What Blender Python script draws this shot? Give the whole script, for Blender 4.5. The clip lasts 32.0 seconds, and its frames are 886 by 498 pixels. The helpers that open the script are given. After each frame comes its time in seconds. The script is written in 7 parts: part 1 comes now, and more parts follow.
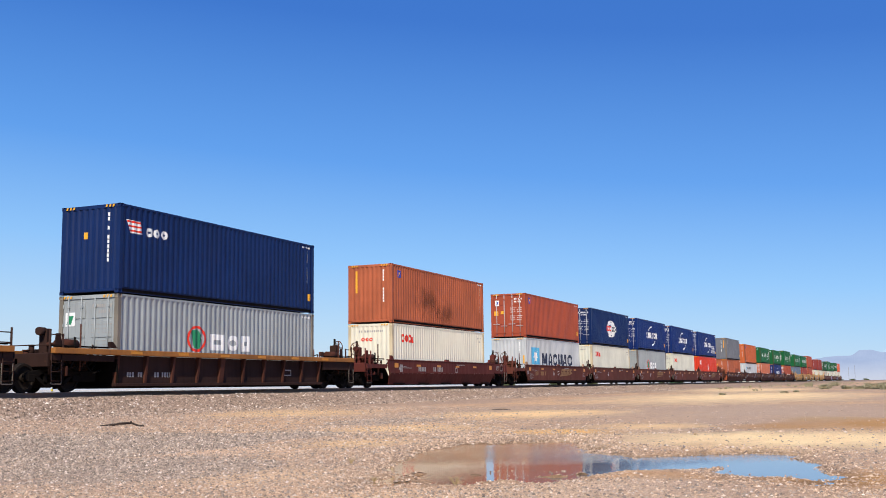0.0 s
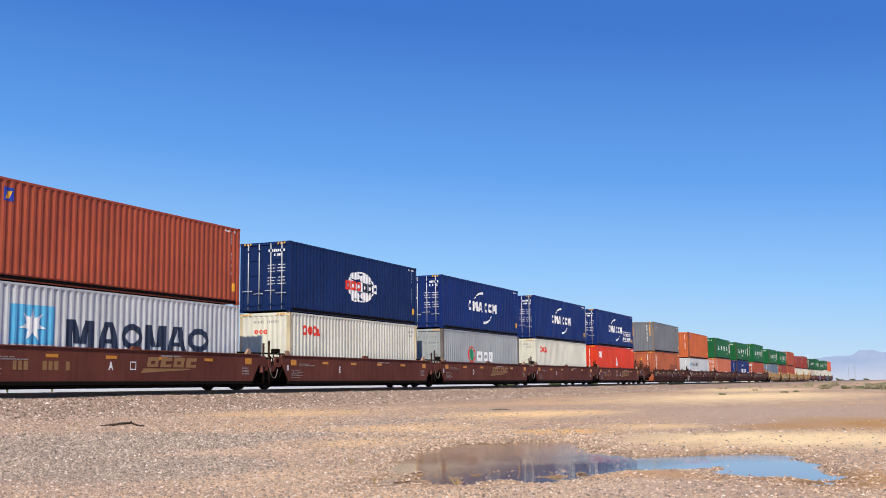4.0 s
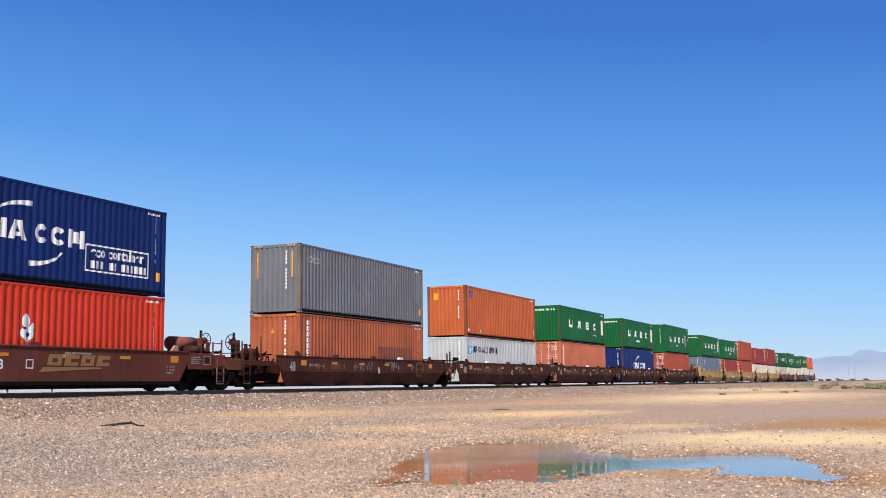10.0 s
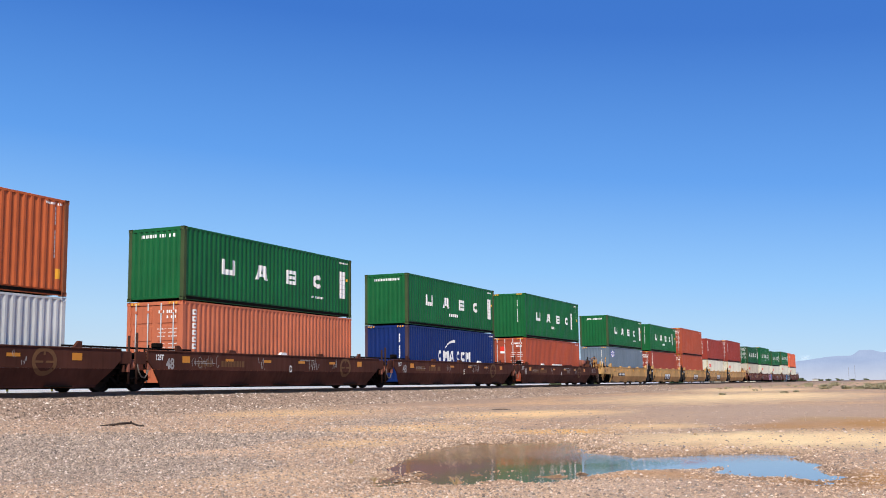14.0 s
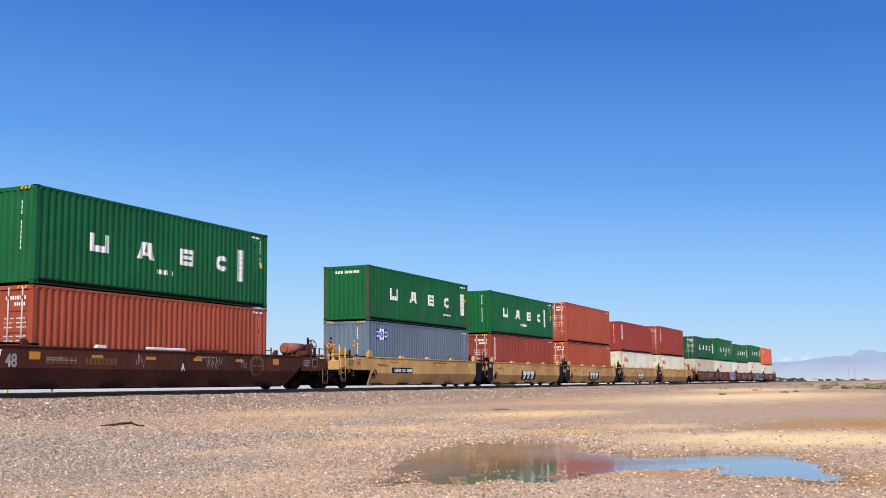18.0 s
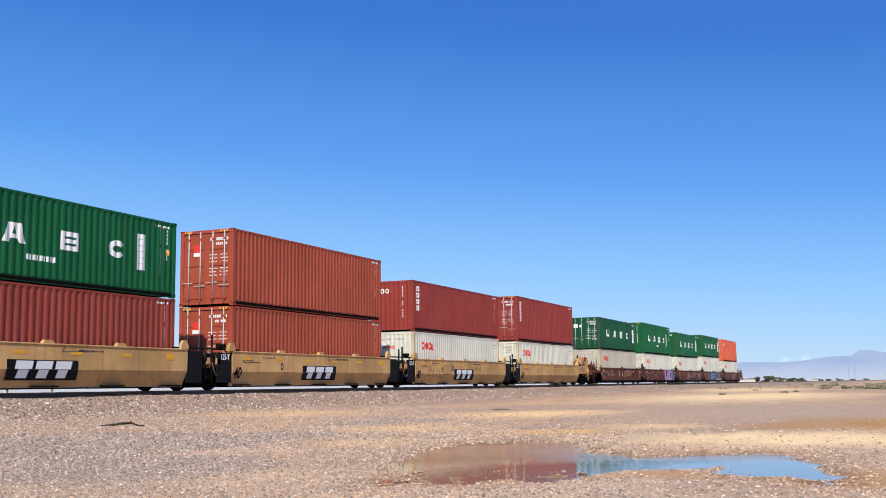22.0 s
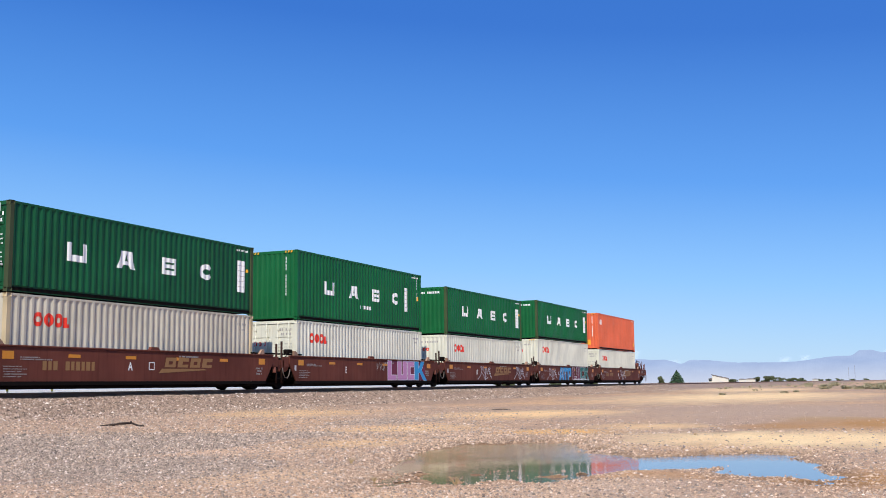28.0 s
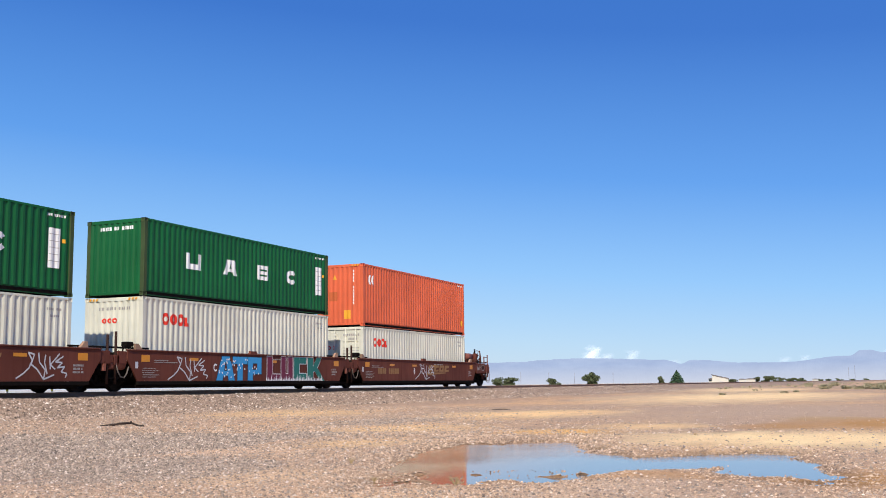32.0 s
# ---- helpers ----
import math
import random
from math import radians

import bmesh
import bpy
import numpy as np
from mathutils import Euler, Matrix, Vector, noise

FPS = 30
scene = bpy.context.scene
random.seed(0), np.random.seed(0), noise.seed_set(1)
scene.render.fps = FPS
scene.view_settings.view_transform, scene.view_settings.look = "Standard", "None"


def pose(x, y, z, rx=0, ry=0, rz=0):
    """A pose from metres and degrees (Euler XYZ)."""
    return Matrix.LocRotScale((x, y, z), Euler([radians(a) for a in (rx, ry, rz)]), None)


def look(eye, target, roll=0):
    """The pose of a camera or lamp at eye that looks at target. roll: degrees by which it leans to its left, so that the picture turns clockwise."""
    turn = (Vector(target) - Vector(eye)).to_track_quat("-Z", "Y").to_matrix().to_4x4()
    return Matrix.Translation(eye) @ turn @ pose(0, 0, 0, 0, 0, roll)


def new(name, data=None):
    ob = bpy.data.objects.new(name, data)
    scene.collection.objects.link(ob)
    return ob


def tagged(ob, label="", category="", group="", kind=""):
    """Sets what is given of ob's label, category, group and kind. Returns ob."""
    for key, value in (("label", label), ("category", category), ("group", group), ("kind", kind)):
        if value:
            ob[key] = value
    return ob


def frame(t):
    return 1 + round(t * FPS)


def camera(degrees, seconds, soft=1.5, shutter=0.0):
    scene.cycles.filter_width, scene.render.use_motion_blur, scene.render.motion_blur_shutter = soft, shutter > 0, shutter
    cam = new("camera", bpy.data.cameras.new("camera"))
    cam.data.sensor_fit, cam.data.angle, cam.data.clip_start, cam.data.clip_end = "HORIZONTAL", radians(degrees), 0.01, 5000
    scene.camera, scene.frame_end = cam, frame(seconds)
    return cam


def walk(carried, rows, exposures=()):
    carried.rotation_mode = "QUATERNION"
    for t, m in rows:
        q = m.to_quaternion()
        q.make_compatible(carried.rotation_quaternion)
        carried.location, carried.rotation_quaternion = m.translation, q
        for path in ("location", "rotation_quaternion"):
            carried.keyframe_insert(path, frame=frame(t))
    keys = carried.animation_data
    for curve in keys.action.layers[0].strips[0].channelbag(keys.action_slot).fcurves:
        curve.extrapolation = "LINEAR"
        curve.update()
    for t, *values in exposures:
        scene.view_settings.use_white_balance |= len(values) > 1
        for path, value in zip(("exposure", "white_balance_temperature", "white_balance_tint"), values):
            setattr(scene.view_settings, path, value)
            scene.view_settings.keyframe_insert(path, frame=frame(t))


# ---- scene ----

# The track runs along x and recedes to +x; y grows from the camera to the track; water level is z = 0.
EYE = Vector((0.0, 0.0, 0.88))
YAW, PITCH, ROLL = radians(66.452), radians(7.281), -0.6946
TRACK_Y, RAIL_Z = 24.21, 0.80
VIEW = Vector((math.sin(YAW) * math.cos(PITCH), math.cos(YAW) * math.cos(PITCH), math.sin(PITCH)))
cam = camera(45.18, 32.0, soft=0.95)
walk(cam, [(0, look(EYE, EYE + VIEW * 10, ROLL)), (32, look(EYE, EYE + VIEW * 10, ROLL))], exposures=[(0, 0.0, 6500, 10), (20.8, 0.0, 6480, 10), (22, 0.0, 6240, 10), (25, 0.0, 6280, 10), (28.5, 0.0, 6200, 10), (30, 0.0, 6460, 10), (32, 0.0, 6500, 10)])

# ---- world and sun ----
SUN_EL, SUN_AZ = radians(45), radians(20.5)
TO_SUN = Vector((-math.cos(SUN_EL) * math.cos(SUN_AZ), -math.cos(SUN_EL) * math.sin(SUN_AZ), math.sin(SUN_EL)))
world = bpy.data.worlds.new("world")
scene.world = world
world.use_nodes = True
sky = world.node_tree.nodes.new("ShaderNodeTexSky")
sky.sky_type, sky.sun_disc = "NISHITA", False
sky.sun_elevation, sky.sun_rotation = SUN_EL, math.atan2(TO_SUN.x, TO_SUN.y) % (2 * math.pi)
sky.altitude, sky.air_density, sky.dust_density, sky.ozone_density = 300, 1.0, 0.2, 2.5
back = world.node_tree.nodes["Background"]
back.inputs["Strength"].default_value = 0.14
# the clear dry air of the place: deepest blue overhead, paling to the horizon
up = world.node_tree.nodes.new("ShaderNodeTexCoord")
height = world.node_tree.nodes.new("ShaderNodeVectorMath")
height.operation = "DOT_PRODUCT"
height.inputs[1].default_value = (0.032, -0.074, 1.0)  # the sky deepens away from the sun
world.node_tree.links.new(up.outputs["Generated"], height.inputs[0])
air = world.node_tree.nodes.new("ShaderNodeValToRGB")
while len(air.color_ramp.elements) < 6:
    air.color_ramp.elements.new(0.5)
for e, (pos, col) in zip(air.color_ramp.elements, ((0.0, (0.49, 0.64, 0.82)), (0.045, (0.405, 0.625, 0.89)), (0.11, (0.240, 0.520, 0.94)), (0.2, (0.087, 0.322, 0.845)), (0.33, (0.023, 0.160, 0.62)), (1.0, (0.018, 0.09, 0.38)))):
    e.position, e.color = pos, (*(c / 0.14 for c in col), 1)
world.node_tree.links.new(height.outputs["Value"], air.inputs["Fac"])
blend = world.node_tree.nodes.new("ShaderNodeMix")
blend.data_type = "RGBA"
blend.inputs[0].default_value = 0.85
world.node_tree.links.new(sky.outputs[0], blend.inputs[6])
world.node_tree.links.new(air.outputs["Color"], blend.inputs[7])
world.node_tree.links.new(blend.outputs[2], back.inputs["Color"])
sun = new("sun", bpy.data.lights.new("sun", "SUN"))
sun.data.energy, sun.data.angle, sun.data.color = 5.0, radians(0.53), (1.0, 0.93, 0.80)
sun.matrix_world = look((0, 0, 60), Vector((0, 0, 60)) - TO_SUN)


# ---- materials ----
def node(tree, kind, **inputs):
    n = tree.nodes.new(kind)
    for key, value in inputs.items():
        n.inputs[key.replace("_", " ")].default_value = value
    return n


def material(name, rough=0.6, metal=0.0, spec=0.5):
    m = bpy.data.materials.new(name)
    m.use_nodes = True
    b = m.node_tree.nodes["Principled BSDF"]
    b.inputs["Roughness"].default_value = rough
    b.inputs["Metallic"].default_value = metal
    b.inputs["Specular IOR Level"].default_value = spec
    return m, m.node_tree, b


def coords(t, scale=(1, 1, 1), space="Object"):
    c = t.nodes.new("ShaderNodeTexCoord")
    mp = t.nodes.new("ShaderNodeMapping")
    mp.inputs["Scale"].default_value = scale
    t.links.new(c.outputs[space], mp.inputs["Vector"])
    return mp.outputs["Vector"]


def noise_of(t, vec, scale, detail=4.0, rough=0.55):
    n = node(t, "ShaderNodeTexNoise", Scale=scale, Detail=detail, Roughness=rough)
    t.links.new(vec, n.inputs["Vector"])
    return n.outputs["Fac"]


def ramp(t, fac, stops):
    r = t.nodes.new("ShaderNodeValToRGB")
    while len(r.color_ramp.elements) < len(stops):
        r.color_ramp.elements.new(0.5)
    for e, (pos, col) in zip(r.color_ramp.elements, stops):
        e.position, e.color = pos, (*col, 1) if len(col) == 3 else col
    t.links.new(fac, r.inputs["Fac"])
    return r.outputs["Color"]


def grey(v):
    return (v, v, v)


def mix(t, fac, a, b, mode="MIX"):
    m = t.nodes.new("ShaderNodeMix")
    m.data_type, m.blend_type = "RGBA", mode
    for value, slot in ((fac, m.inputs[0]), (a, m.inputs[6]), (b, m.inputs[7])):
        if isinstance(value, (int, float)):
            slot.default_value = value
        elif isinstance(value, tuple):
            slot.default_value = (*value, 1)
        else:
            t.links.new(value, slot)
    return m.outputs[2]


def bump(t, b, height, strength=0.2, distance=0.01):
    n = node(t, "ShaderNodeBump", Strength=strength, Distance=distance)
    t.links.new(height, n.inputs["Height"])
    t.links.new(n.outputs["Normal"], b.inputs["Normal"])


def painted(name, rgb, rough=0.45, rust=0.35, fade=0.12, grime=(0.09, 0.06, 0.04), spec=0.25):
    """Weathered paint on steel: patchy fading, vertical rain streaks, rust spots and shallow dents."""
    m, t, b = material(name, rough, 0.0, spec)
    vec = coords(t)
    streaks = coords(t, (3.2, 3.2, 0.22))
    info = t.nodes.new("ShaderNodeObjectInfo")
    big = noise_of(t, vec, 0.55, 3)
    lo, hi = tuple(c * (1 - fade) for c in rgb), tuple(min(1, c * (1 + fade)) for c in rgb)
    col = mix(t, ramp(t, big, [(0.32, grey(0)), (0.68, grey(1))]), lo, hi)
    s = noise_of(t, streaks, 2.2, 5, 0.65)
    col = mix(t, ramp(t, s, [(0.52, grey(0)), (0.8, grey(0.55 * rust + 0.12))]), col, grime)
    r = noise_of(t, vec, 5.5, 6, 0.7)
    col = mix(t, ramp(t, r, [(0.66, grey(0)), (0.74, grey(rust))]), col, (0.16, 0.055, 0.025))
    t.links.new(col, b.inputs["Base Color"])
    rr = ramp(t, s, [(0.3, grey(rough - 0.08)), (0.75, grey(min(0.95, rough + 0.25)))])
    t.links.new(rr, b.inputs["Roughness"])
    bump(t, b, noise_of(t, vec, 2.5, 3), 0.25, 0.02)
    return m


def plain(name, rgb, rough=0.6, metal=0.0, vary=0.15, scale=6.0, spec=0.3):
    m, t, b = material(name, rough, metal, spec)
    n = noise_of(t, coords(t), scale, 5, 0.6)
    col = mix(t, n, tuple(c * (1 - vary) for c in rgb), tuple(min(1, c * (1 + vary)) for c in rgb))
    t.links.new(col, b.inputs["Base Color"])
    bump(t, b, n, 0.15, 0.006)
    return m


PAINT = {
    "navy": painted("navy_paint", (0.0035, 0.018, 0.088), 0.42, 0.08, 0.15, (0.01, 0.014, 0.03)),
    "blue": painted("blue_paint", (0.0045, 0.021, 0.125), 0.42, 0.08, 0.15, (0.01, 0.014, 0.03)),
    "silver": painted("silver_grey_paint", (0.33, 0.355, 0.36), 0.5, 0.25),
    "pale": painted("pale_grey_paint", (0.50, 0.515, 0.52), 0.5, 0.2),
    "cream": painted("cream_paint", (0.645, 0.63, 0.525), 0.5, 0.25),
    "ivory": painted("ivory_paint", (0.76, 0.71, 0.57), 0.5, 0.2, 0.08, (0.35, 0.27, 0.17)),
    "sand": painted("sand_grey_paint", (0.50, 0.455, 0.365), 0.55, 0.35, 0.15, (0.2, 0.15, 0.1)),
    "bottle_green": painted("bottle_green_paint", (0.006, 0.077, 0.027), 0.45, 0.15, 0.18, (0.02, 0.025, 0.012)),
    "rust_orange": painted("faded_orange_paint", (0.40, 0.105, 0.045), 0.55, 0.5, 0.2),
    "red_brown": painted("red_brown_paint", (0.36, 0.072, 0.034), 0.5, 0.3),
    "oxide_red": painted("oxide_red_paint", (0.275, 0.050, 0.031), 0.5, 0.3),
    "maroon": painted("maroon_paint", (0.27, 0.040, 0.028), 0.5, 0.25),
    "orange": painted("orange_paint", (0.50, 0.115, 0.035), 0.5, 0.3),
    "salmon": painted("salmon_orange_paint", (0.52, 0.15, 0.075), 0.5, 0.3),
    "red": painted("bright_red_paint", (0.62, 0.045, 0.015), 0.42, 0.15),
    "coral": painted("coral_red_paint", (0.66, 0.13, 0.055), 0.45, 0.2),
    "green": painted("green_paint", (0.006, 0.105, 0.029), 0.42, 0.12, 0.15, (0.02, 0.03, 0.015)),
    "grey": painted("slate_grey_paint", (0.155, 0.163, 0.18), 0.5, 0.3),
    "blue_grey": painted("blue_grey_paint", (0.125, 0.17, 0.225), 0.48, 0.2),
}
BASE = {"sand": (0.50, 0.455, 0.365), "bottle_green": (0.006, 0.077, 0.027), "ivory": (0.82, 0.76, 0.62), "green": (0.005, 0.095, 0.026), "cream": (0.66, 0.64, 0.54), "silver": (0.27, 0.295, 0.305), "grey": (0.19, 0.20, 0.215), "orange": (0.50, 0.115, 0.035), "blue": (0.0045, 0.021, 0.125), "rusted": (0.105, 0.055, 0.032), "yellowed": (0.56, 0.42, 0.22), "olive": (0.19, 0.14, 0.085)}
CAR_BROWN = painted("car_brown_paint", (0.128, 0.040, 0.027), 0.7, 0.35, 0.22, (0.03, 0.02, 0.016), 0.12)
CAR_MAROON = painted("car_maroon_paint", (0.110, 0.027, 0.021), 0.65, 0.3, 0.18, (0.03, 0.02, 0.016), 0.12)
CAR_OLD = painted("weathered_brown_paint", (0.078, 0.028, 0.018), 0.7, 0.5, 0.3, (0.03, 0.02, 0.016), 0.12)
CAR_YELLOW = painted("car_yellow_paint", (0.56, 0.335, 0.132), 0.7, 0.65, 0.26, (0.15, 0.09, 0.045), 0.12)
# darker brown, for the wall between the ribs, joint posts and placards
CAR_DARK = painted("greasy_brown_paint", (0.036, 0.018, 0.014), 0.75, 0.5, 0.3, (0.02, 0.015, 0.012), 0.1)
GUIDE = painted("worn_guide_paint", (0.34, 0.21, 0.14), 0.7, 0.6, 0.35)
TANK_PAINT = painted("red_primer_paint", (0.25, 0.085, 0.055), 0.6, 0.5, 0.25)
CAR_SILL = painted("sill_orange_paint", (0.33, 0.13, 0.03), 0.65, 0.7, 0.25)
# near-black grease; the deep shade under the cars is in this colour too
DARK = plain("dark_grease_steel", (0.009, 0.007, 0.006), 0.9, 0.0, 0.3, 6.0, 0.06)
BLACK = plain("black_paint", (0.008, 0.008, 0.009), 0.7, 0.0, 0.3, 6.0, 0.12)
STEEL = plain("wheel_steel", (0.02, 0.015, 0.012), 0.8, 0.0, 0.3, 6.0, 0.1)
DUSTY = plain("dusty_steel", (0.15, 0.125, 0.105), 0.8)
RODS = plain("galvanised_rod", (0.46, 0.475, 0.49), 0.5, 0.0, 0.15)
WHITE = plain("white_decal", (0.80, 0.80, 0.78), 0.55, 0.0, 0.08)
REDINK = plain("red_decal", (0.72, 0.04, 0.02), 0.55, 0.0, 0.1)
DARKINK = plain("dark_blue_decal", (0.02, 0.03, 0.06), 0.55)
SKYINK = plain("light_blue_decal", (0.10, 0.42, 0.66), 0.55)
YELLOW = plain("yellow_decal", (0.78, 0.38, 0.03), 0.5)
AMBER = plain("amber_reflector", (0.62, 0.24, 0.02), 0.4)
FADED_GOLD = plain("faded_gold_decal", (0.15, 0.072, 0.028), 0.75, 0.0, 0.35, 5.0)
GOLD = plain("gold_decal", (0.29, 0.155, 0.06), 0.7)
GREENINK = plain("green_decal", (0.02, 0.22, 0.10), 0.55)
GREYINK = plain("grey_decal", (0.35, 0.33, 0.31), 0.6)
ROYAL = plain("royal_blue_decal", (0.02, 0.05, 0.38), 0.5)
CHALK = plain("pale_spray_paint", (0.55, 0.54, 0.56), 0.7)
PINK = plain("pink_spray_paint", (0.55, 0.25, 0.45), 0.6)
CYAN = plain("blue_spray_paint", (0.04, 0.30, 0.60), 0.6)
TEAL = plain("teal_spray_paint", (0.02, 0.16, 0.13), 0.6)
WINE = plain("wine_spray_paint", (0.16, 0.02, 0.05), 0.6)


# ---- mesh helpers ----
def box(bm, x0, x1, y0, y1, z0, z1, bevel=0.0):
    v = [bm.verts.new((x, y, z)) for z in (z0, z1) for x, y in ((x0, y0), (x1, y0), (x1, y1), (x0, y1))]
    fs = [bm.faces.new([v[i] for i in q]) for q in ((3, 2, 1, 0), (4, 5, 6, 7), (0, 1, 5, 4), (1, 2, 6, 5), (2, 3, 7, 6), (3, 0, 4, 7))]
    if bevel:
        bmesh.ops.bevel(bm, geom=list({e for f in fs for e in f.edges}), offset=bevel, segments=1, affect="EDGES")
    return bm


def made_box(*a, bevel=0.0):
    return box(bmesh.new(), *a, bevel=bevel)


def rod(bm, a, b, r, n=8, caps=True):
    a, b = Vector(a), Vector(b)
    q = (b - a).to_track_quat("Z", "Y")
    rings = [[bm.verts.new(p + q @ Vector((r * math.cos(2 * math.pi * i / n), r * math.sin(2 * math.pi * i / n), 0))) for i in range(n)] for p in (a, b)]
    for i in range(n):
        f = bm.faces.new((rings[0][i], rings[0][(i + 1) % n], rings[1][(i + 1) % n], rings[1][i]))
        f.smooth = True
    if caps:
        bm.faces.new(rings[0][::-1])
        bm.faces.new(rings[1])
    return bm


def tube(bm, points, r, n=6):
    """A bent pipe through points, as one closed skin."""
    pts = [Vector(p) for p in points]
    rings = []
    for i, p in enumerate(pts):
        q = (pts[min(i + 1, len(pts) - 1)] - pts[max(i - 1, 0)]).to_track_quat("Z", "Y")
        rings.append([bm.verts.new(p + q @ Vector((r * math.cos(2 * math.pi * k / n), r * math.sin(2 * math.pi * k / n), 0))) for k in range(n)])
    for a, b in zip(rings, rings[1:]):
        for k in range(n):
            bm.faces.new((a[k], a[(k + 1) % n], b[(k + 1) % n], b[k])).smooth = True
    bm.faces.new(rings[0][::-1])
    bm.faces.new(rings[-1])
    return bm


def prism(bm, outline, y0, y1):
    """An x-z outline, pushed from y0 to y1."""
    a = [bm.verts.new((x, y0, z)) for x, z in outline]
    b = [bm.verts.new((x, y1, z)) for x, z in outline]
    n = len(outline)
    bm.faces.new(a)
    bm.faces.new(b[::-1])
    for i in range(n):
        bm.faces.new((a[i], b[i], b[(i + 1) % n], a[(i + 1) % n]))
    bmesh.ops.recalc_face_normals(bm, faces=bm.faces)
    return bm


def ring(bm, centre, axis, r, tube, n=18, m=5):
    """A hoop, for handwheels."""
    q = Vector(axis).to_track_quat("Z", "Y")
    vs = []
    for i in range(n):
        a = 2 * math.pi * i / n
        vs.append([bm.verts.new(Vector(centre) + q @ Vector(((r + tube * math.cos(2 * math.pi * j / m)) * math.cos(a), (r + tube * math.cos(2 * math.pi * j / m)) * math.sin(a), tube * math.sin(2 * math.pi * j / m)))) for j in range(m)])
    for i in range(n):
        for j in range(m):
            bm.faces.new((vs[i][j], vs[(i + 1) % n][j], vs[(i + 1) % n][(j + 1) % m], vs[i][(j + 1) % m]))
    return bm


def mesh_of(name, bm, mat):
    me = bpy.data.meshes.new(name)
    bm.to_mesh(me)
    bm.free()
    me.materials.append(mat)
    return me


def part(name, bm, mat, parent, label="", at=None):
    ob = new(name, mesh_of(name, bm, mat))
    ob.parent = parent
    if at:
        ob.location = at
    if label:
        ob["label"] = label
    return ob


def shared(name, me, parent, at=(0, 0, 0), turn=0.0, label=""):
    ob = new(name, me)
    ob.parent = parent
    ob.location = at
    ob.rotation_euler = (0, 0, turn)
    if label:
        ob["label"] = label
    return ob


MESHES = {}


def cached(key, build, mat):
    """The mesh that build() makes, kept under a key and a material."""
    k = (key, mat.name)
    if k not in MESHES:
        MESHES[k] = mesh_of(key, build(), mat)
    return MESHES[k]


# ---- containers ----
LONG, HALF = 12.192, 1.219
SIDE_STEP, END_STEP, DEEP = 0.278, 0.25, 0.036


def wave(d, step):
    """Depth of a corrugated sheet at d along it: 0 on the outer flats, DEEP on the inner ones."""
    d = d % step / step
    return DEEP * min(max((0.25 - abs(d - 0.5)) / 0.22 + 0.5, 0), 1)


def breaks(a, b, step):
    out = [a, b]
    for k in range(int(a / step) - 1, int(b / step) + 2):
        out += [step * (k + f) for f in (0.14, 0.36, 0.64, 0.86)]
    return sorted({round(d, 4) for d in out if a - 1e-6 <= d <= b + 1e-6})


def corrugated(length, z0, z1, step):
    bm = bmesh.new()
    ds = breaks(0.0, length, step)
    rows = [[bm.verts.new((d, wave(d, step), z)) for d in ds] for z in (z0, z1)]
    inner = [[bm.verts.new((d, wave(d, step) + 0.004, z)) for d in ds] for z in (z0, z1)]
    for i in range(len(ds) - 1):
        bm.faces.new((rows[0][i], rows[0][i + 1], rows[1][i + 1], rows[1][i]))
        bm.faces.new((inner[0][i + 1], inner[0][i], inner[1][i], inner[1][i + 1]))
    return bm


SIDE_IN, END_IN = 0.17, 0.16


def decal(name, polys, mat, parent, face="near", label="", lift=0.006, flat=False):
    """Paint on a container: outlines (across, up) laid on the folds of its near side, or of the end that faces -x."""
    bm = bmesh.new()
    for i, poly in enumerate(polys):
        bm.faces.new([bm.verts.new((x, -0.0009 * (i % 4), z)) for x, z in poly])
    step = SIDE_STEP if face == "near" else END_STEP
    start = SIDE_IN if face == "near" else END_IN
    if not flat:
        xs = [v.co.x for v in bm.verts]
        for d in breaks(max(min(xs) - start, 0), max(xs) - start, step):
            bmesh.ops.bisect_plane(bm, geom=bm.verts[:] + bm.edges[:] + bm.faces[:], plane_co=(d + start, 0, 0), plane_no=(1, 0, 0))
    for v in bm.verts:
        depth = 0 if flat else wave(round(v.co.x - start, 4), step)
        if face == "near":
            v.co = Vector((v.co.x, -HALF + 0.014 + depth - lift + v.co.y, v.co.z))
        else:
            v.co = Vector((0.014 + depth - lift + v.co.y, HALF - v.co.x, v.co.z))
    bmesh.ops.recalc_face_normals(bm, faces=bm.faces)
    out = Vector((0, -1, 0)) if face == "near" else Vector((-1, 0, 0))
    for f in bm.faces:
        if f.normal.dot(out) < 0:
            f.normal_flip()
    ob = part(name, bm, mat, parent, label)
    return tagged(ob, kind="stuff") if len(polys) > 12 or (len(polys) > 1 and name in ("code_mark", "note_mark", "eco_line")) else ob


def rect(x0, x1, z0, z1):
    return [(x0, z0), (x1, z0), (x1, z1), (x0, z1)]


def hoop(x0, x1, z0, z1, w):
    """A hollow block of stroke w."""
    return [rect(x0, x0 + w, z0, z1), rect(x1 - w, x1, z0, z1), rect(x0 + w, x1 - w, z0, z0 + w), rect(x0 + w, x1 - w, z1 - w, z1)]


def round_hoop(x0, x1, z0, z1, w, a0=0, a1=360):
    """A ring of stroke w in a block, or an open part of one."""
    return arc((x0 + x1) / 2, (z0 + z1) / 2, (x1 - x0 - w) / 2, (z1 - z0 - w) / 2, a0, a1, w, w, 16)


def slab(x0, x1, z0, z1, lean=0.0):
    return [(x0, z0), (x1, z0), (x1 + lean, z1), (x0 + lean, z1)]


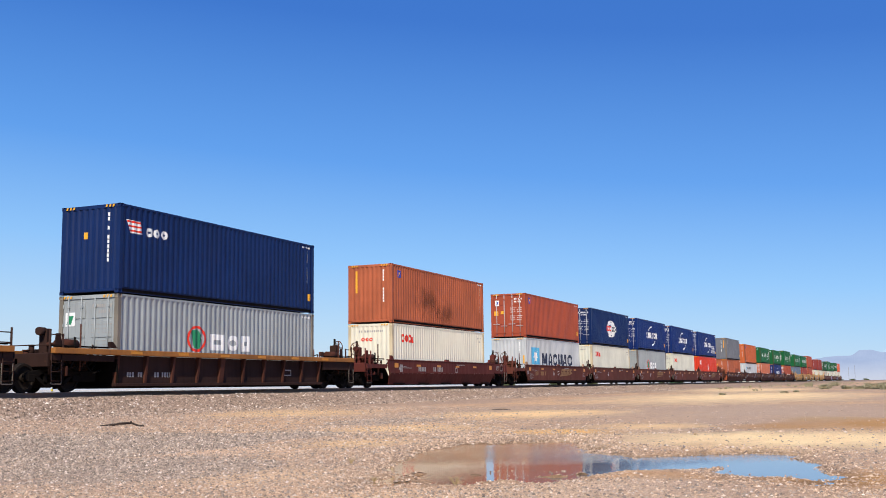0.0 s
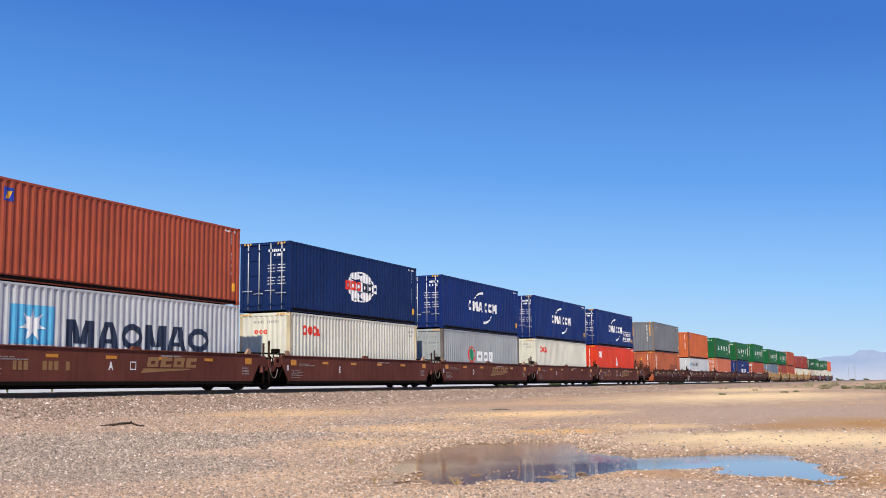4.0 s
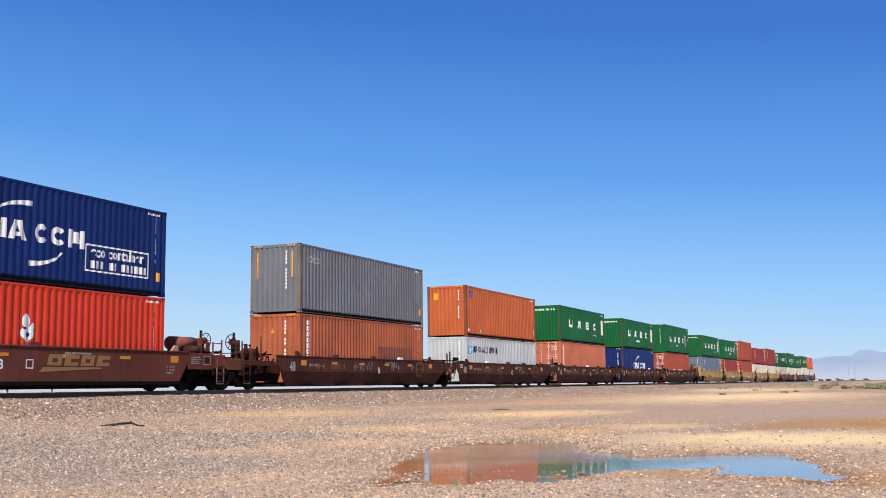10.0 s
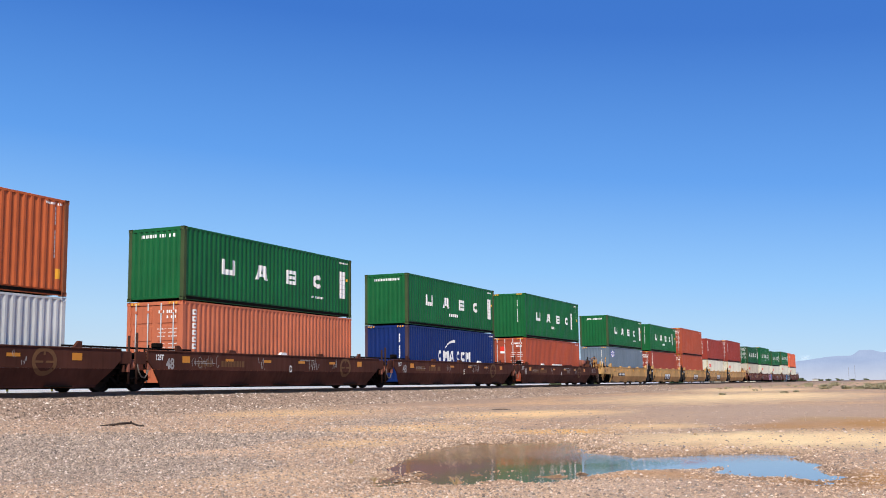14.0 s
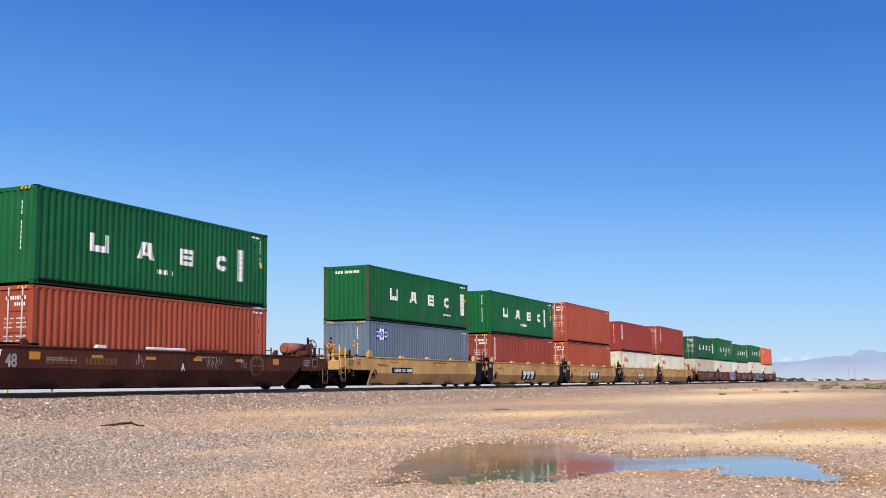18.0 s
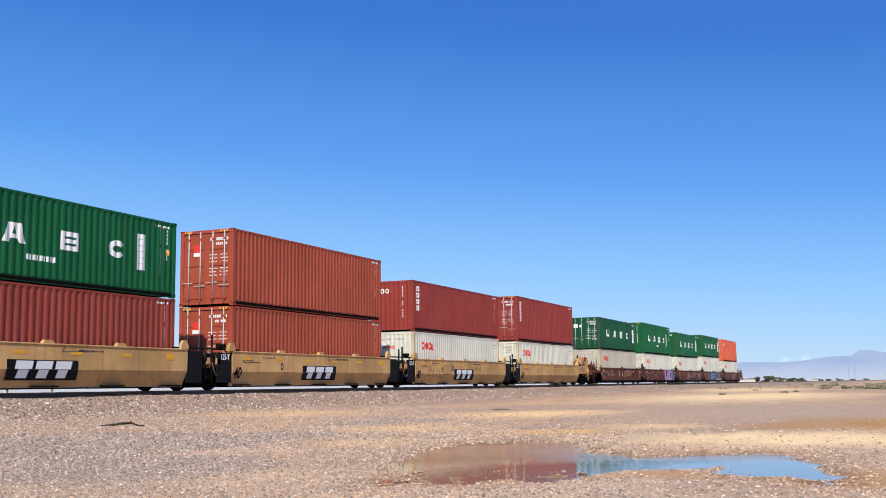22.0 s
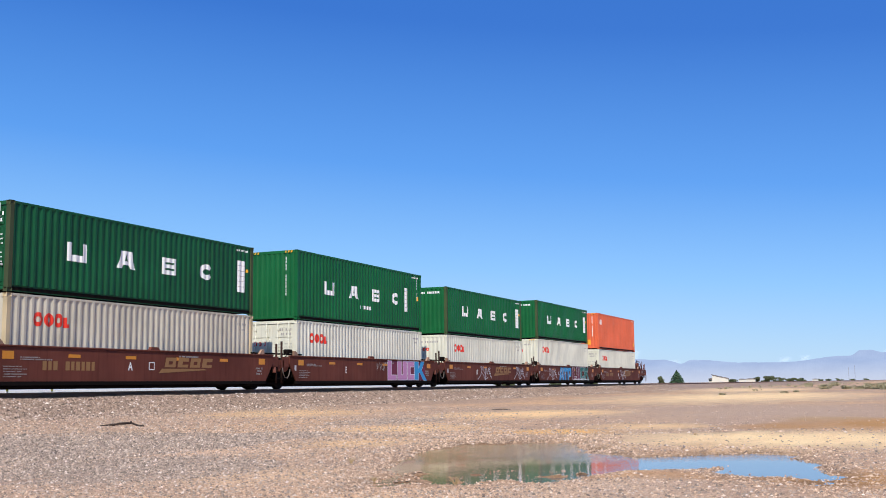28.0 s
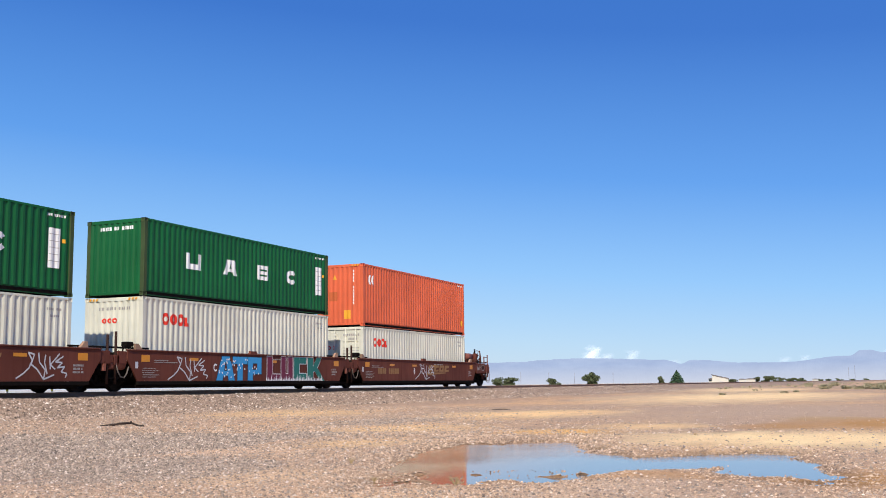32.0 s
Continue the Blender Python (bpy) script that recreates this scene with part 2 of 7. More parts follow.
def arc(cx, cz, rx, rz, a0, a1, w0, w1, n=9):
    """A tapering curved stroke, as quads."""
    out = []
    for i in range(n):
        q = []
        for k, sign in ((i, 1), (i + 1, 1), (i + 1, -1), (i, -1)):
            f = k / n
            a, w = radians(a0 + (a1 - a0) * f), (w0 + (w1 - w0) * f) / 2
            q.append((cx + (rx + sign * w) * math.cos(a), cz + (rz + sign * w) * math.sin(a)))
        out.append(q)
    return out


def oval(cx, cz, rx, rz, n=28):
    return [(cx + rx * math.cos(2 * math.pi * i / n), cz + rz * math.sin(2 * math.pi * i / n)) for i in range(n)]


def ticks(x0, x1, z, size, gap=0.5, seed=0):
    """A line of unreadable characters: small bars."""
    rng, out, x = random.Random(seed), [], x0
    while x < x1:
        w = size * rng.choice((0.5, 0.6, 0.65))
        if rng.random() > 0.14:
            out.append(rect(x, x + w, z, z + size))
        x += w + size * gap * 0.5
    return out


def column(x, z_top, n, size, seed=0):
    """Unreadable characters one above another."""
    rng = random.Random(seed)
    return [rect(x, x + size * 0.5, z_top - (i + 1) * size * 1.35, z_top - i * size * 1.35 - size * 0.3) for i in range(n) if i != 4 and rng.random() > 0.08]




def casting_bm():
    bm = made_box(-0.089, 0.089, -0.081, 0.081, -0.059, 0.059)
    for want in ((0, -1, 0), (-1, 0, 0), (0, 1, 0), (1, 0, 0)):
        f = next(f for f in bm.faces if f.normal.dot(Vector(want)) > 0.9 or (f.calc_center_median().normalized().dot(Vector(want)) > 0.9 and len(f.verts) == 4))
        bmesh.ops.inset_region(bm, faces=[f], thickness=0.03)
        bmesh.ops.translate(bm, verts=f.verts[:], vec=Vector(want) * -0.03)
    return bm


def door_bm(h):
    """A door leaf with four raised fields, its outer face at x = 0."""
    bm = made_box(0.0, 0.05, 0.0, 1.09, 0.17, h - 0.14)
    span = (h - 0.31 - 0.1) / 4
    for i in range(4):
        z0 = 0.22 + i * span
        box(bm, -0.022, 0.0, 0.13, 0.96, z0 + 0.05, z0 + span - 0.03, 0.015)
    return bm


def container(colour, tall, doors, label, seed=0, rusty_post=False):
    """A 40-foot box, base at z = 0, from x = 0 to 12.192. doors: the doors are on the end that faces -x."""
    h = 2.896 if tall else 2.591
    mat = PAINT[colour]
    frame_mat = mat
    if rusty_post:
        key = colour + "_" + rusty_post
        if key not in PAINT:
            own, old, f = BASE[colour], BASE[rusty_post], 0.45 if colour.endswith("green") else 0.7
            PAINT[key] = painted(rusty_post + "_post_on_" + colour, tuple(a + (b - a) * f for a, b in zip(own, old)), 0.65, 0.85, 0.3)
        frame_mat = PAINT[key]
    c = tagged(new("shipping_container"), label, "container", "containers on the train")
    t = "tall" if tall else "low"
    me = cached("side_panel" + t, lambda: corrugated(LONG - 2 * SIDE_IN, 0.19, h - 0.07, SIDE_STEP), mat)
    shared("side_panel", me, c, (SIDE_IN, -HALF + 0.014, 0))
    shared("side_panel", me, c, (LONG - SIDE_IN, HALF - 0.014, 0), math.pi)
    post = cached("corner_post" + t, lambda: made_box(-0.08, 0.08, -0.08, 0.08, 0.11, h - 0.11, bevel=0.012), frame_mat)
    cast = cached("corner_casting", casting_bm, frame_mat)
    for x in (0.089, LONG - 0.089):
        for y in (-HALF + 0.085, HALF - 0.085):
            shared("corner_post", post, c, (x, y, 0))
            for z in (0.059, h - 0.059):
                shared("corner_casting", cast, c, (x, y, z))
    top = cached("top_rail", lambda: made_box(0.17, LONG - 0.17, -0.03, 0.03, -0.075, -0.006, bevel=0.006), mat)
    low = cached("bottom_rail", lambda: made_box(0.17, LONG - 0.17, -0.024, 0.024, 0.02, 0.2, bevel=0.006), mat)
    for y in (-HALF + 0.046, HALF - 0.046):
        shared("top_rail", top, c, (0, y, h))
        shared("bottom_rail", low, c, (0, y - math.copysign(0.047, y), 0))
    shared("roof", cached("roof", lambda: made_box(0.1, LONG - 0.1, -HALF + 0.06, HALF - 0.06, -0.03, -0.012), mat), c, (0, 0, h))
    shared("underframe", cached("underframe", lambda: made_box(0.1, LONG - 0.1, -HALF + 0.06, HALF - 0.06, 0.05, 0.15), DARK), c)
    header = cached("end_header", lambda: made_box(-0.05, 0.05, -HALF + 0.17, HALF - 0.17, -0.13, -0.004, bevel=0.01), mat)
    sill = cached("end_sill", lambda: made_box(-0.05, 0.05, -HALF + 0.17, HALF - 0.17, 0.06, 0.16, bevel=0.01), mat)
    for x in (0.067, LONG - 0.067):
        shared("end_header", header, c, (x, 0, h))
        shared("end_sill", sill, c, (x, 0, 0))
    wall = cached("end_panel" + t, lambda: corrugated(2 * HALF - 2 * END_IN, 0.14, h - 0.12, END_STEP), mat)
    leaf = cached("door" + t, lambda: door_bm(h), mat)
    bars = mat if colour in ("silver", "cream", "ivory", "pale") else RODS
    if doors:
        shared("end_panel", wall, c, (LONG - 0.014, -HALF + END_IN, 0), math.pi / 2)
        for y in (-1.092, 0.002):
            d = shared("door", leaf, c, (0.05, y, 0))
            rod_me = cached("lock_rod" + t, lambda: rod(bmesh.new(), (-0.05, 0, 0.1), (-0.05, 0, h - 0.06), 0.023, 7), bars)
            grip = cached("door_handle", lambda: box(made_box(-0.085, -0.065, -0.02, 0.42, 0.75, 0.775, bevel=0.005), -0.07, -0.03, -0.03, 0.03, 0.735, 0.79), bars)
            keep = cached("rod_keeper", lambda: made_box(-0.075, -0.0, -0.05, 0.05, -0.05, 0.05, bevel=0.008), mat)
            for yy in (0.27, 0.80):
                shared("lock_rod", rod_me, d, (0, yy, 0))
                shared("door_handle", grip, d, (0, yy - 0.15, 0.0 if yy < 0.5 else 0.12))
                for z in (0.3, h - 0.36):
                    shared("rod_keeper", keep, d, (0, yy, z))
            hinge = cached("hinge", lambda: made_box(-0.03, 0.0, -0.04, 0.04, -0.06, 0.06, bevel=0.008), mat)
            for z in (0.35, 0.95, h - 0.95, h - 0.35):
                shared("hinge", hinge, d, (0, 0.03 if y < -0.5 else 1.06, z))
    else:
        shared("end_panel", wall, c, (0.014, HALF - END_IN, 0), -math.pi / 2)
        for y in (-1.092, 0.002):
            shared("door", leaf, c, (LONG - 0.05, y + 1.09, 0), math.pi)
    c["height"] = h
    return c


# Marks. Across runs from the left end of the near side (or of the left end seen from outside), up from the base.
def hazard(c, tops=True, at_bottom=False):
    """Yellow bars by the corners of the end's header."""
    h = c["height"]
    z0, z1 = (h - 0.105, h - 0.02) if tops else (0.03, 0.12)
    bars = []
    for x0 in (0.19, 2 * HALF - 0.19 - 0.42):
        bars += [slab(x0 + 0.14 * i, x0 + 0.14 * i + 0.07, z0, z1, 0.03) for i in range(3)]
    decal("hazard_stripe", bars, YELLOW, c, "left", "yellow slanted hazard stripes", 0.02, True)["kind"] = "stuff"


def right_ids(c, seed, amber=True, white=True):
    h = c["height"]
    if white:
        decal("code_mark", column(LONG - 0.55, h - 0.22, 11, 0.105, seed) + ticks(LONG - 0.95, LONG - 0.3, h - 0.2, 0.07, seed=seed), WHITE, c, label="white painted code bars")
    if amber:
        decal("warning_sticker", [rect(LONG - 0.46, LONG - 0.3, 0.5, 0.8)], YELLOW, c, label="yellow warning sticker")


def end_ids(c, seed, x=1.93):
    decal("code_mark", column(x, c["height"] - 0.25, 11, 0.11, seed), WHITE, c, "left", "white painted code bars")


def door_marks(c, seed, ink=None):
    h = c["height"]
    ink = ink or WHITE
    polys = ticks(1.38, 2.15, h - 0.42, 0.11, seed=seed) + ticks(1.65, 2.1, h - 0.6, 0.1, seed=seed + 1)
    for i in (0, 1, 2, 4, 5, 6):
        polys += ticks(1.35, 1.7, h - 0.98 - 0.13 * i, 0.035, seed=seed + 5 + i) + ticks(1.82, 2.18, h - 0.98 - 0.13 * i, 0.035, seed=seed + 30 + i)
    decal("code_mark", polys, ink, c, "left", "small painted code bars", -0.008, True)


# ---- well cars ----
WHEEL_R = 0.42
SAG = 0.10  # the loaded bodies ride this much lower on their trucks
KINDS = {  # paint, side outline: bottom and top reach past the box, fold height, inset of the bottom, reach to joint, reach to coupler
    "brown": dict(mat=CAR_BROWN, low=0.5, high=1.0, top=1.38, fold=None, joint=1.63, end=3.7),
    "maroon": dict(mat=CAR_MAROON, low=0.6, high=1.0, top=1.38, fold=0.78, joint=0, end=3.7),
    "long": dict(mat=CAR_OLD, low=1.25, high=2.15, top=1.38, fold=0.80, joint=2.88, end=4.95),
    "yellow": dict(mat=CAR_YELLOW, low=0.32, high=0.36, top=1.46, fold=0.76, joint=1.75, end=3.7),
    "ribbed": dict(mat=CAR_DARK, low=0.35, high=0.35, top=1.40, fold=None, joint=0, end=3.65),
}
SPINNERS = []


def sheet(bm, rows, y_sign, thick=0.05):
    """A side wall from rows (y, z, x0, x1), top to bottom, with thickness."""
    outer = [[bm.verts.new((x, y * y_sign, z)) for x in (x0, x1)] for y, z, x0, x1 in rows]
    inner = [[bm.verts.new((x, (y - thick) * y_sign, z)) for x in (x0, x1)] for y, z, x0, x1 in rows]
    n = len(rows)
    for i in range(n - 1):
        bm.faces.new((outer[i][0], outer[i][1], outer[i + 1][1], outer[i + 1][0]))
        bm.faces.new((inner[i][1], inner[i][0], inner[i + 1][0], inner[i + 1][1]))
        for k in (0, 1):
            bm.faces.new((outer[i][k], outer[i + 1][k], inner[i + 1][k], inner[i][k]))
    for i in (0, n - 1):
        bm.faces.new((outer[i][0], outer[i][1], inner[i][1], inner[i][0]))
    bmesh.ops.recalc_face_normals(bm, faces=bm.faces)
    return bm


def wheelset_bm():
    bm = bmesh.new()
    rod(bm, (0, -0.95, 0), (0, 0.95, 0), 0.075, 10)
    for s in (-1, 1):
        prof = [(0.66, 0.0), (0.655, WHEEL_R + 0.028), (0.685, WHEEL_R + 0.024), (0.70, WHEEL_R), (0.795, WHEEL_R - 0.006), (0.795, 0.345), (0.765, 0.33), (0.74, 0.14), (0.80, 0.12), (0.80, 0.0)]
        n = 28
        rings = [[bm.verts.new((r * math.cos(2 * math.pi * i / n), s * y, r * math.sin(2 * math.pi * i / n))) for i in range(n)] if r else [bm.verts.new((0, s * y, 0))] for y, r in prof]
        for a, b in zip(rings, rings[1:]):
            for i in range(n):
                j = (i + 1) % n
                q = [a[i % len(a)], a[j % len(a)], b[j % len(b)], b[i % len(b)]]
                bm.faces.new(list(dict.fromkeys(q)))
    bmesh.ops.recalc_face_normals(bm, faces=bm.faces)
    return bm


def side_frame_bm():
    """A cast truck side: arched top bar, lower bow, pedestals and a window for the springs."""
    bm = bmesh.new()
    prism(bm, [(-1.12, 0.36), (-1.12, 0.52), (-0.95, 0.60), (-0.45, 0.68), (0.45, 0.68), (0.95, 0.60), (1.12, 0.52), (1.12, 0.36), (0.72, 0.44), (0.42, 0.56), (-0.42, 0.56), (-0.72, 0.44)], -0.06, 0.06)
    prism(bm, [(-0.74, 0.44), (-0.36, 0.18), (0.36, 0.18), (0.74, 0.44), (0.60, 0.46), (0.30, 0.28), (-0.30, 0.28), (-0.60, 0.46)], -0.06, 0.06)
    for x in (-0.33, 0.33):
        box(bm, x - 0.06, x + 0.06, -0.06, 0.06, 0.24, 0.60)
    for x in (-0.89, 0.89):
        box(bm, x - 0.14, x + 0.14, -0.075, 0.10, 0.31, 0.53, 0.02)
    return bm


def springs_bm():
    bm = bmesh.new()
    for x in (-0.17, 0.0, 0.17):
        for k in range(6):
            rod(bm, (x, 0, 0.285 + k * 0.04), (x, 0, 0.31 + k * 0.04), 0.075, 8)
    return bm


def truck(car, x):
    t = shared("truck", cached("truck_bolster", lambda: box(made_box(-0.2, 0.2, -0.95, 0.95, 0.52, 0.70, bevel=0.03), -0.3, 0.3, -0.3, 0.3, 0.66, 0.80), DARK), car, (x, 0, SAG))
    # dark block added for the shade between the wheels
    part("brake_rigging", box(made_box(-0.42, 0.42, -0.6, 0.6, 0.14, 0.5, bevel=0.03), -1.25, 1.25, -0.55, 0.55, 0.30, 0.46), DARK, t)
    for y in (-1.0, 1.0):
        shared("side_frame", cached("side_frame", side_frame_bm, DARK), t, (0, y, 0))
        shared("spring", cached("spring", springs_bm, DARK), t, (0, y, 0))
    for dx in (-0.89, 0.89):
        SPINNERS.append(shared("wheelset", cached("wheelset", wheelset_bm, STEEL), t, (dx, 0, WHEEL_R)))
    return t


def text_bm(words, size, width=1.0):
    """Letters of the built-in font as flat faces in the x-z plane, centred."""
    cu = bpy.data.curves.new("letters", "FONT")
    cu.body, cu.size, cu.align_x, cu.align_y = words, size, "CENTER", "CENTER"
    cu.offset = size * 0.03
    ob = new("letters", cu)
    me = bpy.data.meshes.new_from_object(ob.evaluated_get(bpy.context.evaluated_depsgraph_get()))
    bpy.data.objects.remove(ob)
    bpy.data.curves.remove(cu)
    bm = bmesh.new()
    bm.from_mesh(me)
    bpy.data.meshes.remove(me)
    for v in bm.verts:
        v.co = Vector((v.co.x * width, 0, v.co.y))
    return bm


LETTERS = {}


def lettering(name, words, size, mat, parent, at, label="", width=1.0):
    k = (words, size, mat.name, width)
    if k not in LETTERS:
        LETTERS[k] = mesh_of(name, text_bm(words, size, width), mat)
    return shared(name, LETTERS[k], parent, at, 0, label)


def flat(name, polys, mat, parent, y, label=""):
    """Paint on a flat vertical side at depth y."""
    bm = bmesh.new()
    for i, poly in enumerate(polys):
        bm.faces.new([bm.verts.new((x, y - 0.0006 * (i % 4), z)) for x, z in poly])
    bm.normal_update()
    for f in bm.faces:
        if f.normal.y > 0:
            f.normal_flip()
    ob = part(name, bm, mat, parent, label)
    return tagged(ob, kind="stuff") if len(polys) > 4 or (len(polys) > 1 and name.endswith("_mark")) else ob


def end_gear(car, x, s, k, mat, seed):
    """Platform, railings, brake gear and coupler between a well and a coupler at reach x; s: -1 to the left, 1 to the right."""
    rng = random.Random(seed)
    start, tip = (0 if s < 0 else LONG), (0 if s < 0 else LONG) + s * k["end"]
    b0 = start + s * (k["high"] - 0.1)
    z = k["top"] - 0.28

    def spread(a, b):
        return (min(a, b), max(a, b))
    xa, xb = spread(b0, tip - s * 0.55)
    part("end_platform", made_box(xa, xb, -1.35, 1.35, z, z + 0.07, bevel=0.01), mat, car)
    part("centre_sill", made_box(*spread(start, tip - s * 0.5), -0.28, 0.28, 0.72, z - 0.004, bevel=0.02), mat, car)
    part("end_sill", made_box(*spread(tip - s * 0.62, tip - s * 0.5), -1.4, 1.4, z - 0.28, z + 0.12, bevel=0.015), mat, car)
    cp = bmesh.new()
    box(cp, *spread(tip - s * 0.55, tip - s * 0.12), -0.10, 0.10, 0.75, 0.93, 0.02)
    box(cp, *spread(tip - s * 0.2, tip + s * 0.02), -0.16, 0.13, 0.68, 1.0, 0.04)
    part("coupler", cp, DARK, car, "dark cast steel coupler")
    hose = tube(bmesh.new(), [(tip - s * (0.45 - 0.4 * q / 6), 0.35, 0.8 - 0.4 * math.sin(math.pi * q / 6)) for q in range(7)], 0.025)
    part("brake_hose", hose, BLACK, car)
    # side wing plates over the truck
    for y in (-1.42, 1.42):
        part("side_sill", made_box(*spread(b0 + s * 0.103, tip - s * 0.6), y - 0.03, y + 0.03, z - (0.24 if s > 0 or mat is CAR_YELLOW else 0.1), z + (0.24 if s > 0 or mat is CAR_YELLOW else 0.09), bevel=0.01), mat, car)
    # thick grab posts on both corners, railings only on some ends
    for y in (-1.36, 1.36):
        for dx in (0.62, 1.15):
            part("grab_post", rod(bmesh.new(), (tip - s * dx, y, z - 0.5), (tip - s * dx, y, z + 0.8 - 0.1 * (dx > 1)), 0.032, 7), mat, car)
        if k["mat"] in (CAR_OLD, CAR_DARK) or (s > 0 and k["mat"] is CAR_BROWN):
            part("hand_rail", rod(rod(bmesh.new(), (tip - s * 0.62, y, z + 0.66), (tip - s * 1.15, y, z + 0.66), 0.018, 6), (tip - s * 0.62, y, z + 0.38), (tip - s * 1.15, y, z + 0.38), 0.016, 6), mat, car)
    part("cross_rail", rod(bmesh.new(), (tip - s * 0.62, -1.36, z + 0.36), (tip - s * 0.62, 1.36, z + 0.36), 0.018, 6), mat, car)
    # brake gear strewn over the deck
    for q in range(9):
        gx, gy = tip - s * rng.uniform(0.7, k["end"] - k["high"] - 0.2), rng.uniform(-1.2, 0.9)
        gw, gd, gh = rng.uniform(0.06, 0.2), rng.uniform(0.06, 0.18), rng.uniform(0.08, 0.38)
        if q % 3 == 0:
            part("valve", rod(rod(bmesh.new(), (gx, gy, z + 0.07), (gx, gy, z + 0.07 + gh), gw * 0.5, 10), (gx, gy, z + 0.07 + gh), (gx, gy, z + 0.1 + gh), gw * 0.7, 10), (mat, CAR_OLD, DARK)[q % 2 + (q > 5)], car)
        elif q % 3 == 1:
            part("bracket", made_box(gx - gw, gx + gw, gy - gd, gy + gd, z + 0.068, z + 0.07 + gh, bevel=0.015), mat, car)
        else:
            part("air_pipe", rod(rod(bmesh.new(), (gx, gy, z + 0.1), (gx, gy, z + 0.16 + gh), 0.022, 6), (gx, gy, z + 0.16 + gh), (gx - s * 0.5, gy + 0.25, z + 0.1 + gh * 0.5), 0.022, 6), mat, car)
    part("end_ladder", rod(rod(rod(bmesh.new(), (start + s * (k["high"] + 0.15), -1.2, z + 0.28), (tip - s * 1.2, -1.2, z + 0.28), 0.025, 6), (start + s * (k["high"] + 0.15), -1.2, z + 0.07), (start + s * (k["high"] + 0.15), -1.2, z + 0.28), 0.025, 6), (tip - s * 1.2, -1.2, z + 0.07), (tip - s * 1.2, -1.2, z + 0.28), 0.025, 6), DARK, car)
    for q in range(5):
        gx = tip - s * (0.75 + 0.42 * q)
        part("brake_lever", rod(bmesh.new(), (gx, -1.3 + 0.1 * (q % 3), z - 0.45 + 0.06 * q), (gx - s * rng.uniform(0.25, 0.6), -1.32 + 0.1 * (q % 2), z + rng.uniform(0.1, 0.32)), 0.03, 6), (DARK, mat)[q % 2], car)
    part("air_hose_rack", rod(rod(bmesh.new(), (tip - s * 0.7, -1.3, z + 0.34), (tip - s * (k["end"] - k["high"] - 0.1), -1.3, z + 0.34), 0.028, 6), (tip - s * 1.7, -1.3, z + 0.07), (tip - s * 1.7, -1.3, z + 0.62), 0.035, 6), DARK, car)
    run_out = k["end"] - k["high"]
    if run_out > 2 and mat is not CAR_DARK and (s > 0 or mat is CAR_YELLOW):
        xw = sorted((start + s * (k["high"] + 0.004), start + s * (k["high"] + 0.5 * run_out)))
        for y in (-1.475, 1.475):
            part("end_wing", made_box(*xw, y - 0.02, y + 0.02, k["top"] - 0.56, k["top"], bevel=0.008), mat, car)
        xm = (xw[0] + xw[1]) / 2 + s * 0.35
        flat("placard_frame", hoop(xm - 0.2, xm + 0.2, z - 0.12, z + 0.2, 0.022), GREYINK if mat is not CAR_YELLOW else CAR_SILL, car, -1.499, "pale placard frame")
        flat("placard", [rect(xm - 0.13, xm + 0.13, z - 0.05, z + 0.13)], CAR_DARK if mat is not CAR_YELLOW else CAR_SILL, car, -1.499, "dark placard")
        flat("data_mark", ticks(xm - 0.9, xm - 0.4, z + 0.12, 0.04, seed=seed) + ticks(xm - 0.9, xm - 0.35, z + 0.05, 0.04, seed=seed + 1) + ticks(xm - 0.9, xm - 0.5, z - 0.02, 0.04, seed=seed + 2) + ticks(xm - 0.9, xm - 0.45, z - 0.09, 0.04, seed=seed + 3), GREYINK if mat is not CAR_YELLOW else DARKINK, car, -1.499, "small stencilled data bars")
    worn = CAR_SILL if mat is CAR_YELLOW else CAR_OLD
    part("brake_cylinder", rod(rod(bmesh.new(), (tip - s * 2.1, -0.95, z + 0.4), (tip - s * 1.35, -0.95, z + 0.4), 0.17, 14), (tip - s * 1.4, -0.95, z + 0.4), (tip - s * 0.95, -0.95, z + 0.4), 0.05, 8), worn, car, "worn brake cylinder")
    for dx in (1.95, 1.5):
        part("cylinder_bracket", made_box(*spread(tip - s * dx, tip - s * (dx - 0.09)), -1.12, -0.8, z + 0.07, z + 0.32, bevel=0.01), mat, car)
    part("gusset_plate", prism(bmesh.new(), [(tip - s * 1.02, z + 0.06), (tip - s * 1.34, z + 0.06), (tip - s * 1.26, z + 0.72), (tip - s * 1.08, z + 0.72)], -1.16, -1.13), mat, car)
    tall = part("marker_post", rod(bmesh.new(), (tip - s * 1.85, -1.38, z - 0.4), (tip - s * 1.85, -1.38, z + 1.02), 0.026, 7), worn, car)
    if mat is CAR_YELLOW and s < 0:
        for zz in (0.74, 0.94):
            part("marker_tag", made_box(*spread(tip - s * 1.79, tip - s * 1.93), -1.42, -1.405, z + zz, z + zz + 0.14), YELLOW, tall, "yellow marker tag")
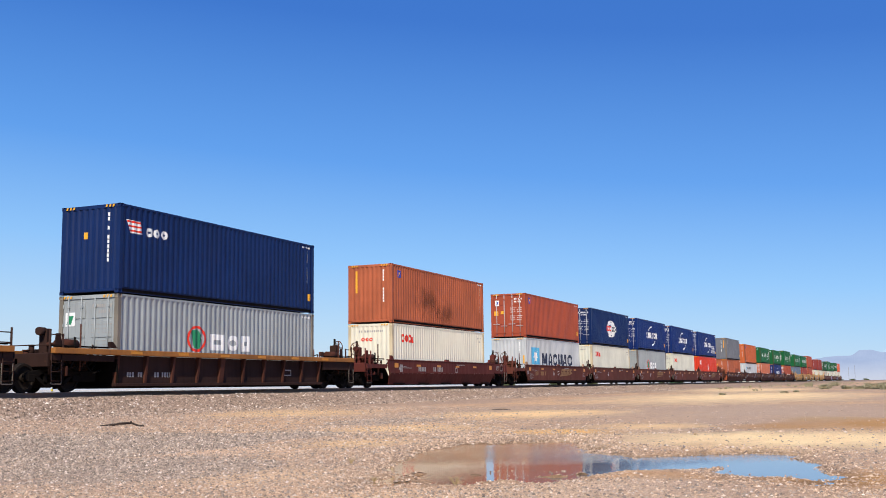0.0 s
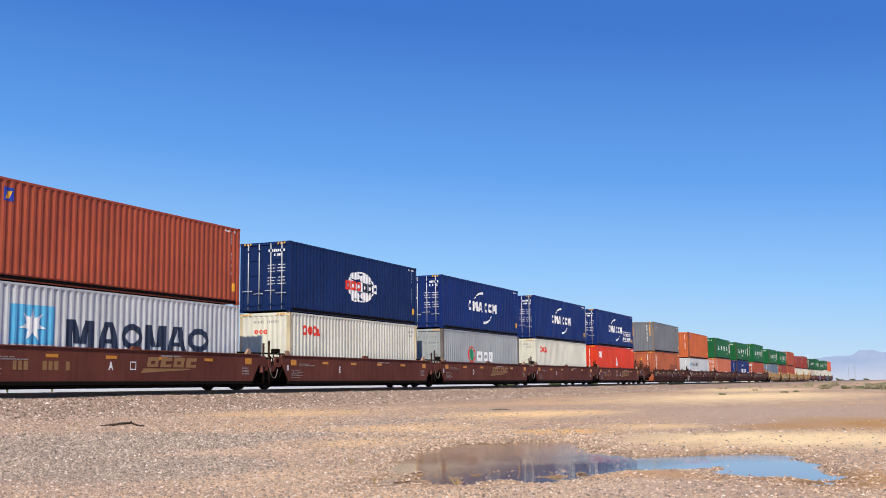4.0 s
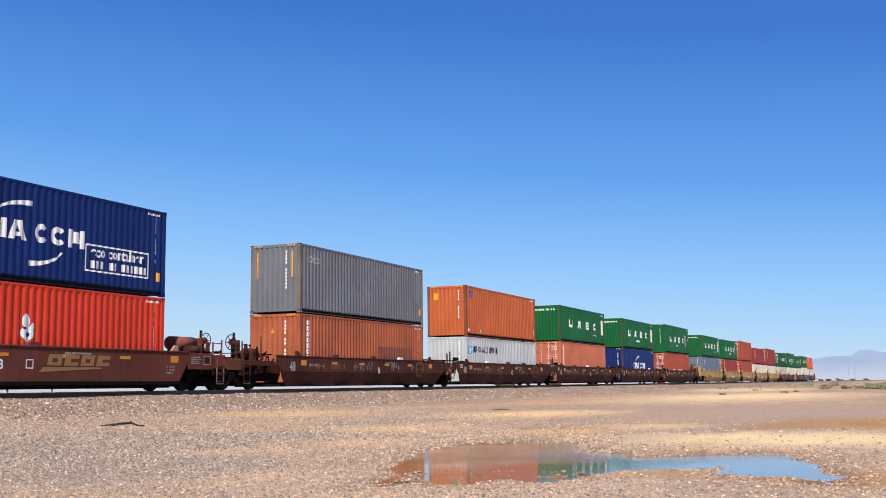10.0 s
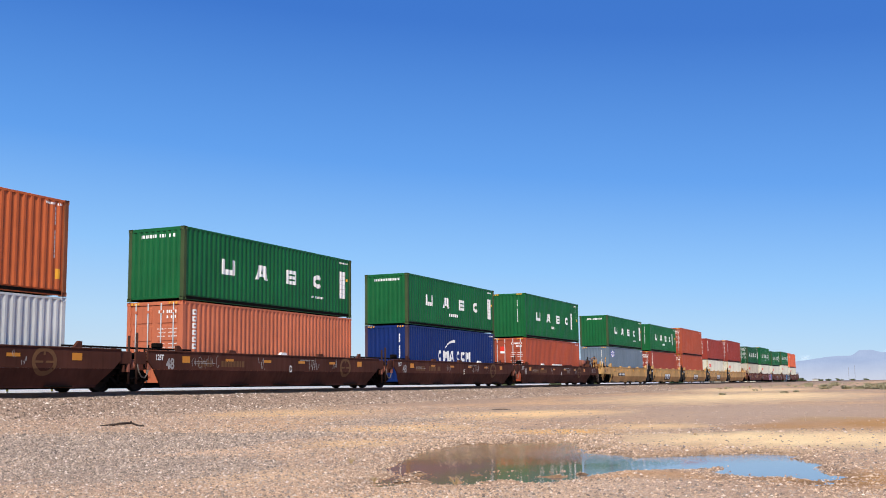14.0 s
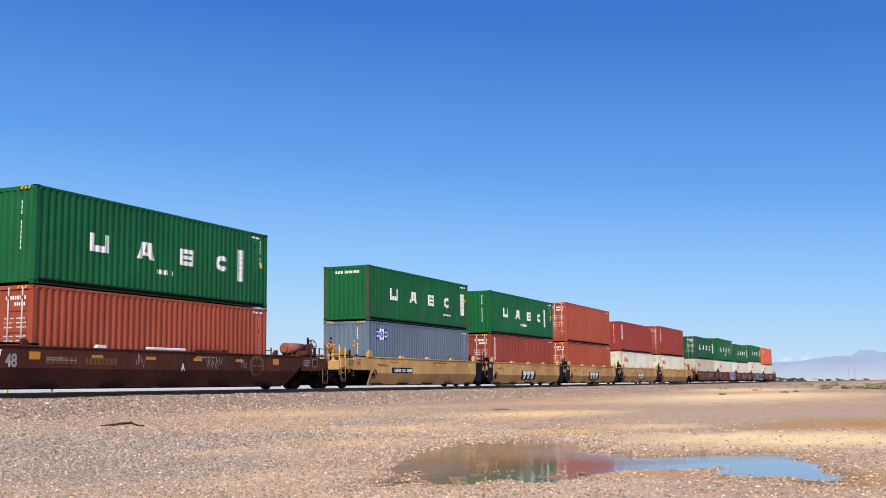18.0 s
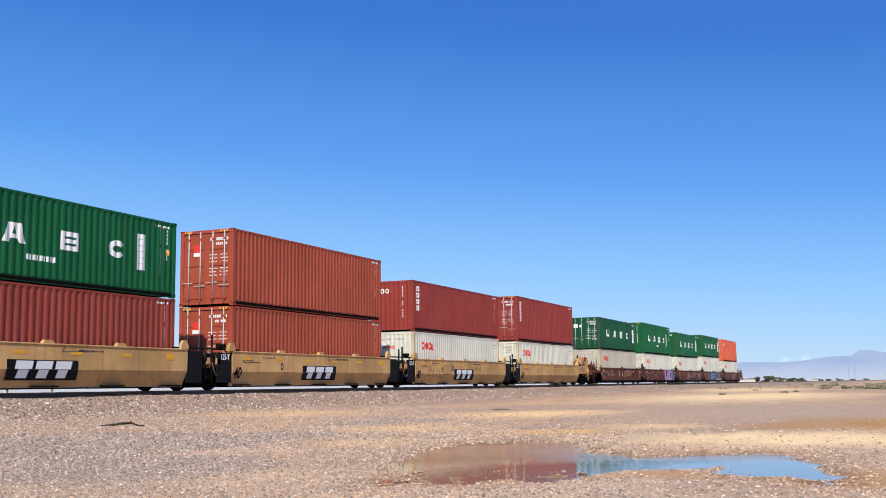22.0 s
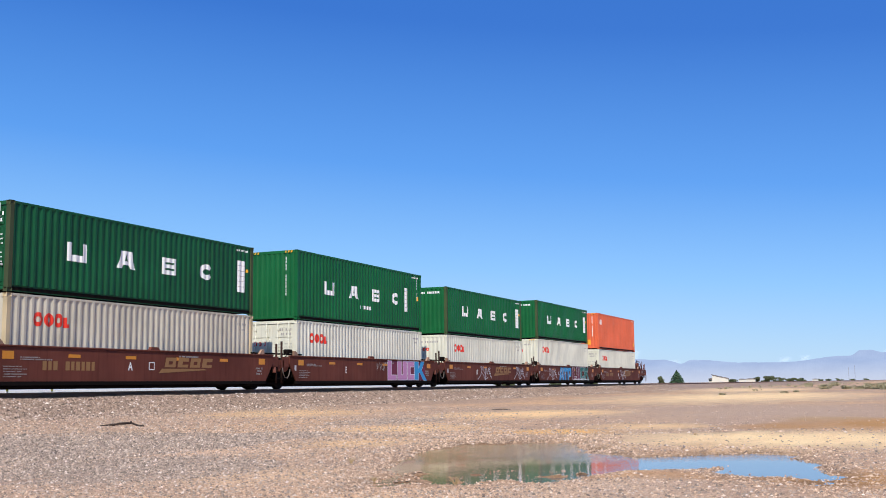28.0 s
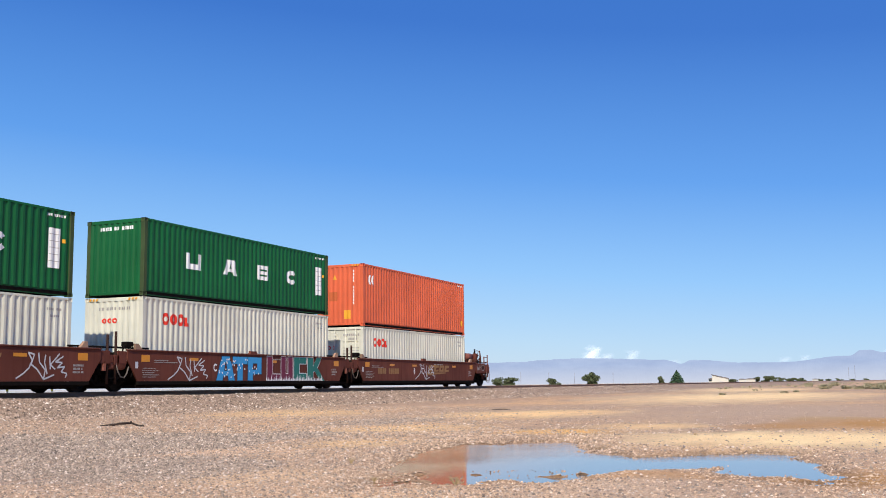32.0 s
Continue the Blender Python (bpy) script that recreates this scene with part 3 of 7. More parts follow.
    for q in range(11 if s < 0 else 6):
        gx, gy = tip - s * rng.uniform(0.65, run_out - 0.1), rng.uniform(-1.4, -1.05)
        gz, gh, gw = z + rng.uniform(-0.5, 0.25), rng.uniform(0.06, 0.2), rng.uniform(0.03, 0.12)
        look_of = (worn, DARK, mat, DARK)[q % 4]
        if q % 2:
            part("rigging_rod", rod(bmesh.new(), (gx, gy, gz), (gx - s * rng.uniform(0.2, 0.8), gy + 0.05, gz + rng.uniform(-0.3, 0.35)), 0.024, 6), look_of, car)
        else:
            part("rigging_box", made_box(gx - gw, gx + gw, gy - 0.05, gy + 0.05, gz - gh, gz + gh, bevel=0.015), look_of, car)
    for q in range(4):
        hx = tip - s * (0.7 + 0.55 * q)
        sag = tube(bmesh.new(), [(hx - s * 0.5 * m / 6, -1.3 + 0.06 * q, z - 0.02 - 0.34 * math.sin(math.pi * m / 6)) for m in range(7)], 0.022)
        part("air_hose", sag, BLACK, car)
    part("step_stirrup", tube(bmesh.new(), [(tip - s * 0.62, -1.45, z - 0.2), (tip - s * 0.62, -1.45, z - 0.76), (tip - s * 0.64, -1.45, z - 0.78), (tip - s * 1.0, -1.45, z - 0.78), (tip - s * 1.02, -1.45, z - 0.76), (tip - s * 1.02, -1.45, z - 0.2)], 0.018), DUSTY, car, "dusty steel step stirrup")
    if not (mat is CAR_DARK and s < 0):
        hub = Vector((tip - s * 0.75, -0.75, z + 0.78))
        wheel = part("hand_wheel", ring(bmesh.new(), hub, (1, -0.25, 0), 0.28, 0.02), worn, car, "worn brake handwheel")
        for i in range(6):
            a = 2 * math.pi * i / 6
            part("spoke", rod(bmesh.new(), hub, hub + Vector((0.06 * math.cos(a), 0.27 * math.cos(a), 0.28 * math.sin(a))), 0.013, 5), worn, wheel)
        part("wheel_post", rod(bmesh.new(), (tip - s * 1.0, -0.72, z + 0.05), (tip - s * 1.0, -0.72, z + 1.15), 0.05, 8), DARK, car)
    part("brake_housing", box(rod(bmesh.new(), (tip - s * 0.78, -0.75, z + 0.78), (tip - s * 1.05, -0.72, z + 0.78), 0.12, 12), *spread(tip - s * 1.2, tip - s * 0.98), -0.88, -0.58, z + 0.07, z + 0.86, 0.02), mat, car)
    # dark blocks added to give the shade under the end deck
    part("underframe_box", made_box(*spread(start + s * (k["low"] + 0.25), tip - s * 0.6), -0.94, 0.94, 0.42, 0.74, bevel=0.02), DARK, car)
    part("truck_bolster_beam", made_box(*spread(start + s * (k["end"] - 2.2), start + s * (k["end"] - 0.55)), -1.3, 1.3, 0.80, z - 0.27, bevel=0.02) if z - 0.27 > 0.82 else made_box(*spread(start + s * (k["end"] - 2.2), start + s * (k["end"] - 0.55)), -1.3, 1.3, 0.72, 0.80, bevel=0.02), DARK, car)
    for i in range(3):
        part("ladder_rung", rod(bmesh.new(), (tip - s * 0.6, -1.47, z - 0.15 - 0.27 * i), (tip - s * 1.0, -1.47, z - 0.15 - 0.27 * i), 0.014, 6), mat, car)
    part("ladder_rail", rod(rod(bmesh.new(), (tip - s * 0.6, -1.46, z - 0.72), (tip - s * 0.6, -1.46, z + 0.1), 0.016, 6), (tip - s * 1.0, -1.46, z - 0.72), (tip - s * 1.0, -1.46, z + 0.1), 0.016, 6), mat, car)
    if s > 0 and mat not in (CAR_MAROON, CAR_DARK):
        # air reservoir and brake cylinder on the deck, handwheel on its post
        part("air_tank", rod(rod(bmesh.new(), (tip - 2.5, -0.5, z + 0.66), (tip - 1.22, -0.5, z + 0.66), 0.24, 18), (tip - 2.57, -0.5, z + 0.66), (tip - 2.5, -0.5, z + 0.66), 0.17, 14), TANK_PAINT if mat is not CAR_YELLOW else mat, car)
        for dx in (2.3, 1.6):
            part("tank_cradle", made_box(tip - dx, tip - dx + 0.08, -0.74, -0.26, z + 0.068, z + 0.48), mat, car)
    else:
        part("brake_valve", box(rod(bmesh.new(), (tip - s * 1.3, -0.6, z + 0.07), (tip - s * 1.3, -0.6, z + 0.35), 0.14, 10), *spread(tip - s * 1.5, tip - s * 1.9), -0.8, -0.4, z + 0.07, z + 0.28, 0.03), mat, car)
        part("brake_pipe", rod(rod(bmesh.new(), (tip - s * 0.7, -0.9, z + 0.13), (tip - s * 2.6, -0.9, z + 0.13), 0.03, 6), (tip - s * 2.0, -0.9, z + 0.13), (tip - s * 2.0, -0.2, z + 0.3), 0.03, 6), mat, car)
    truck(car, start + s * (k["end"] - 1.15))


def joint_gear(car, x, k, mat):
    """The articulated joint on a shared truck, with its posts."""
    z = k["top"] - 0.3
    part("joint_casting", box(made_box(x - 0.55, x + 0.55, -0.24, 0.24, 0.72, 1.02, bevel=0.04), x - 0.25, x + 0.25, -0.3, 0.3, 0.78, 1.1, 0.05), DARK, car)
    # wide dark beams, added to give the shade inside the joint
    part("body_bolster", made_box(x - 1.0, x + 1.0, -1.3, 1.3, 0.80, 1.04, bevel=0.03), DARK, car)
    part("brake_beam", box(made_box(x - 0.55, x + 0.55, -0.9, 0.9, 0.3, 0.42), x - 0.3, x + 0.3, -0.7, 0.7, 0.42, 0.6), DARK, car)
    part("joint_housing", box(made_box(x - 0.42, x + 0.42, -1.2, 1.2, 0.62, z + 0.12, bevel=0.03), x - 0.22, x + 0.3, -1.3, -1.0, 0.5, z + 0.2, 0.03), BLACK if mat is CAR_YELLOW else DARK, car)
    for dx in (-0.26, 0.12):
        part("grab_post", rod(bmesh.new(), (x + dx, -1.40, z - 0.75), (x + dx, -1.40, z + 0.86 + dx * 0.3), 0.042, 6), BLACK if mat is CAR_YELLOW else CAR_DARK, car)
    part("crossover_deck", box(box(made_box(x - 0.75, x + 0.75, -1.3, -0.7, z + 0.06, z + 0.10), x - 0.7, x - 0.62, -1.28, -0.72, z - 0.25, z + 0.06), x + 0.62, x + 0.7, -1.28, -0.72, z - 0.25, z + 0.06), DARK, car)
    part("joint_bracket", box(made_box(x - 0.35, x - 0.1, -1.25, -0.9, z - 0.3, z + 0.22, bevel=0.03), x + 0.3, x + 0.62, -1.2, -0.95, z + 0.1, z + 0.26, 0.03), DARK, car)
    for dx in (-0.85, 0.85):
        part("deck_support", rod(bmesh.new(), (x + dx, -1.3, z + 0.02), (x + dx * 0.5, -1.25, z + 0.3), 0.02, 6), DARK, car)
    reach = k["joint"] + 0.2
    part("running_rail", rod(rod(rod(bmesh.new(), (x - reach, -1.28, k["top"] + 0.1), (x + reach, -1.28, k["top"] + 0.1), 0.035, 6), (x - reach * 0.6, -1.28, z), (x - reach * 0.6, -1.28, k["top"] + 0.1), 0.03, 6), (x + reach * 0.6, -1.28, z), (x + reach * 0.6, -1.28, k["top"] + 0.1), 0.03, 6), DARK, car)
    part("valve_box", made_box(x + reach * 0.38, x + reach * 0.38 + 0.36, -1.34, -1.1, k["top"] + 0.136, k["top"] + 0.3, bevel=0.03), DARK, car)
    clutter = random.Random(int(x * 10) + len(mat.name))
    for q in range(7):
        gx, gz = x + clutter.uniform(-0.85, 0.85), z + clutter.uniform(-0.32, 0.22)
        w, h = clutter.uniform(0.04, 0.13), clutter.uniform(0.05, 0.16)
        if q % 3:
            part("bracket", made_box(gx - w, gx + w, -1.46, -1.36, gz - h, gz + h, bevel=0.015), (DARK, mat, BLACK)[q % 3] if mat is CAR_YELLOW else (DARK, mat, TANK_PAINT)[q % 3], car)
        else:
            part("brake_lever", rod(bmesh.new(), (gx, -1.42, gz - 0.25), (gx + clutter.uniform(-0.4, 0.4), -1.4, gz + 0.3), 0.026, 6), DARK, car)
    part("air_reservoir", rod(bmesh.new(), (x - 0.12, -1.22, z - 0.12), (x + 0.62, -1.22, z - 0.12), 0.19, 14), TANK_PAINT if mat is not CAR_YELLOW else CAR_SILL, car, "dusty air reservoir")
    part("hose_loop", tube(bmesh.new(), [(x + 0.1, -1.44, z - 0.1), (x + 0.2, -1.44, z - 0.36), (x + 0.32, -1.44, z - 0.52), (x + 0.5, -1.44, z - 0.55), (x + 0.62, -1.44, z - 0.42), (x + 0.7, -1.44, z - 0.2)], 0.022), DUSTY, car, "dusty bent air hose")
    part("step", made_box(x - 0.2, x + 0.26, -1.42, -1.2, z - 0.58, z - 0.54), DARK, car)
    truck(car, x)


def well_car(kind, left, right, label, seed=0, letter="", number=""):
    k = KINDS[kind]
    mat, top, low, high = k["mat"], k["top"], k["low"], k["high"]
    car = tagged(new("well_car"), label, "rail car", "well cars of the train")
    a0, a1, t0, t1 = -low, LONG + low, -high, LONG + high
    if kind == "ribbed":
        for sgn in (-1, 1):
            part("side_wall", sheet(bmesh.new(), [(1.30, top - 0.18, -0.2, LONG + 0.2), (1.30, 0.34, -0.2, LONG + 0.2)], sgn), mat, car)
            part("top_chord", made_box(-3.0, LONG + 3.0, sgn * 1.45 - 0.09, sgn * 1.45 + 0.09, top - 0.17, top, bevel=0.015), CAR_SILL, car, "orange-brown top sill")
            part("bottom_sill", made_box(-0.3, LONG + 0.3, sgn * 1.38 - 0.08, sgn * 1.38 + 0.08, 0.26, 0.36, bevel=0.01), mat, car)
        for i in range(10):
            x = -0.15 + i * (LONG + 0.3) / 9
            wide = 0.13 if i == 4 else 0.05
            rib = bmesh.new()
            prism(rib, [(x - wide, 0.36), (x + wide, 0.36), (x + wide, top - 0.17), (x - wide, top - 0.17)], -1.46, -1.302)
            for v in rib.verts:
                if v.co.z < 0.5 and v.co.y < -1.4:
                    v.co.y = -1.36
            part("side_rib", rib, CAR_OLD, car)
    else:
        for sgn in (-1, 1):
            if k["fold"]:
                f = k["fold"]
                mid = (top - 0.3 - f) / (top - 0.3 - 0.3)
                m0, m1 = t0 + (a0 - t0) * mid, t1 + (a1 - t1) * mid
                part("side_wall", sheet(bmesh.new(), [(1.50, top, t0, t1), (1.50, top - 0.3, t0, t1), (1.50, f, m0, m1)], sgn), mat, car)
                part("lower_side", sheet(bmesh.new(), [(1.50, f - 0.003, m0, m1), (1.31, 0.30, a0, a1), (1.31, 0.24, a0, a1)], sgn), mat, car, "inward-sloping lower side")
            else:
                part("side_wall", sheet(bmesh.new(), [(1.49, top, t0, t1), (1.49, top - 0.28, t0, t1), (1.49, 0.42, a0, a1)], sgn), mat, car)
                # brown cars: shade along the lower edge is painted onto the sill
                part("bottom_sill", made_box(a0, a1, sgn * 1.46 - 0.06, sgn * 1.46 + 0.06, 0.30, 0.417, bevel=0.012), DARK if kind == "brown" else mat, car)
            part("top_chord", made_box(t0 + 0.003, t1 - 0.003, sgn * 1.45 - 0.075, sgn * 1.45 + 0.075, top + 0.002, top + 0.05, bevel=0.012), mat, car)
    part("well_floor", made_box(a0 + 0.2, a1 - 0.2, -1.24, 1.24, 0.20, 0.306, bevel=0.01), DARK, car)
    for s, x in ((-1, 0.0), (1, LONG)):
        if kind == "long" and s < 0:
            continue
        # coloured dark, so the shade at the well's ends is in the paint
        part("bulkhead", prism(bmesh.new(), [(x + s * 0.1, 0.31), (x + s * 0.1 + s * 0.05, 0.31), (x + s * (high - 0.15) + s * 0.05, top - 0.3), (x + s * (high - 0.15), top - 0.3)], -(1.22 if k["fold"] else 1.43), 1.22 if k["fold"] else 1.43), DARK, car)
    for s, how, x0 in ((-1, left, 0.0), (1, right, LONG)):
        if how == "end":
            end_gear(car, x0, s, k, mat, seed)
        else:
            xj = x0 + s * k["joint"]
            xa, xb = sorted((x0 + s * (high - 0.1), xj - s * 0.12))
            part("end_deck", made_box(xa, xb, -1.28, 1.28, top - 0.3, top - 0.24, bevel=0.01), BLACK if kind == "yellow" else mat, car)
            part("draft_arm", made_box(*sorted((x0 + s * (high - 0.5), xj - s * 0.3)), -0.3, 0.3, 0.74, top - 0.31, bevel=0.03), DARK, car)
            wing = bmesh.new()
            xa2, xb2 = sorted((x0 + s * (high + 0.004), xj - s * (0.5 if kind == "yellow" else 0.18)))
            box(wing, xa2, xb2, -1.46, -1.40, 0.36 if kind == "yellow" else top - 0.42, top - 0.02, 0.01)
            if kind == "yellow":
                part("end_shroud", made_box(*sorted((x0 + s * 0.5, xj - s * 0.62)), -1.3, 1.3, top - 0.23, top - 0.06, bevel=0.02), mat, car)
            part("end_plate", wing, BLACK if kind == "yellow" else mat, car)
            if how == "own":
                joint_gear(car, xj, k, mat)
    # corner guides for the boxes
    for x in (-0.35, LONG + 0.35):
        for y in (-1.36, 1.36):
            s = -1 if x < 0 else 1
            part("corner_guide", prism(bmesh.new(), [(x - 0.16, top + 0.05), (x + 0.16, top + 0.05), (x + 0.1 * s + 0.06, top + 0.24), (x + 0.1 * s - 0.08, top + 0.24)], y - 0.05, y + 0.05), GUIDE if kind == "brown" else mat, car)
    if kind == "yellow":
        for x in (-0.3, LONG + 0.3):
            for q, (dx, w, hgt) in enumerate(((-0.12, 0.2, 0.34), (0.2, 0.14, 0.26))):
                part("guide_cheek", prism(bmesh.new(), [(x + dx - w, top + 0.05), (x + dx + w, top + 0.05), (x + dx + w * 0.9, top + hgt * 0.6), (x + dx + w * 0.35, top + hgt), (x + dx - w * 0.45, top + hgt), (x + dx - w * 0.95, top + hgt * 0.55)], -1.53 + 0.2 * q, -1.42 + 0.2 * q), mat, car)
    spots = (3.0, 6.1, 9.2) if kind == "yellow" else (2.6, 6.1, 9.0) if kind == "long" else (6.1,) if kind in ("brown", "maroon") else ()
    for i, x in enumerate(spots):
        part("side_latch", prism(bmesh.new(), [(x - 0.24, top + 0.05), (x + 0.24, top + 0.05), (x + 0.16, top + 0.15), (x - 0.16, top + 0.15)], -1.50, -1.38), WHITE if kind == "long" and i == seed % 3 else mat, car)
    for i in range(5 if kind != "ribbed" else 0):
        x = 0.4 + i * 2.85
        part("floor_beam", made_box(x - 0.5, x + 0.5, -1.46, 1.46, 0.25, 0.297, bevel=0.01), DARK, car)
    # marks
    y = -1.497 if kind == "brown" else -1.507
    if kind == "ribbed":
        for i in range(6):
            x = 0.3 + i * 2.4
            flat("reflector", [rect(x, x + 0.55, top - 0.13, top - 0.04)], AMBER, car, -1.545, "amber reflector")
        flat("number_mark", ticks(0.4, 1.3, 0.55, 0.16, seed=3) + ticks(1.75, 2.7, 0.55, 0.16, seed=4), GREYINK, car, -1.304, "faded number bars")
        flat("inspection_mark", hoop(9.6, 10.25, 0.62, 0.86, 0.04), GREYINK, car, -1.304)
        return car
    n_ref = 6
    for i in range(n_ref):
        x = -0.35 + i * (LONG + 0.35) / (n_ref - 1) if kind != "yellow" else 0.35 + i * (LONG - 1.15) / (n_ref - 1)
        big = i in (0, n_ref - 1)
        z0 = top - 0.34 if big else top - 0.27
        flat("reflector", [rect(x, x + (0.42 if big else 0.5), z0, z0 + (0.22 if big else 0.10))], AMBER if kind != "yellow" else YELLOW, car, y, "amber reflector" if kind != "yellow" else "yellow reflector")
    if kind == "brown":
        flat("route_tag", [rect(-0.64, -0.5, top - 0.55, top - 0.34)], CHALK, car, y, "pale yellow route tag")
    small = ticks(0.3, 1.0, top - 0.3, 0.032, seed=seed) + ticks(0.3, 1.5, top - 0.36, 0.032, seed=seed + 1) + ticks(7.3, 8.4, top - 0.16, 0.05, seed=seed + 9)
    for i in range(5 if kind == "brown" and not number else 0):
        small += ticks(-0.3, 0.35 + 0.2 * (i % 2), top - 0.56 - 0.07 * i, 0.028, seed=seed + 20 + i)
    flat("data_mark", small, GREYINK if kind != "yellow" else DARKINK, car, y - 0.002, "small stencilled data bars")
    if letter:
        lettering("unit_letter", letter, 0.36, WHITE if kind != "yellow" else DARKINK, car, ((4.9 if letter in "AB" else 3.65) if kind in ("brown", "maroon") else 3.0 if kind == "yellow" else 6.6, y, top - 0.5 if kind != "yellow" else 0.96), "stencilled unit letter", 0.8)
    if kind in ("long", "yellow") and left != "end":
        lettering("truck_mark", "125T" if kind == "long" else "125-T", 0.25 if kind == "long" else 0.28, WHITE, car, (-high + 0.6 if kind == "long" else -0.78, y if kind == "long" else -1.467, top - 0.19), "white stencilled truck mark", 0.8)
    if number and kind == "yellow":
        bend = text_bm(number, 0.58, 0.8)
        bmesh.ops.bisect_plane(bend, geom=bend.verts[:] + bend.edges[:] + bend.faces[:], plane_co=(0, 0, 0.07), plane_no=(0, 0, 1))
        for v in bend.verts:
            v.co.y = -1.507 + max(0.0, 0.07 - v.co.z) * 0.19 / 0.457
        ob = part("length_number", bend, BLACK, car, "stencilled length number")
        ob.location = (0.0, 0, 0.69)
    elif number:
        lettering("length_number", number, 0.5, GREYINK if kind != "yellow" else DARKINK, car, (0.35 if kind in ("brown", "maroon") else -1.0 if kind == "long" else 0.0, y, 0.98 if kind != "maroon" else 1.0), "stencilled length number", 0.85)
    return car


# ---- ground ----
def smooth(a, b, v):
    f = min(max((v - a) / (b - a), 0.0), 1.0)
    return f * f * (3 - 2 * f)


def puddle_field(x, y):
    """Over 0 inside the puddle: a long shallow hollow in lobes, with a ragged rim."""
    d = -9.0
    for cx, cy, rx, ry, turn in ((12.1, 4.85, 3.1, 0.85, 0.30), (13.8, 5.05, 1.85, 0.85, 0.0), (11.6, 3.75, 2.1, 0.7, 0.22), (12.1, 2.4, 1.5, 0.72, -0.5), (11.6, 1.42, 1.15, 0.38, 0.12), (9.9, 4.45, 1.05, 0.32, 0.1), (10.9, 1.02, 0.7, 0.18, 0.25)):
        c, s = math.cos(turn), math.sin(turn)
        u, v = ((x - cx) * c + (y - cy) * s) / rx, (-(x - cx) * s + (y - cy) * c) / ry
        d = max(d, (1 - math.hypot(u, v)) * min(rx, ry))
    d += 0.14 * noise.noise((x * 1.4, y * 1.4, 3.1)) + 0.09 * noise.noise((x * 4.5, y * 4.5, 7.7)) + 0.05 * noise.noise((x * 11, y * 11, 2.2))
    return d


def ground_z(x, y):
    z = 0.05 + 0.03 * noise.noise((x * 0.23, y * 0.23, 1.0)) + 0.012 * noise.noise((x * 1.3, y * 1.3, 5.0))
    bank = smooth(12.0, 21.2, y) * 0.16 + smooth(20.6, 22.7, y) * 0.43
    bank *= 1 - smooth(25.9, 28.2, y) * 0.9
    z += bank
    if 7 < x < 17.5 and -0.5 < y < 7.5:
        d = puddle_field(x, y)
        z += -0.11 * smooth(-0.55, 0.45, d)
        z = min(z, 0.05 + 0.0)
        if d > 0:
            z = min(z, -0.012 - 0.05 * smooth(0.0, 0.4, d))
            z += 0.11 * max(0.0, noise.noise((x * 3.4, y * 5.1, 9.0)) - 0.14) * smooth(11.6, 9.8, x)
    return z


def lines(parts):
    out = []
    for a, b, n in parts:
        out += [a + (b - a) * i / n for i in range(n)]
    return out + [parts[-1][1]]


XS = lines([(-3000, -300, 9), (-300, -20, 14), (-20, 5, 25), (5, 7, 14), (7, 17.5, 190), (17.5, 45, 120), (45, 120, 75), (120, 400, 40), (400, 4500, 24)])
YS = lines([(-3000, -200, 9), (-200, -8, 16), (-8, -0.5, 15), (-0.5, 7.5, 150), (7.5, 20, 60), (20, 29, 40), (29, 80, 25), (80, 400, 16), (400, 4500, 24)])
gv = [(x, y, ground_z(x, y)) for y in YS for x in XS]
nx = len(XS)
gf = [(j * nx + i, j * nx + i + 1, (j + 1) * nx + i + 1, (j + 1) * nx + i) for j in range(len(YS) - 1) for i in range(nx - 1)]
gme = bpy.data.meshes.new("ground")
gme.from_pydata(gv, [], gf)
gme.polygons.foreach_set("use_smooth", [True] * len(gf))
wet = gme.attributes.new("wet", "FLOAT", "POINT")
wet.data.foreach_set("value", [smooth(-0.42, 0.05, puddle_field(x, y)) if 7 < x < 17.5 and -0.5 < y < 7.5 else 0.0 for x, y, _ in gv])


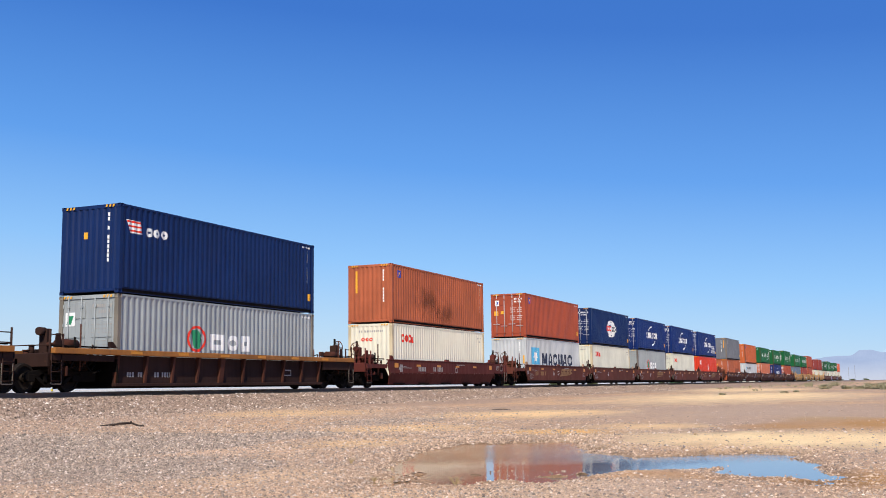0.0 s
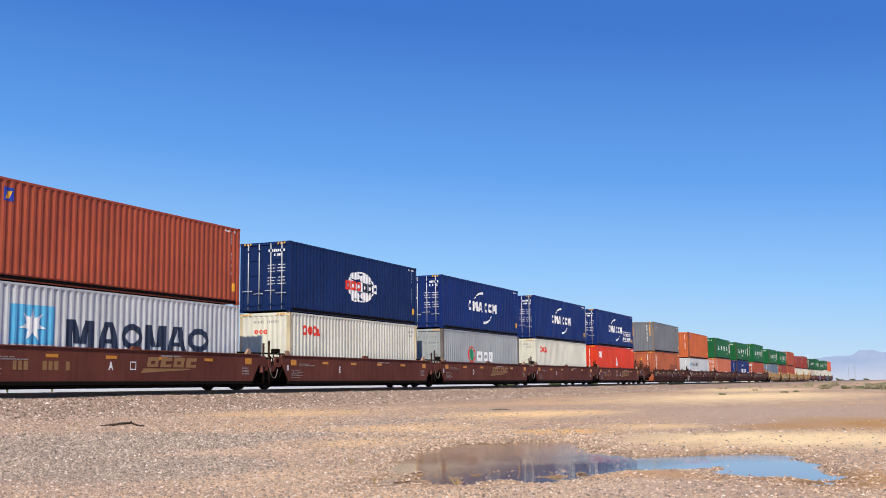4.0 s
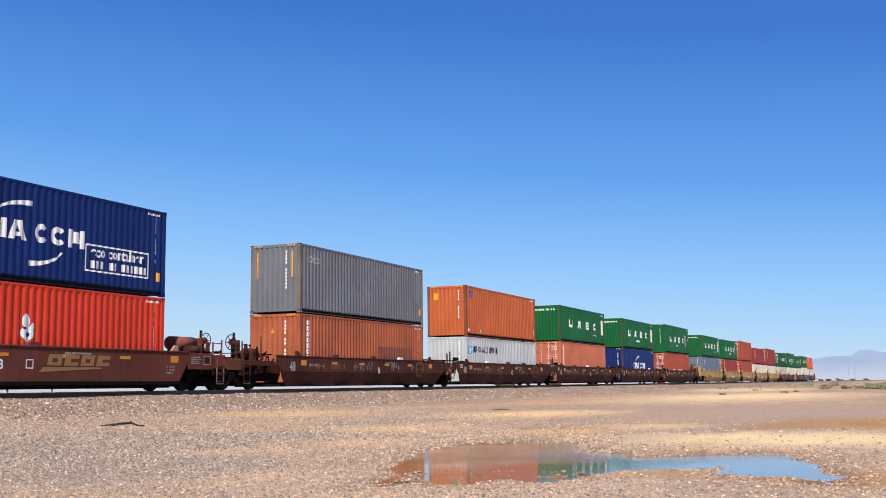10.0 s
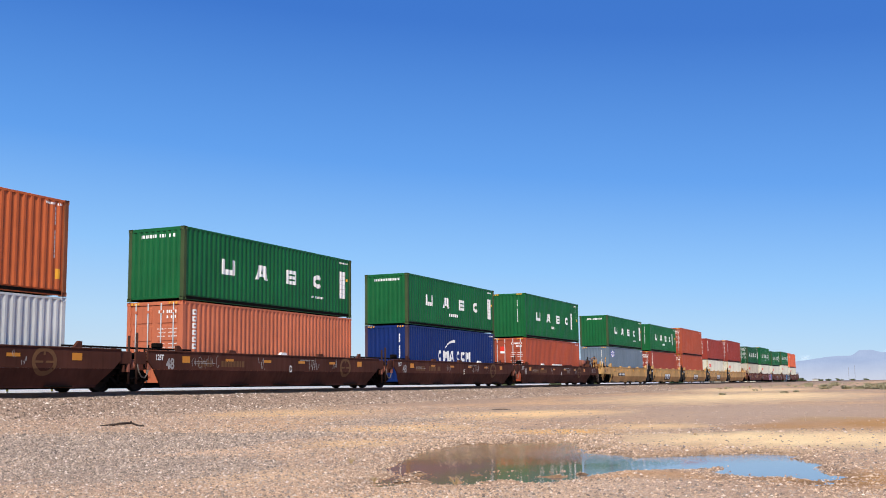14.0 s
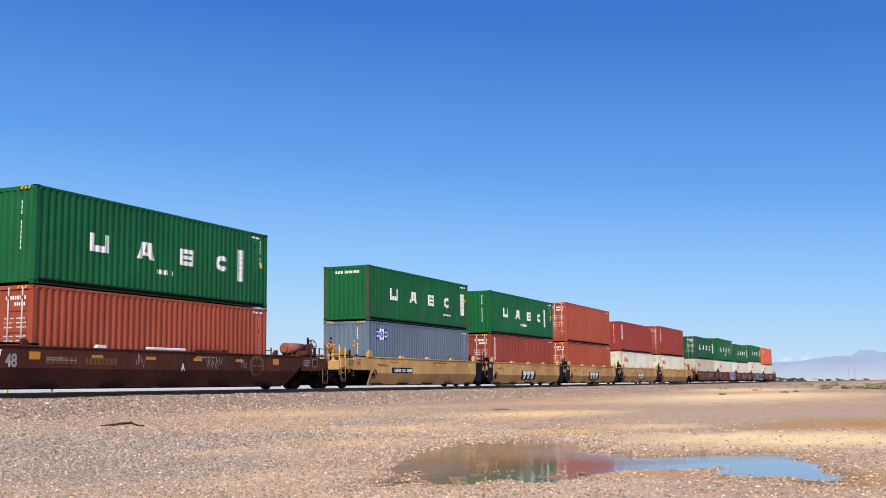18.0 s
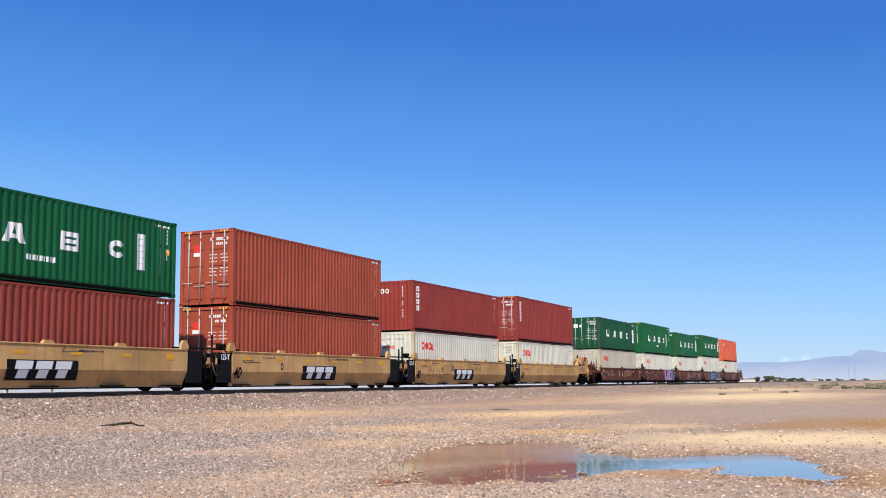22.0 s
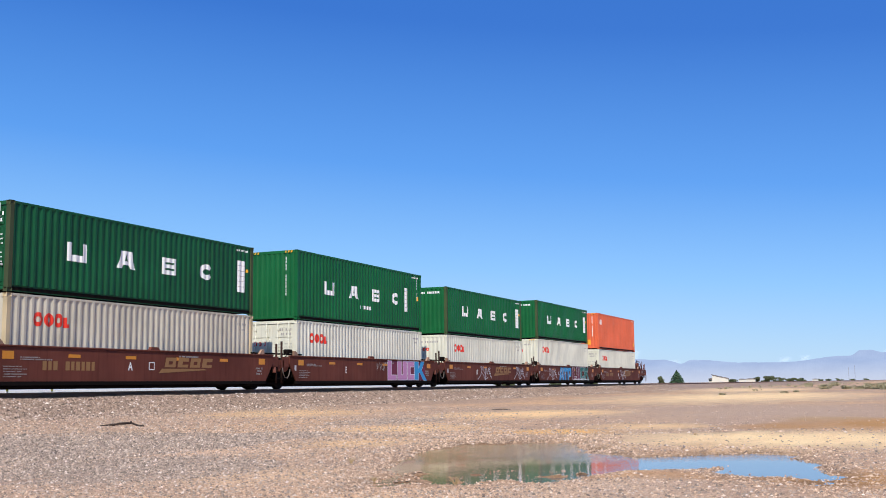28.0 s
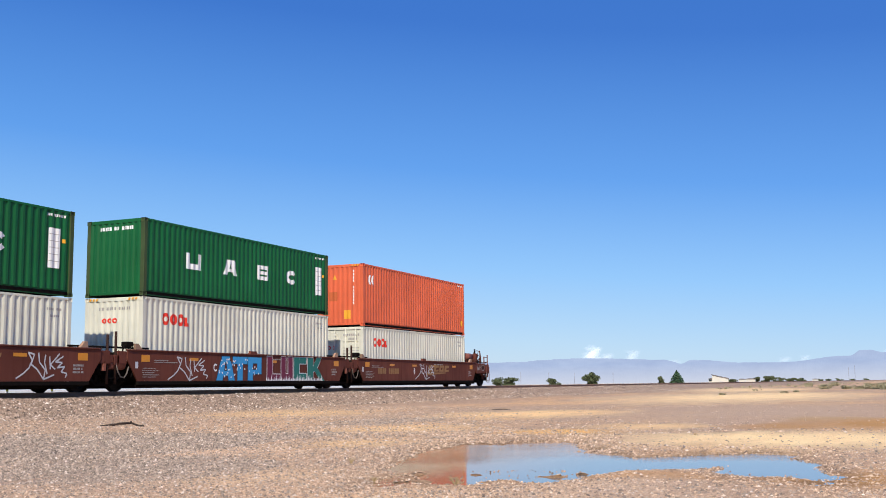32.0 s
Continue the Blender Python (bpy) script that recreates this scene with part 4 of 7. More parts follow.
def ground_material():
    m, t, b = material("gravelly_desert_soil", 0.95, 0.0, 0.2)
    vec = coords(t)
    sep = t.nodes.new("ShaderNodeSeparateXYZ")
    t.links.new(vec, sep.inputs[0])
    tan, gravel, grit = (0.76, 0.46, 0.24), (0.545, 0.362, 0.242), (0.385, 0.268, 0.197)
    big = noise_of(t, coords(t, (0.035, 0.14, 1)), 2.2, 4, 0.6)
    col = mix(t, ramp(t, big, [(0.46, grey(0)), (0.64, grey(0.8))]), gravel, tan)
    # coarse ballast near the track
    mr = t.nodes.new("ShaderNodeMapRange")
    mr.inputs["From Min"].default_value, mr.inputs["From Max"].default_value = 16.0, 21.5
    t.links.new(sep.outputs["Y"], mr.inputs["Value"])
    mr2 = t.nodes.new("ShaderNodeMapRange")
    mr2.inputs["From Min"].default_value, mr2.inputs["From Max"].default_value = 30.0, 26.0
    t.links.new(sep.outputs["Y"], mr2.inputs["Value"])
    both = t.nodes.new("ShaderNodeMath")
    both.operation = "MULTIPLY"
    t.links.new(mr.outputs[0], both.inputs[0])
    t.links.new(mr2.outputs[0], both.inputs[1])
    col = mix(t, both.outputs[0], col, grit)
    # haze over the far plain, painted pale into the soil colour beyond the track
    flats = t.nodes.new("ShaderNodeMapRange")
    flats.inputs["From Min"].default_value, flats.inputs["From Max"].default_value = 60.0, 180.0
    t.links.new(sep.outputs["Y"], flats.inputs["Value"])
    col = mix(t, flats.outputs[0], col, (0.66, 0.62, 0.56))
    # pebbles of mixed tone, coarse and fine
    vo = node(t, "ShaderNodeTexVoronoi", Scale=24.0)
    t.links.new(vec, vo.inputs["Vector"])
    tone = ramp(t, vo.outputs["Color"], [(0.0, grey(0.3)), (0.4, grey(0.85)), (0.8, grey(1.15)), (0.95, grey(1.35)), (1.0, grey(1.8))])
    col = mix(t, 0.55, col, tone, "MULTIPLY")
    vf = node(t, "ShaderNodeTexVoronoi", Scale=75.0)
    t.links.new(vec, vf.inputs["Vector"])
    col = mix(t, 0.4, col, ramp(t, vf.outputs["Color"], [(0.0, grey(0.45)), (0.5, grey(1.0)), (1.0, grey(1.6))]), "MULTIPLY")
    fine = noise_of(t, vec, 3.0, 7, 0.75)
    col = mix(t, ramp(t, fine, [(0.42, grey(0)), (0.72, grey(0.55))]), col, (0.20, 0.145, 0.10))
    # patches: worn tan strips, grey hard-packed lane, rust-brown damp soil
    soil = noise_of(t, coords(t, (0.35, 1.4, 1)), 1.6, 5, 0.65)
    for cx, cy, rx, ry, rgb, amount in PATCHES:
        mp = t.nodes.new("ShaderNodeMapping")
        mp.inputs["Location"].default_value = (-cx / rx, -cy / ry, 0)
        mp.inputs["Scale"].default_value = (1 / rx, 1 / ry, 0)
        t.links.new(vec, mp.inputs["Vector"])
        ln = t.nodes.new("ShaderNodeVectorMath")
        ln.operation = "LENGTH"
        t.links.new(mp.outputs[0], ln.inputs[0])
        ad = t.nodes.new("ShaderNodeMath")
        ad.operation = "MULTIPLY_ADD"
        t.links.new(noise_of(t, coords(t, (0.5, 1.2, 1)), 0.9, 5, 0.65), ad.inputs[0])
        ad.inputs[1].default_value = 1.3
        t.links.new(ln.outputs["Value"], ad.inputs[2])
        col = mix(t, ramp_range(t, ad.outputs[0], 0.95, 1.9, amount), col, mix(t, 0.5, mix(t, 0.34, rgb, tone, "MULTIPLY"), mix(t, soil, tuple(c * 0.74 for c in rgb), tuple(min(1, c * 1.3) for c in rgb))))
    damp = t.nodes.new("ShaderNodeAttribute")
    damp.attribute_name = "wet"
    soak = t.nodes.new("ShaderNodeMath")
    soak.operation = "MULTIPLY"
    t.links.new(damp.outputs["Fac"], soak.inputs[0])
    t.links.new(ramp(t, noise_of(t, vec, 1.7, 5, 0.65), [(0.3, grey(0.25)), (0.6, grey(1.0))]), soak.inputs[1])
    col = mix(t, soak.outputs[0], col, mix(t, 0.6, (0.17, 0.10, 0.055), tone, "MULTIPLY"))
    t.links.new(col, b.inputs["Base Color"])
    hsum = t.nodes.new("ShaderNodeMath")
    hsum.operation = "ADD"
    t.links.new(vo.outputs["Distance"], hsum.inputs[0])
    t.links.new(fine, hsum.inputs[1])
    bump(t, b, hsum.outputs[0], 0.7, 0.03)
    return m


def ramp_range(t, value, lo, hi, amount):
    mr = t.nodes.new("ShaderNodeMapRange")
    for key, v in (("From Min", lo), ("From Max", hi), ("To Min", amount), ("To Max", 0.0)):
        mr.inputs[key].default_value = v
    t.links.new(value, mr.inputs["Value"])
    return mr.outputs[0]


TAN, LANE, DAMP = (0.97, 0.60, 0.29), (0.49, 0.34, 0.235), (0.47, 0.25, 0.095)
PALE, SLATE = (1.0, 0.66, 0.35), (0.305, 0.238, 0.187)
PATCHES = [
    (12.0, 12.0, 5.5, 4.2, SLATE, 0.9), (9.0, 7.6, 2.2, 2.0, SLATE, 0.75), (15.5, 10.2, 2.4, 1.6, SLATE, 0.6), (23.0, 11.5, 3.0, 1.4, SLATE, 0.4),
    (62, 8.5, 20, 6.5, PALE, 0.95), (31, 3.6, 9.5, 4.6, LANE, 0.95), (22.4, 0.7, 3.0, 1.9, DAMP, 1.0), (20.6, 2.3, 1.6, 1.1, DAMP, 0.7), (25.0, 1.6, 1.6, 1.2, (0.47, 0.30, 0.14), 0.6), (16.3, 1.5, 2.6, 3.0, PALE, 1.0),
    (18.0, 5.7, 1.1, 1.1, (0.84, 0.47, 0.17), 0.95), (29.0, 9.9, 4.4, 2.6, TAN, 0.95), (26.0, 16.2, 3.4, 2.2, TAN, 0.5), (19.0, 9.2, 2.2, 1.7, TAN, 0.6),
    (20.5, 4.6, 1.6, 1.2, TAN, 0.7), (11.9, 8.5, 1.0, 1.3, (0.70, 0.47, 0.30), 0.8), (8.6, 5.6, 1.2, 0.9, (0.72, 0.48, 0.28), 0.7), (14.0, 7.4, 1.4, 0.9, TAN, 0.45),
    (10.0, 0.6, 1.2, 0.7, DAMP, 0.9), (9.9, 2.3, 0.5, 1.5, DAMP, 0.55), (9.3, 3.6, 1.4, 0.7, DAMP, 0.4), (8.4, 2.6, 1.2, 1.2, (0.60, 0.43, 0.30), 0.6), (105, 14, 22, 6, PALE, 0.7),
]
GROUND = ground_material()
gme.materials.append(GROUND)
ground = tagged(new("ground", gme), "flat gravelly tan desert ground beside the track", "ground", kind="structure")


def water_material():
    """Silty water, ruffled by the wind most on its far side."""
    m, t, b = material("muddy_water", 0.045, 0.0, 0.5)
    silt = noise_of(t, coords(t, (1, 1, 1)), 0.7, 3)
    b.inputs["IOR"].default_value = 1.33
    sep = t.nodes.new("ShaderNodeSeparateXYZ")
    t.links.new(coords(t), sep.inputs[0])
    muddy = t.nodes.new("ShaderNodeMapRange")
    muddy.inputs["From Min"].default_value, muddy.inputs["From Max"].default_value = 3.2, 4.7
    t.links.new(sep.outputs["Y"], muddy.inputs["Value"])
    t.links.new(mix(t, muddy.outputs[0], (0.22, 0.20, 0.17), mix(t, silt, (0.48, 0.22, 0.07), (0.34, 0.17, 0.065))), b.inputs["Base Color"])
    far = t.nodes.new("ShaderNodeMapRange")
    for key, v in (("From Min", 11.8), ("From Max", 13.4), ("To Min", 0.007), ("To Max", 0.045)):
        far.inputs[key].default_value = v
    away = t.nodes.new("ShaderNodeVectorMath")
    away.operation = "LENGTH"
    t.links.new(coords(t), away.inputs[0])
    t.links.new(away.outputs["Value"], far.inputs["Value"])
    n = node(t, "ShaderNodeBump", Distance=0.05)
    t.links.new(far.outputs[0], n.inputs["Strength"])
    t.links.new(noise_of(t, coords(t, (1, 0.55, 1)), 38.0, 2, 0.5), n.inputs["Height"])
    t.links.new(n.outputs["Normal"], b.inputs["Normal"])
    scum = node(t, "ShaderNodeBsdfDiffuse", Color=(0.36, 0.235, 0.13, 1))
    cover = t.nodes.new("ShaderNodeMath")
    cover.operation = "MULTIPLY"
    shore = t.nodes.new("ShaderNodeMapRange")
    shore.inputs["From Min"].default_value, shore.inputs["From Max"].default_value = 3.9, 4.9
    t.links.new(sep.outputs["Y"], shore.inputs["Value"])
    t.links.new(shore.outputs[0], cover.inputs[0])
    t.links.new(ramp(t, silt, [(0.3, grey(0.1)), (0.7, grey(0.3))]), cover.inputs[1])
    over = t.nodes.new("ShaderNodeMixShader")
    t.links.new(cover.outputs[0], over.inputs[0])
    t.links.new(b.outputs[0], over.inputs[1])
    t.links.new(scum.outputs[0], over.inputs[2])
    t.links.new(over.outputs[0], t.nodes["Material Output"].inputs["Surface"])
    return m


wb = bmesh.new()
box(wb, 6.9, 17.2, -0.2, 7.2, -0.2, 0.0)
water = tagged(part("water", wb, water_material(), None), "shallow still puddle of muddy rainwater", "puddle", kind="structure")

# gravel that can be told apart, strewn over the near ground and the ballast
def stone_material(name, tones):
    m, t, b = material(name, 0.9, 0.0, 0.3)
    geo = t.nodes.new("ShaderNodeNewGeometry")
    t.links.new(ramp(t, geo.outputs["Random Per Island"], tones), b.inputs["Base Color"])
    return m


STONE = stone_material("mixed_gravel", [(0.0, (0.22, 0.15, 0.105)), (0.35, (0.38, 0.26, 0.18)), (0.75, (0.55, 0.38, 0.26)), (0.95, (0.68, 0.49, 0.35)), (1.0, (0.80, 0.67, 0.55))])
SLATES = stone_material("blue_grey_gravel", [(0.0, (0.14, 0.11, 0.09)), (0.35, (0.27, 0.208, 0.165)), (0.75, (0.40, 0.308, 0.24)), (0.95, (0.52, 0.40, 0.315)), (1.0, (0.72, 0.61, 0.52))])
BALLAST = stone_material("crushed_ballast", [(0.0, (0.10, 0.072, 0.056)), (0.35, (0.25, 0.178, 0.135)), (0.78, (0.42, 0.305, 0.23)), (0.95, (0.54, 0.42, 0.34)), (1.0, (0.88, 0.80, 0.72))])


def stones(name, label, count, place, size, seed, mat=STONE, base=None):
    rng = random.Random(seed)
    vs, fs = [], []
    for _ in range(count):
        x, y = place(rng)
        r = size(rng) * min(1.0, max(0.55, math.hypot(x, y) / 19))
        z = ground_z(x, y) if base is None else base
        if z < -0.03:
            continue
        n = len(vs)
        a0 = rng.random() * 6.28
        for k in range(4):
            a = a0 + k * 1.5708 + rng.uniform(-0.4, 0.4)
            q = r * rng.uniform(0.75, 1.2)
            vs.append((x + q * math.cos(a), y + q * math.sin(a), z - 0.1 * r + rng.uniform(-0.2, 0.3) * r))
        vs.append((x + rng.uniform(-0.3, 0.3) * r, y + rng.uniform(-0.3, 0.3) * r, z + r * rng.uniform(0.5, 0.95)))
        fs += [(n + k, n + (k + 1) % 4, n + 4) for k in range(4)]
    me = bpy.data.meshes.new(name)
    me.from_pydata(vs, [], fs)
    me.materials.append(mat)
    return tagged(new(name, me), label, "gravel", kind="stuff")


def in_patch(x, y, kinds, reach):
    return any(rgb in kinds and math.hypot((x - cx) / rx, (y - cy) / ry) < reach for cx, cy, rx, ry, rgb, _ in PATCHES)


def near_place(rng, slate=False):
    """A spot on the open ground: few stones on the sandy patches and towards the far plain."""
    while True:
        d = 6.5 * (6.0 ** rng.random())
        a = YAW + radians(rng.uniform(-25, 25))
        x, y = d * math.sin(a), d * math.cos(a)
        keep = 0.11 if in_patch(x, y, (PALE, DAMP, LANE), 0.9) else 0.4 if in_patch(x, y, (TAN,), 0.85) else 1.0
        keep *= 1 - 0.75 * smooth(14.0, 22.0, d) * smooth(-3.0, 5.0, math.degrees(a - YAW))
        keep *= 1 - 0.45 * smooth(0.0, 8.0, math.degrees(a - YAW))
        if in_patch(x, y, (SLATE,), 0.8) != slate:
            keep *= 0.25
        if rng.random() < keep:
            return x, y


def slate_place(rng):
    return near_place(rng, True)


def bank_place(rng):
    return 14 + 94 * rng.random() ** 2.1, rng.triangular(18.2, 23.1, 22.0)


def rim_place(rng):
    while True:
        x, y = rng.uniform(7.5, 17), rng.uniform(0.2, 6.9)
        if -0.5 < puddle_field(x, y) < 0.12:
            return x, y


stones("gravel", "loose grey and white gravel on tan soil", 80000, near_place, lambda r: 0.006 + 0.026 * r.random() ** 2.4, 11)
stones("slate_gravel", "loose blue-grey gravel on packed soil", 60000, slate_place, lambda r: 0.006 + 0.034 * r.random() ** 1.8, 15, SLATES)
stones("ballast_gravel", "crushed grey ballast stones along the track", 30000, bank_place, lambda r: 0.016 + 0.05 * r.random() ** 1.8, 12, BALLAST)
stones("rim_gravel", "pebbles along the puddle's muddy rim", 11000, rim_place, lambda r: 0.006 + 0.034 * r.random() ** 2.2, 13)


def islet_place(rng):
    x0, y0, x1, y1, wide = rng.choice(((10.25, 4.15, 10.35, 3.75, 0.1), (10.35, 3.85, 10.55, 3.2, 0.12), (10.0, 2.95, 10.3, 2.5, 0.14), (10.85, 2.45, 10.75, 1.75, 0.1), (9.4, 4.5, 9.6, 4.1, 0.12), (9.6, 5.1, 9.3, 4.7, 0.12), (9.5, 4.2, 10.0, 2.4, 0.16), (9.9, 3.6, 10.3, 2.2, 0.2), (13.6, 3.9, 13.2, 3.4, 0.12)))
    f = rng.random()
    return x0 + (x1 - x0) * f + rng.gauss(0, wide), y0 + (y1 - y0) * f + rng.gauss(0, wide)


stones("islet_gravel", "wet pebbles standing out of the puddle", 900, islet_place, lambda r: 0.014 + 0.045 * r.random() ** 2.2, 14, BALLAST, -0.016)

# ---- track ----
track = tagged(new("track"), "straight railway track on a ballast bank", "railway track", kind="structure")
RAIL = plain("rusty_rail_steel", (0.27, 0.17, 0.12), 0.7, 0.0, 0.25, 6.0, 0.12)
TIE = plain("weathered_tie", (0.10, 0.075, 0.055), 0.9)


def rail_bm(y):
    bm = bmesh.new()
    prof = [(-0.07, 0), (0.07, 0), (0.07, 0.012), (0.012, 0.03), (0.012, 0.13), (0.036, 0.14), (0.036, 0.176), (0.028, 0.183), (-0.028, 0.183), (-0.036, 0.176), (-0.036, 0.14), (-0.012, 0.13), (-0.012, 0.03), (-0.07, 0.012)]
    ends = [[bm.verts.new((x, y + a, RAIL_Z - 0.183 + b)) for a, b in prof] for x in (-600, 3500)]
    for i in range(len(prof)):
        j = (i + 1) % len(prof)
        bm.faces.new((ends[0][i], ends[0][j], ends[1][j], ends[1][i]))
    bmesh.ops.recalc_face_normals(bm, faces=bm.faces)
    return bm


for y in (-0.755, 0.755):
    part("rail", rail_bm(TRACK_Y + y), RAIL, track, "rusty steel rail")
tie_me = mesh_of("tie", made_box(-0.115, 0.115, -1.3, 1.3, -0.18, 0.0, bevel=0.012), TIE)
for i in range(290):
    shared("tie", tie_me, track, (12 + 0.6 * i, TRACK_Y + 0.02 * math.sin(i * 7.1), RAIL_Z - 0.188))
far_ties = bmesh.new()
for i in range(600):
    x = 12 + 0.6 * (290 + i)
    box(far_ties, x - 0.115, x + 0.115, TRACK_Y - 1.3, TRACK_Y + 1.3, RAIL_Z - 0.36, RAIL_Z - 0.19)
tagged(part("far_tie", far_ties, TIE, track), kind="stuff")


# ---- far mountains ----
def far_point(bearing_deg, dist):
    a = YAW + radians(bearing_deg)
    return dist * math.sin(a), dist * math.cos(a)


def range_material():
    """Ridges with distance haze painted into a glowing colour, palest over the plain."""
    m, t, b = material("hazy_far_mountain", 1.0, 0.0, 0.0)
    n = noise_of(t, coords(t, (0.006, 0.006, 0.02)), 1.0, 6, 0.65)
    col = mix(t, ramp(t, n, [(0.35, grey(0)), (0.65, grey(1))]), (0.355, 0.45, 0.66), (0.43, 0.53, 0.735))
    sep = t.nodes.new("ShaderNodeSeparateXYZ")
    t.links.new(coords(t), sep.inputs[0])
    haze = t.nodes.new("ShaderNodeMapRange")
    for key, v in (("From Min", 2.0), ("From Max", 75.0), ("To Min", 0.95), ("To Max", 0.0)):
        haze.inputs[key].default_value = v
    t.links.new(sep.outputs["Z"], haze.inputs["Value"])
    # painted haze thickens towards the foot of the range
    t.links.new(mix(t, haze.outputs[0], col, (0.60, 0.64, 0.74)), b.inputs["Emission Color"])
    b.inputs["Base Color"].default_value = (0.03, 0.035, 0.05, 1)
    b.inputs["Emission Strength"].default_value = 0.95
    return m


def mountain_height(a):
    """Ridge height in thousandths of the distance at a bearing in degrees: a long mesa, a notch, then a range that climbs to a flat peak."""
    h = 38 + 5.5 * smooth(3, 7, a) - 4 * smooth(8, 11.5, a) - 7 * smooth(11.6, 12.5, a) + 6 * smooth(12.5, 12.95, a) - 5.5 * smooth(13.3, 15.6, a)
    h += 10 * smooth(17.6, 20.6, a) + 9.5 * smooth(20.8, 21.25, a) - 4.5 * smooth(21.7, 22.25, a) + 2.5 * smooth(22.3, 22.6, a) - 14 * smooth(24, 32, a)
    h += 0.9 * noise.noise((a * 1.3, 0, 5.0)) + 0.7 * noise.noise((a * 4.0, 0, 9.0)) + 0.4 * noise.noise((a * 11, 0, 2.0))
    return h / 1.884 * math.cos(radians(a))


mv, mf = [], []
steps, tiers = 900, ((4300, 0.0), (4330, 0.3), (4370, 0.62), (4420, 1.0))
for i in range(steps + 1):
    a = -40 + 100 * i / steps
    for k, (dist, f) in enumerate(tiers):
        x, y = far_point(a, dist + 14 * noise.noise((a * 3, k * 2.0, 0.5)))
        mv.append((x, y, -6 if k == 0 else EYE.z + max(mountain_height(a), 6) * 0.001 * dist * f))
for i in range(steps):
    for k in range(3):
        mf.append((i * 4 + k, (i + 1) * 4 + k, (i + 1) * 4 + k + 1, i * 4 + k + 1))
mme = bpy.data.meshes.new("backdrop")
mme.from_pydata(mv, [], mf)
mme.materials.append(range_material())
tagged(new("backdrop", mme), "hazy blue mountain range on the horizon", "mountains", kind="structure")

# ---- the train ----
SLIP = (358.8148, 5.7757, -71.4661, 110.7843, -90.9004, 29.6403)


def run(t):
    """Metres that the train has rolled towards -x at t seconds."""
    return sum(c * (t / 32) ** (i + 1) for i, c in enumerate(SLIP))


MOVERS = []


def on_track(thing, u, z):
    thing.location = (u, TRACK_Y, RAIL_Z + z)
    MOVERS.append((thing, u, z))
    return thing


# start of each stack at 0 s; lower box: colour, tall, doors to -x; upper box likewise; rail car: kind, left, right, letter, number
ROWS = [
    (26.84, ("silver", 1, 1), ("navy", 1, 0), ("ribbed", "end", "end", "", "")),
    (46.47, ("ivory", 1, 0), ("rust_orange", 1, 0), ("maroon", "end", "end", "", "40")),
    (66.19, ("pale", 1, 0), ("red_brown", 1, 1), ("brown", "end", "own", "A", "")),
    (81.94, ("cream", 1, 0), ("navy", 1, 1), ("brown", "met", "own", "E", "")),
    (97.42, ("silver", 1, 1), ("blue", 1, 1), ("brown", "met", "own", "D", "")),
    (112.90, ("cream", 1, 1), ("blue", 1, 1), ("brown", "met", "own", "C", "")),
    (128.31, ("red", 1, 0), ("blue", 1, 1), ("brown", "met", "end", "B", "")),
    (149.21, ("rust_orange", 1, 0), ("grey", 1, 0), ("long", "end", "own", "B", "48")),
    (167.29, ("pale", 0, 0), ("orange", 1, 0), ("long", "met", "own", "C", "48")),
    (185.06, ("salmon", 1, 1), ("green", 0, 0), ("long", "met", "own", "D", "48")),
    (203.14, ("blue", 1, 0), ("green", 0, 0), ("long", "met", "own", "E", "48")),
    (221.09, ("red_brown", 1, 1), ("green", 1, 0), ("long", "met", "end", "A", "48")),
    (241.89, ("blue_grey", 1, 0), ("green", 0, 0), ("yellow", "end", "own", "A", "40")),
    (257.65, ("oxide_red", 1, 1), ("green", 0, 0), ("yellow", "met", "own", "E", "40")),
    (273.22, ("red_brown", 1, 1), ("red_brown", 1, 1), ("yellow", "met", "own", "D", "40")),
    (289.01, ("cream", 0, 0), ("maroon", 0, 0), ("yellow", "met", "own", "C", "40")),
    (304.71, ("cream", 0, 1), ("maroon", 1, 1), ("yellow", "met", "end", "B", "40")),
    (324.40, ("sand", 0, 0), ("bottle_green", 0, 1), ("brown", "end", "own", "A", "")),
    (339.81, ("cream", 0, 1), ("green", 1, 0), ("brown", "met", "own", "E", "")),
    (355.28, ("cream", 0, 0), ("green", 0, 0), ("brown", "met", "own", "D", "")),
    (370.69, ("cream", 1, 0), ("green", 0, 0), ("brown", "met", "own", "C", "")),
    (386.12, ("cream", 0, 1), ("coral", 1, 0), ("brown", "met", "end", "B", "")),
]
CAR_LABEL = {"ribbed": "weathered brown well car with ribbed sides and orange sill", "maroon": "maroon well car with a folded side and stencils", "brown": "brown double-stack well car with flat sides", "long": "weathered dark brown long well car with stencils", "yellow": "yellow double-stack well car with black end plates"}
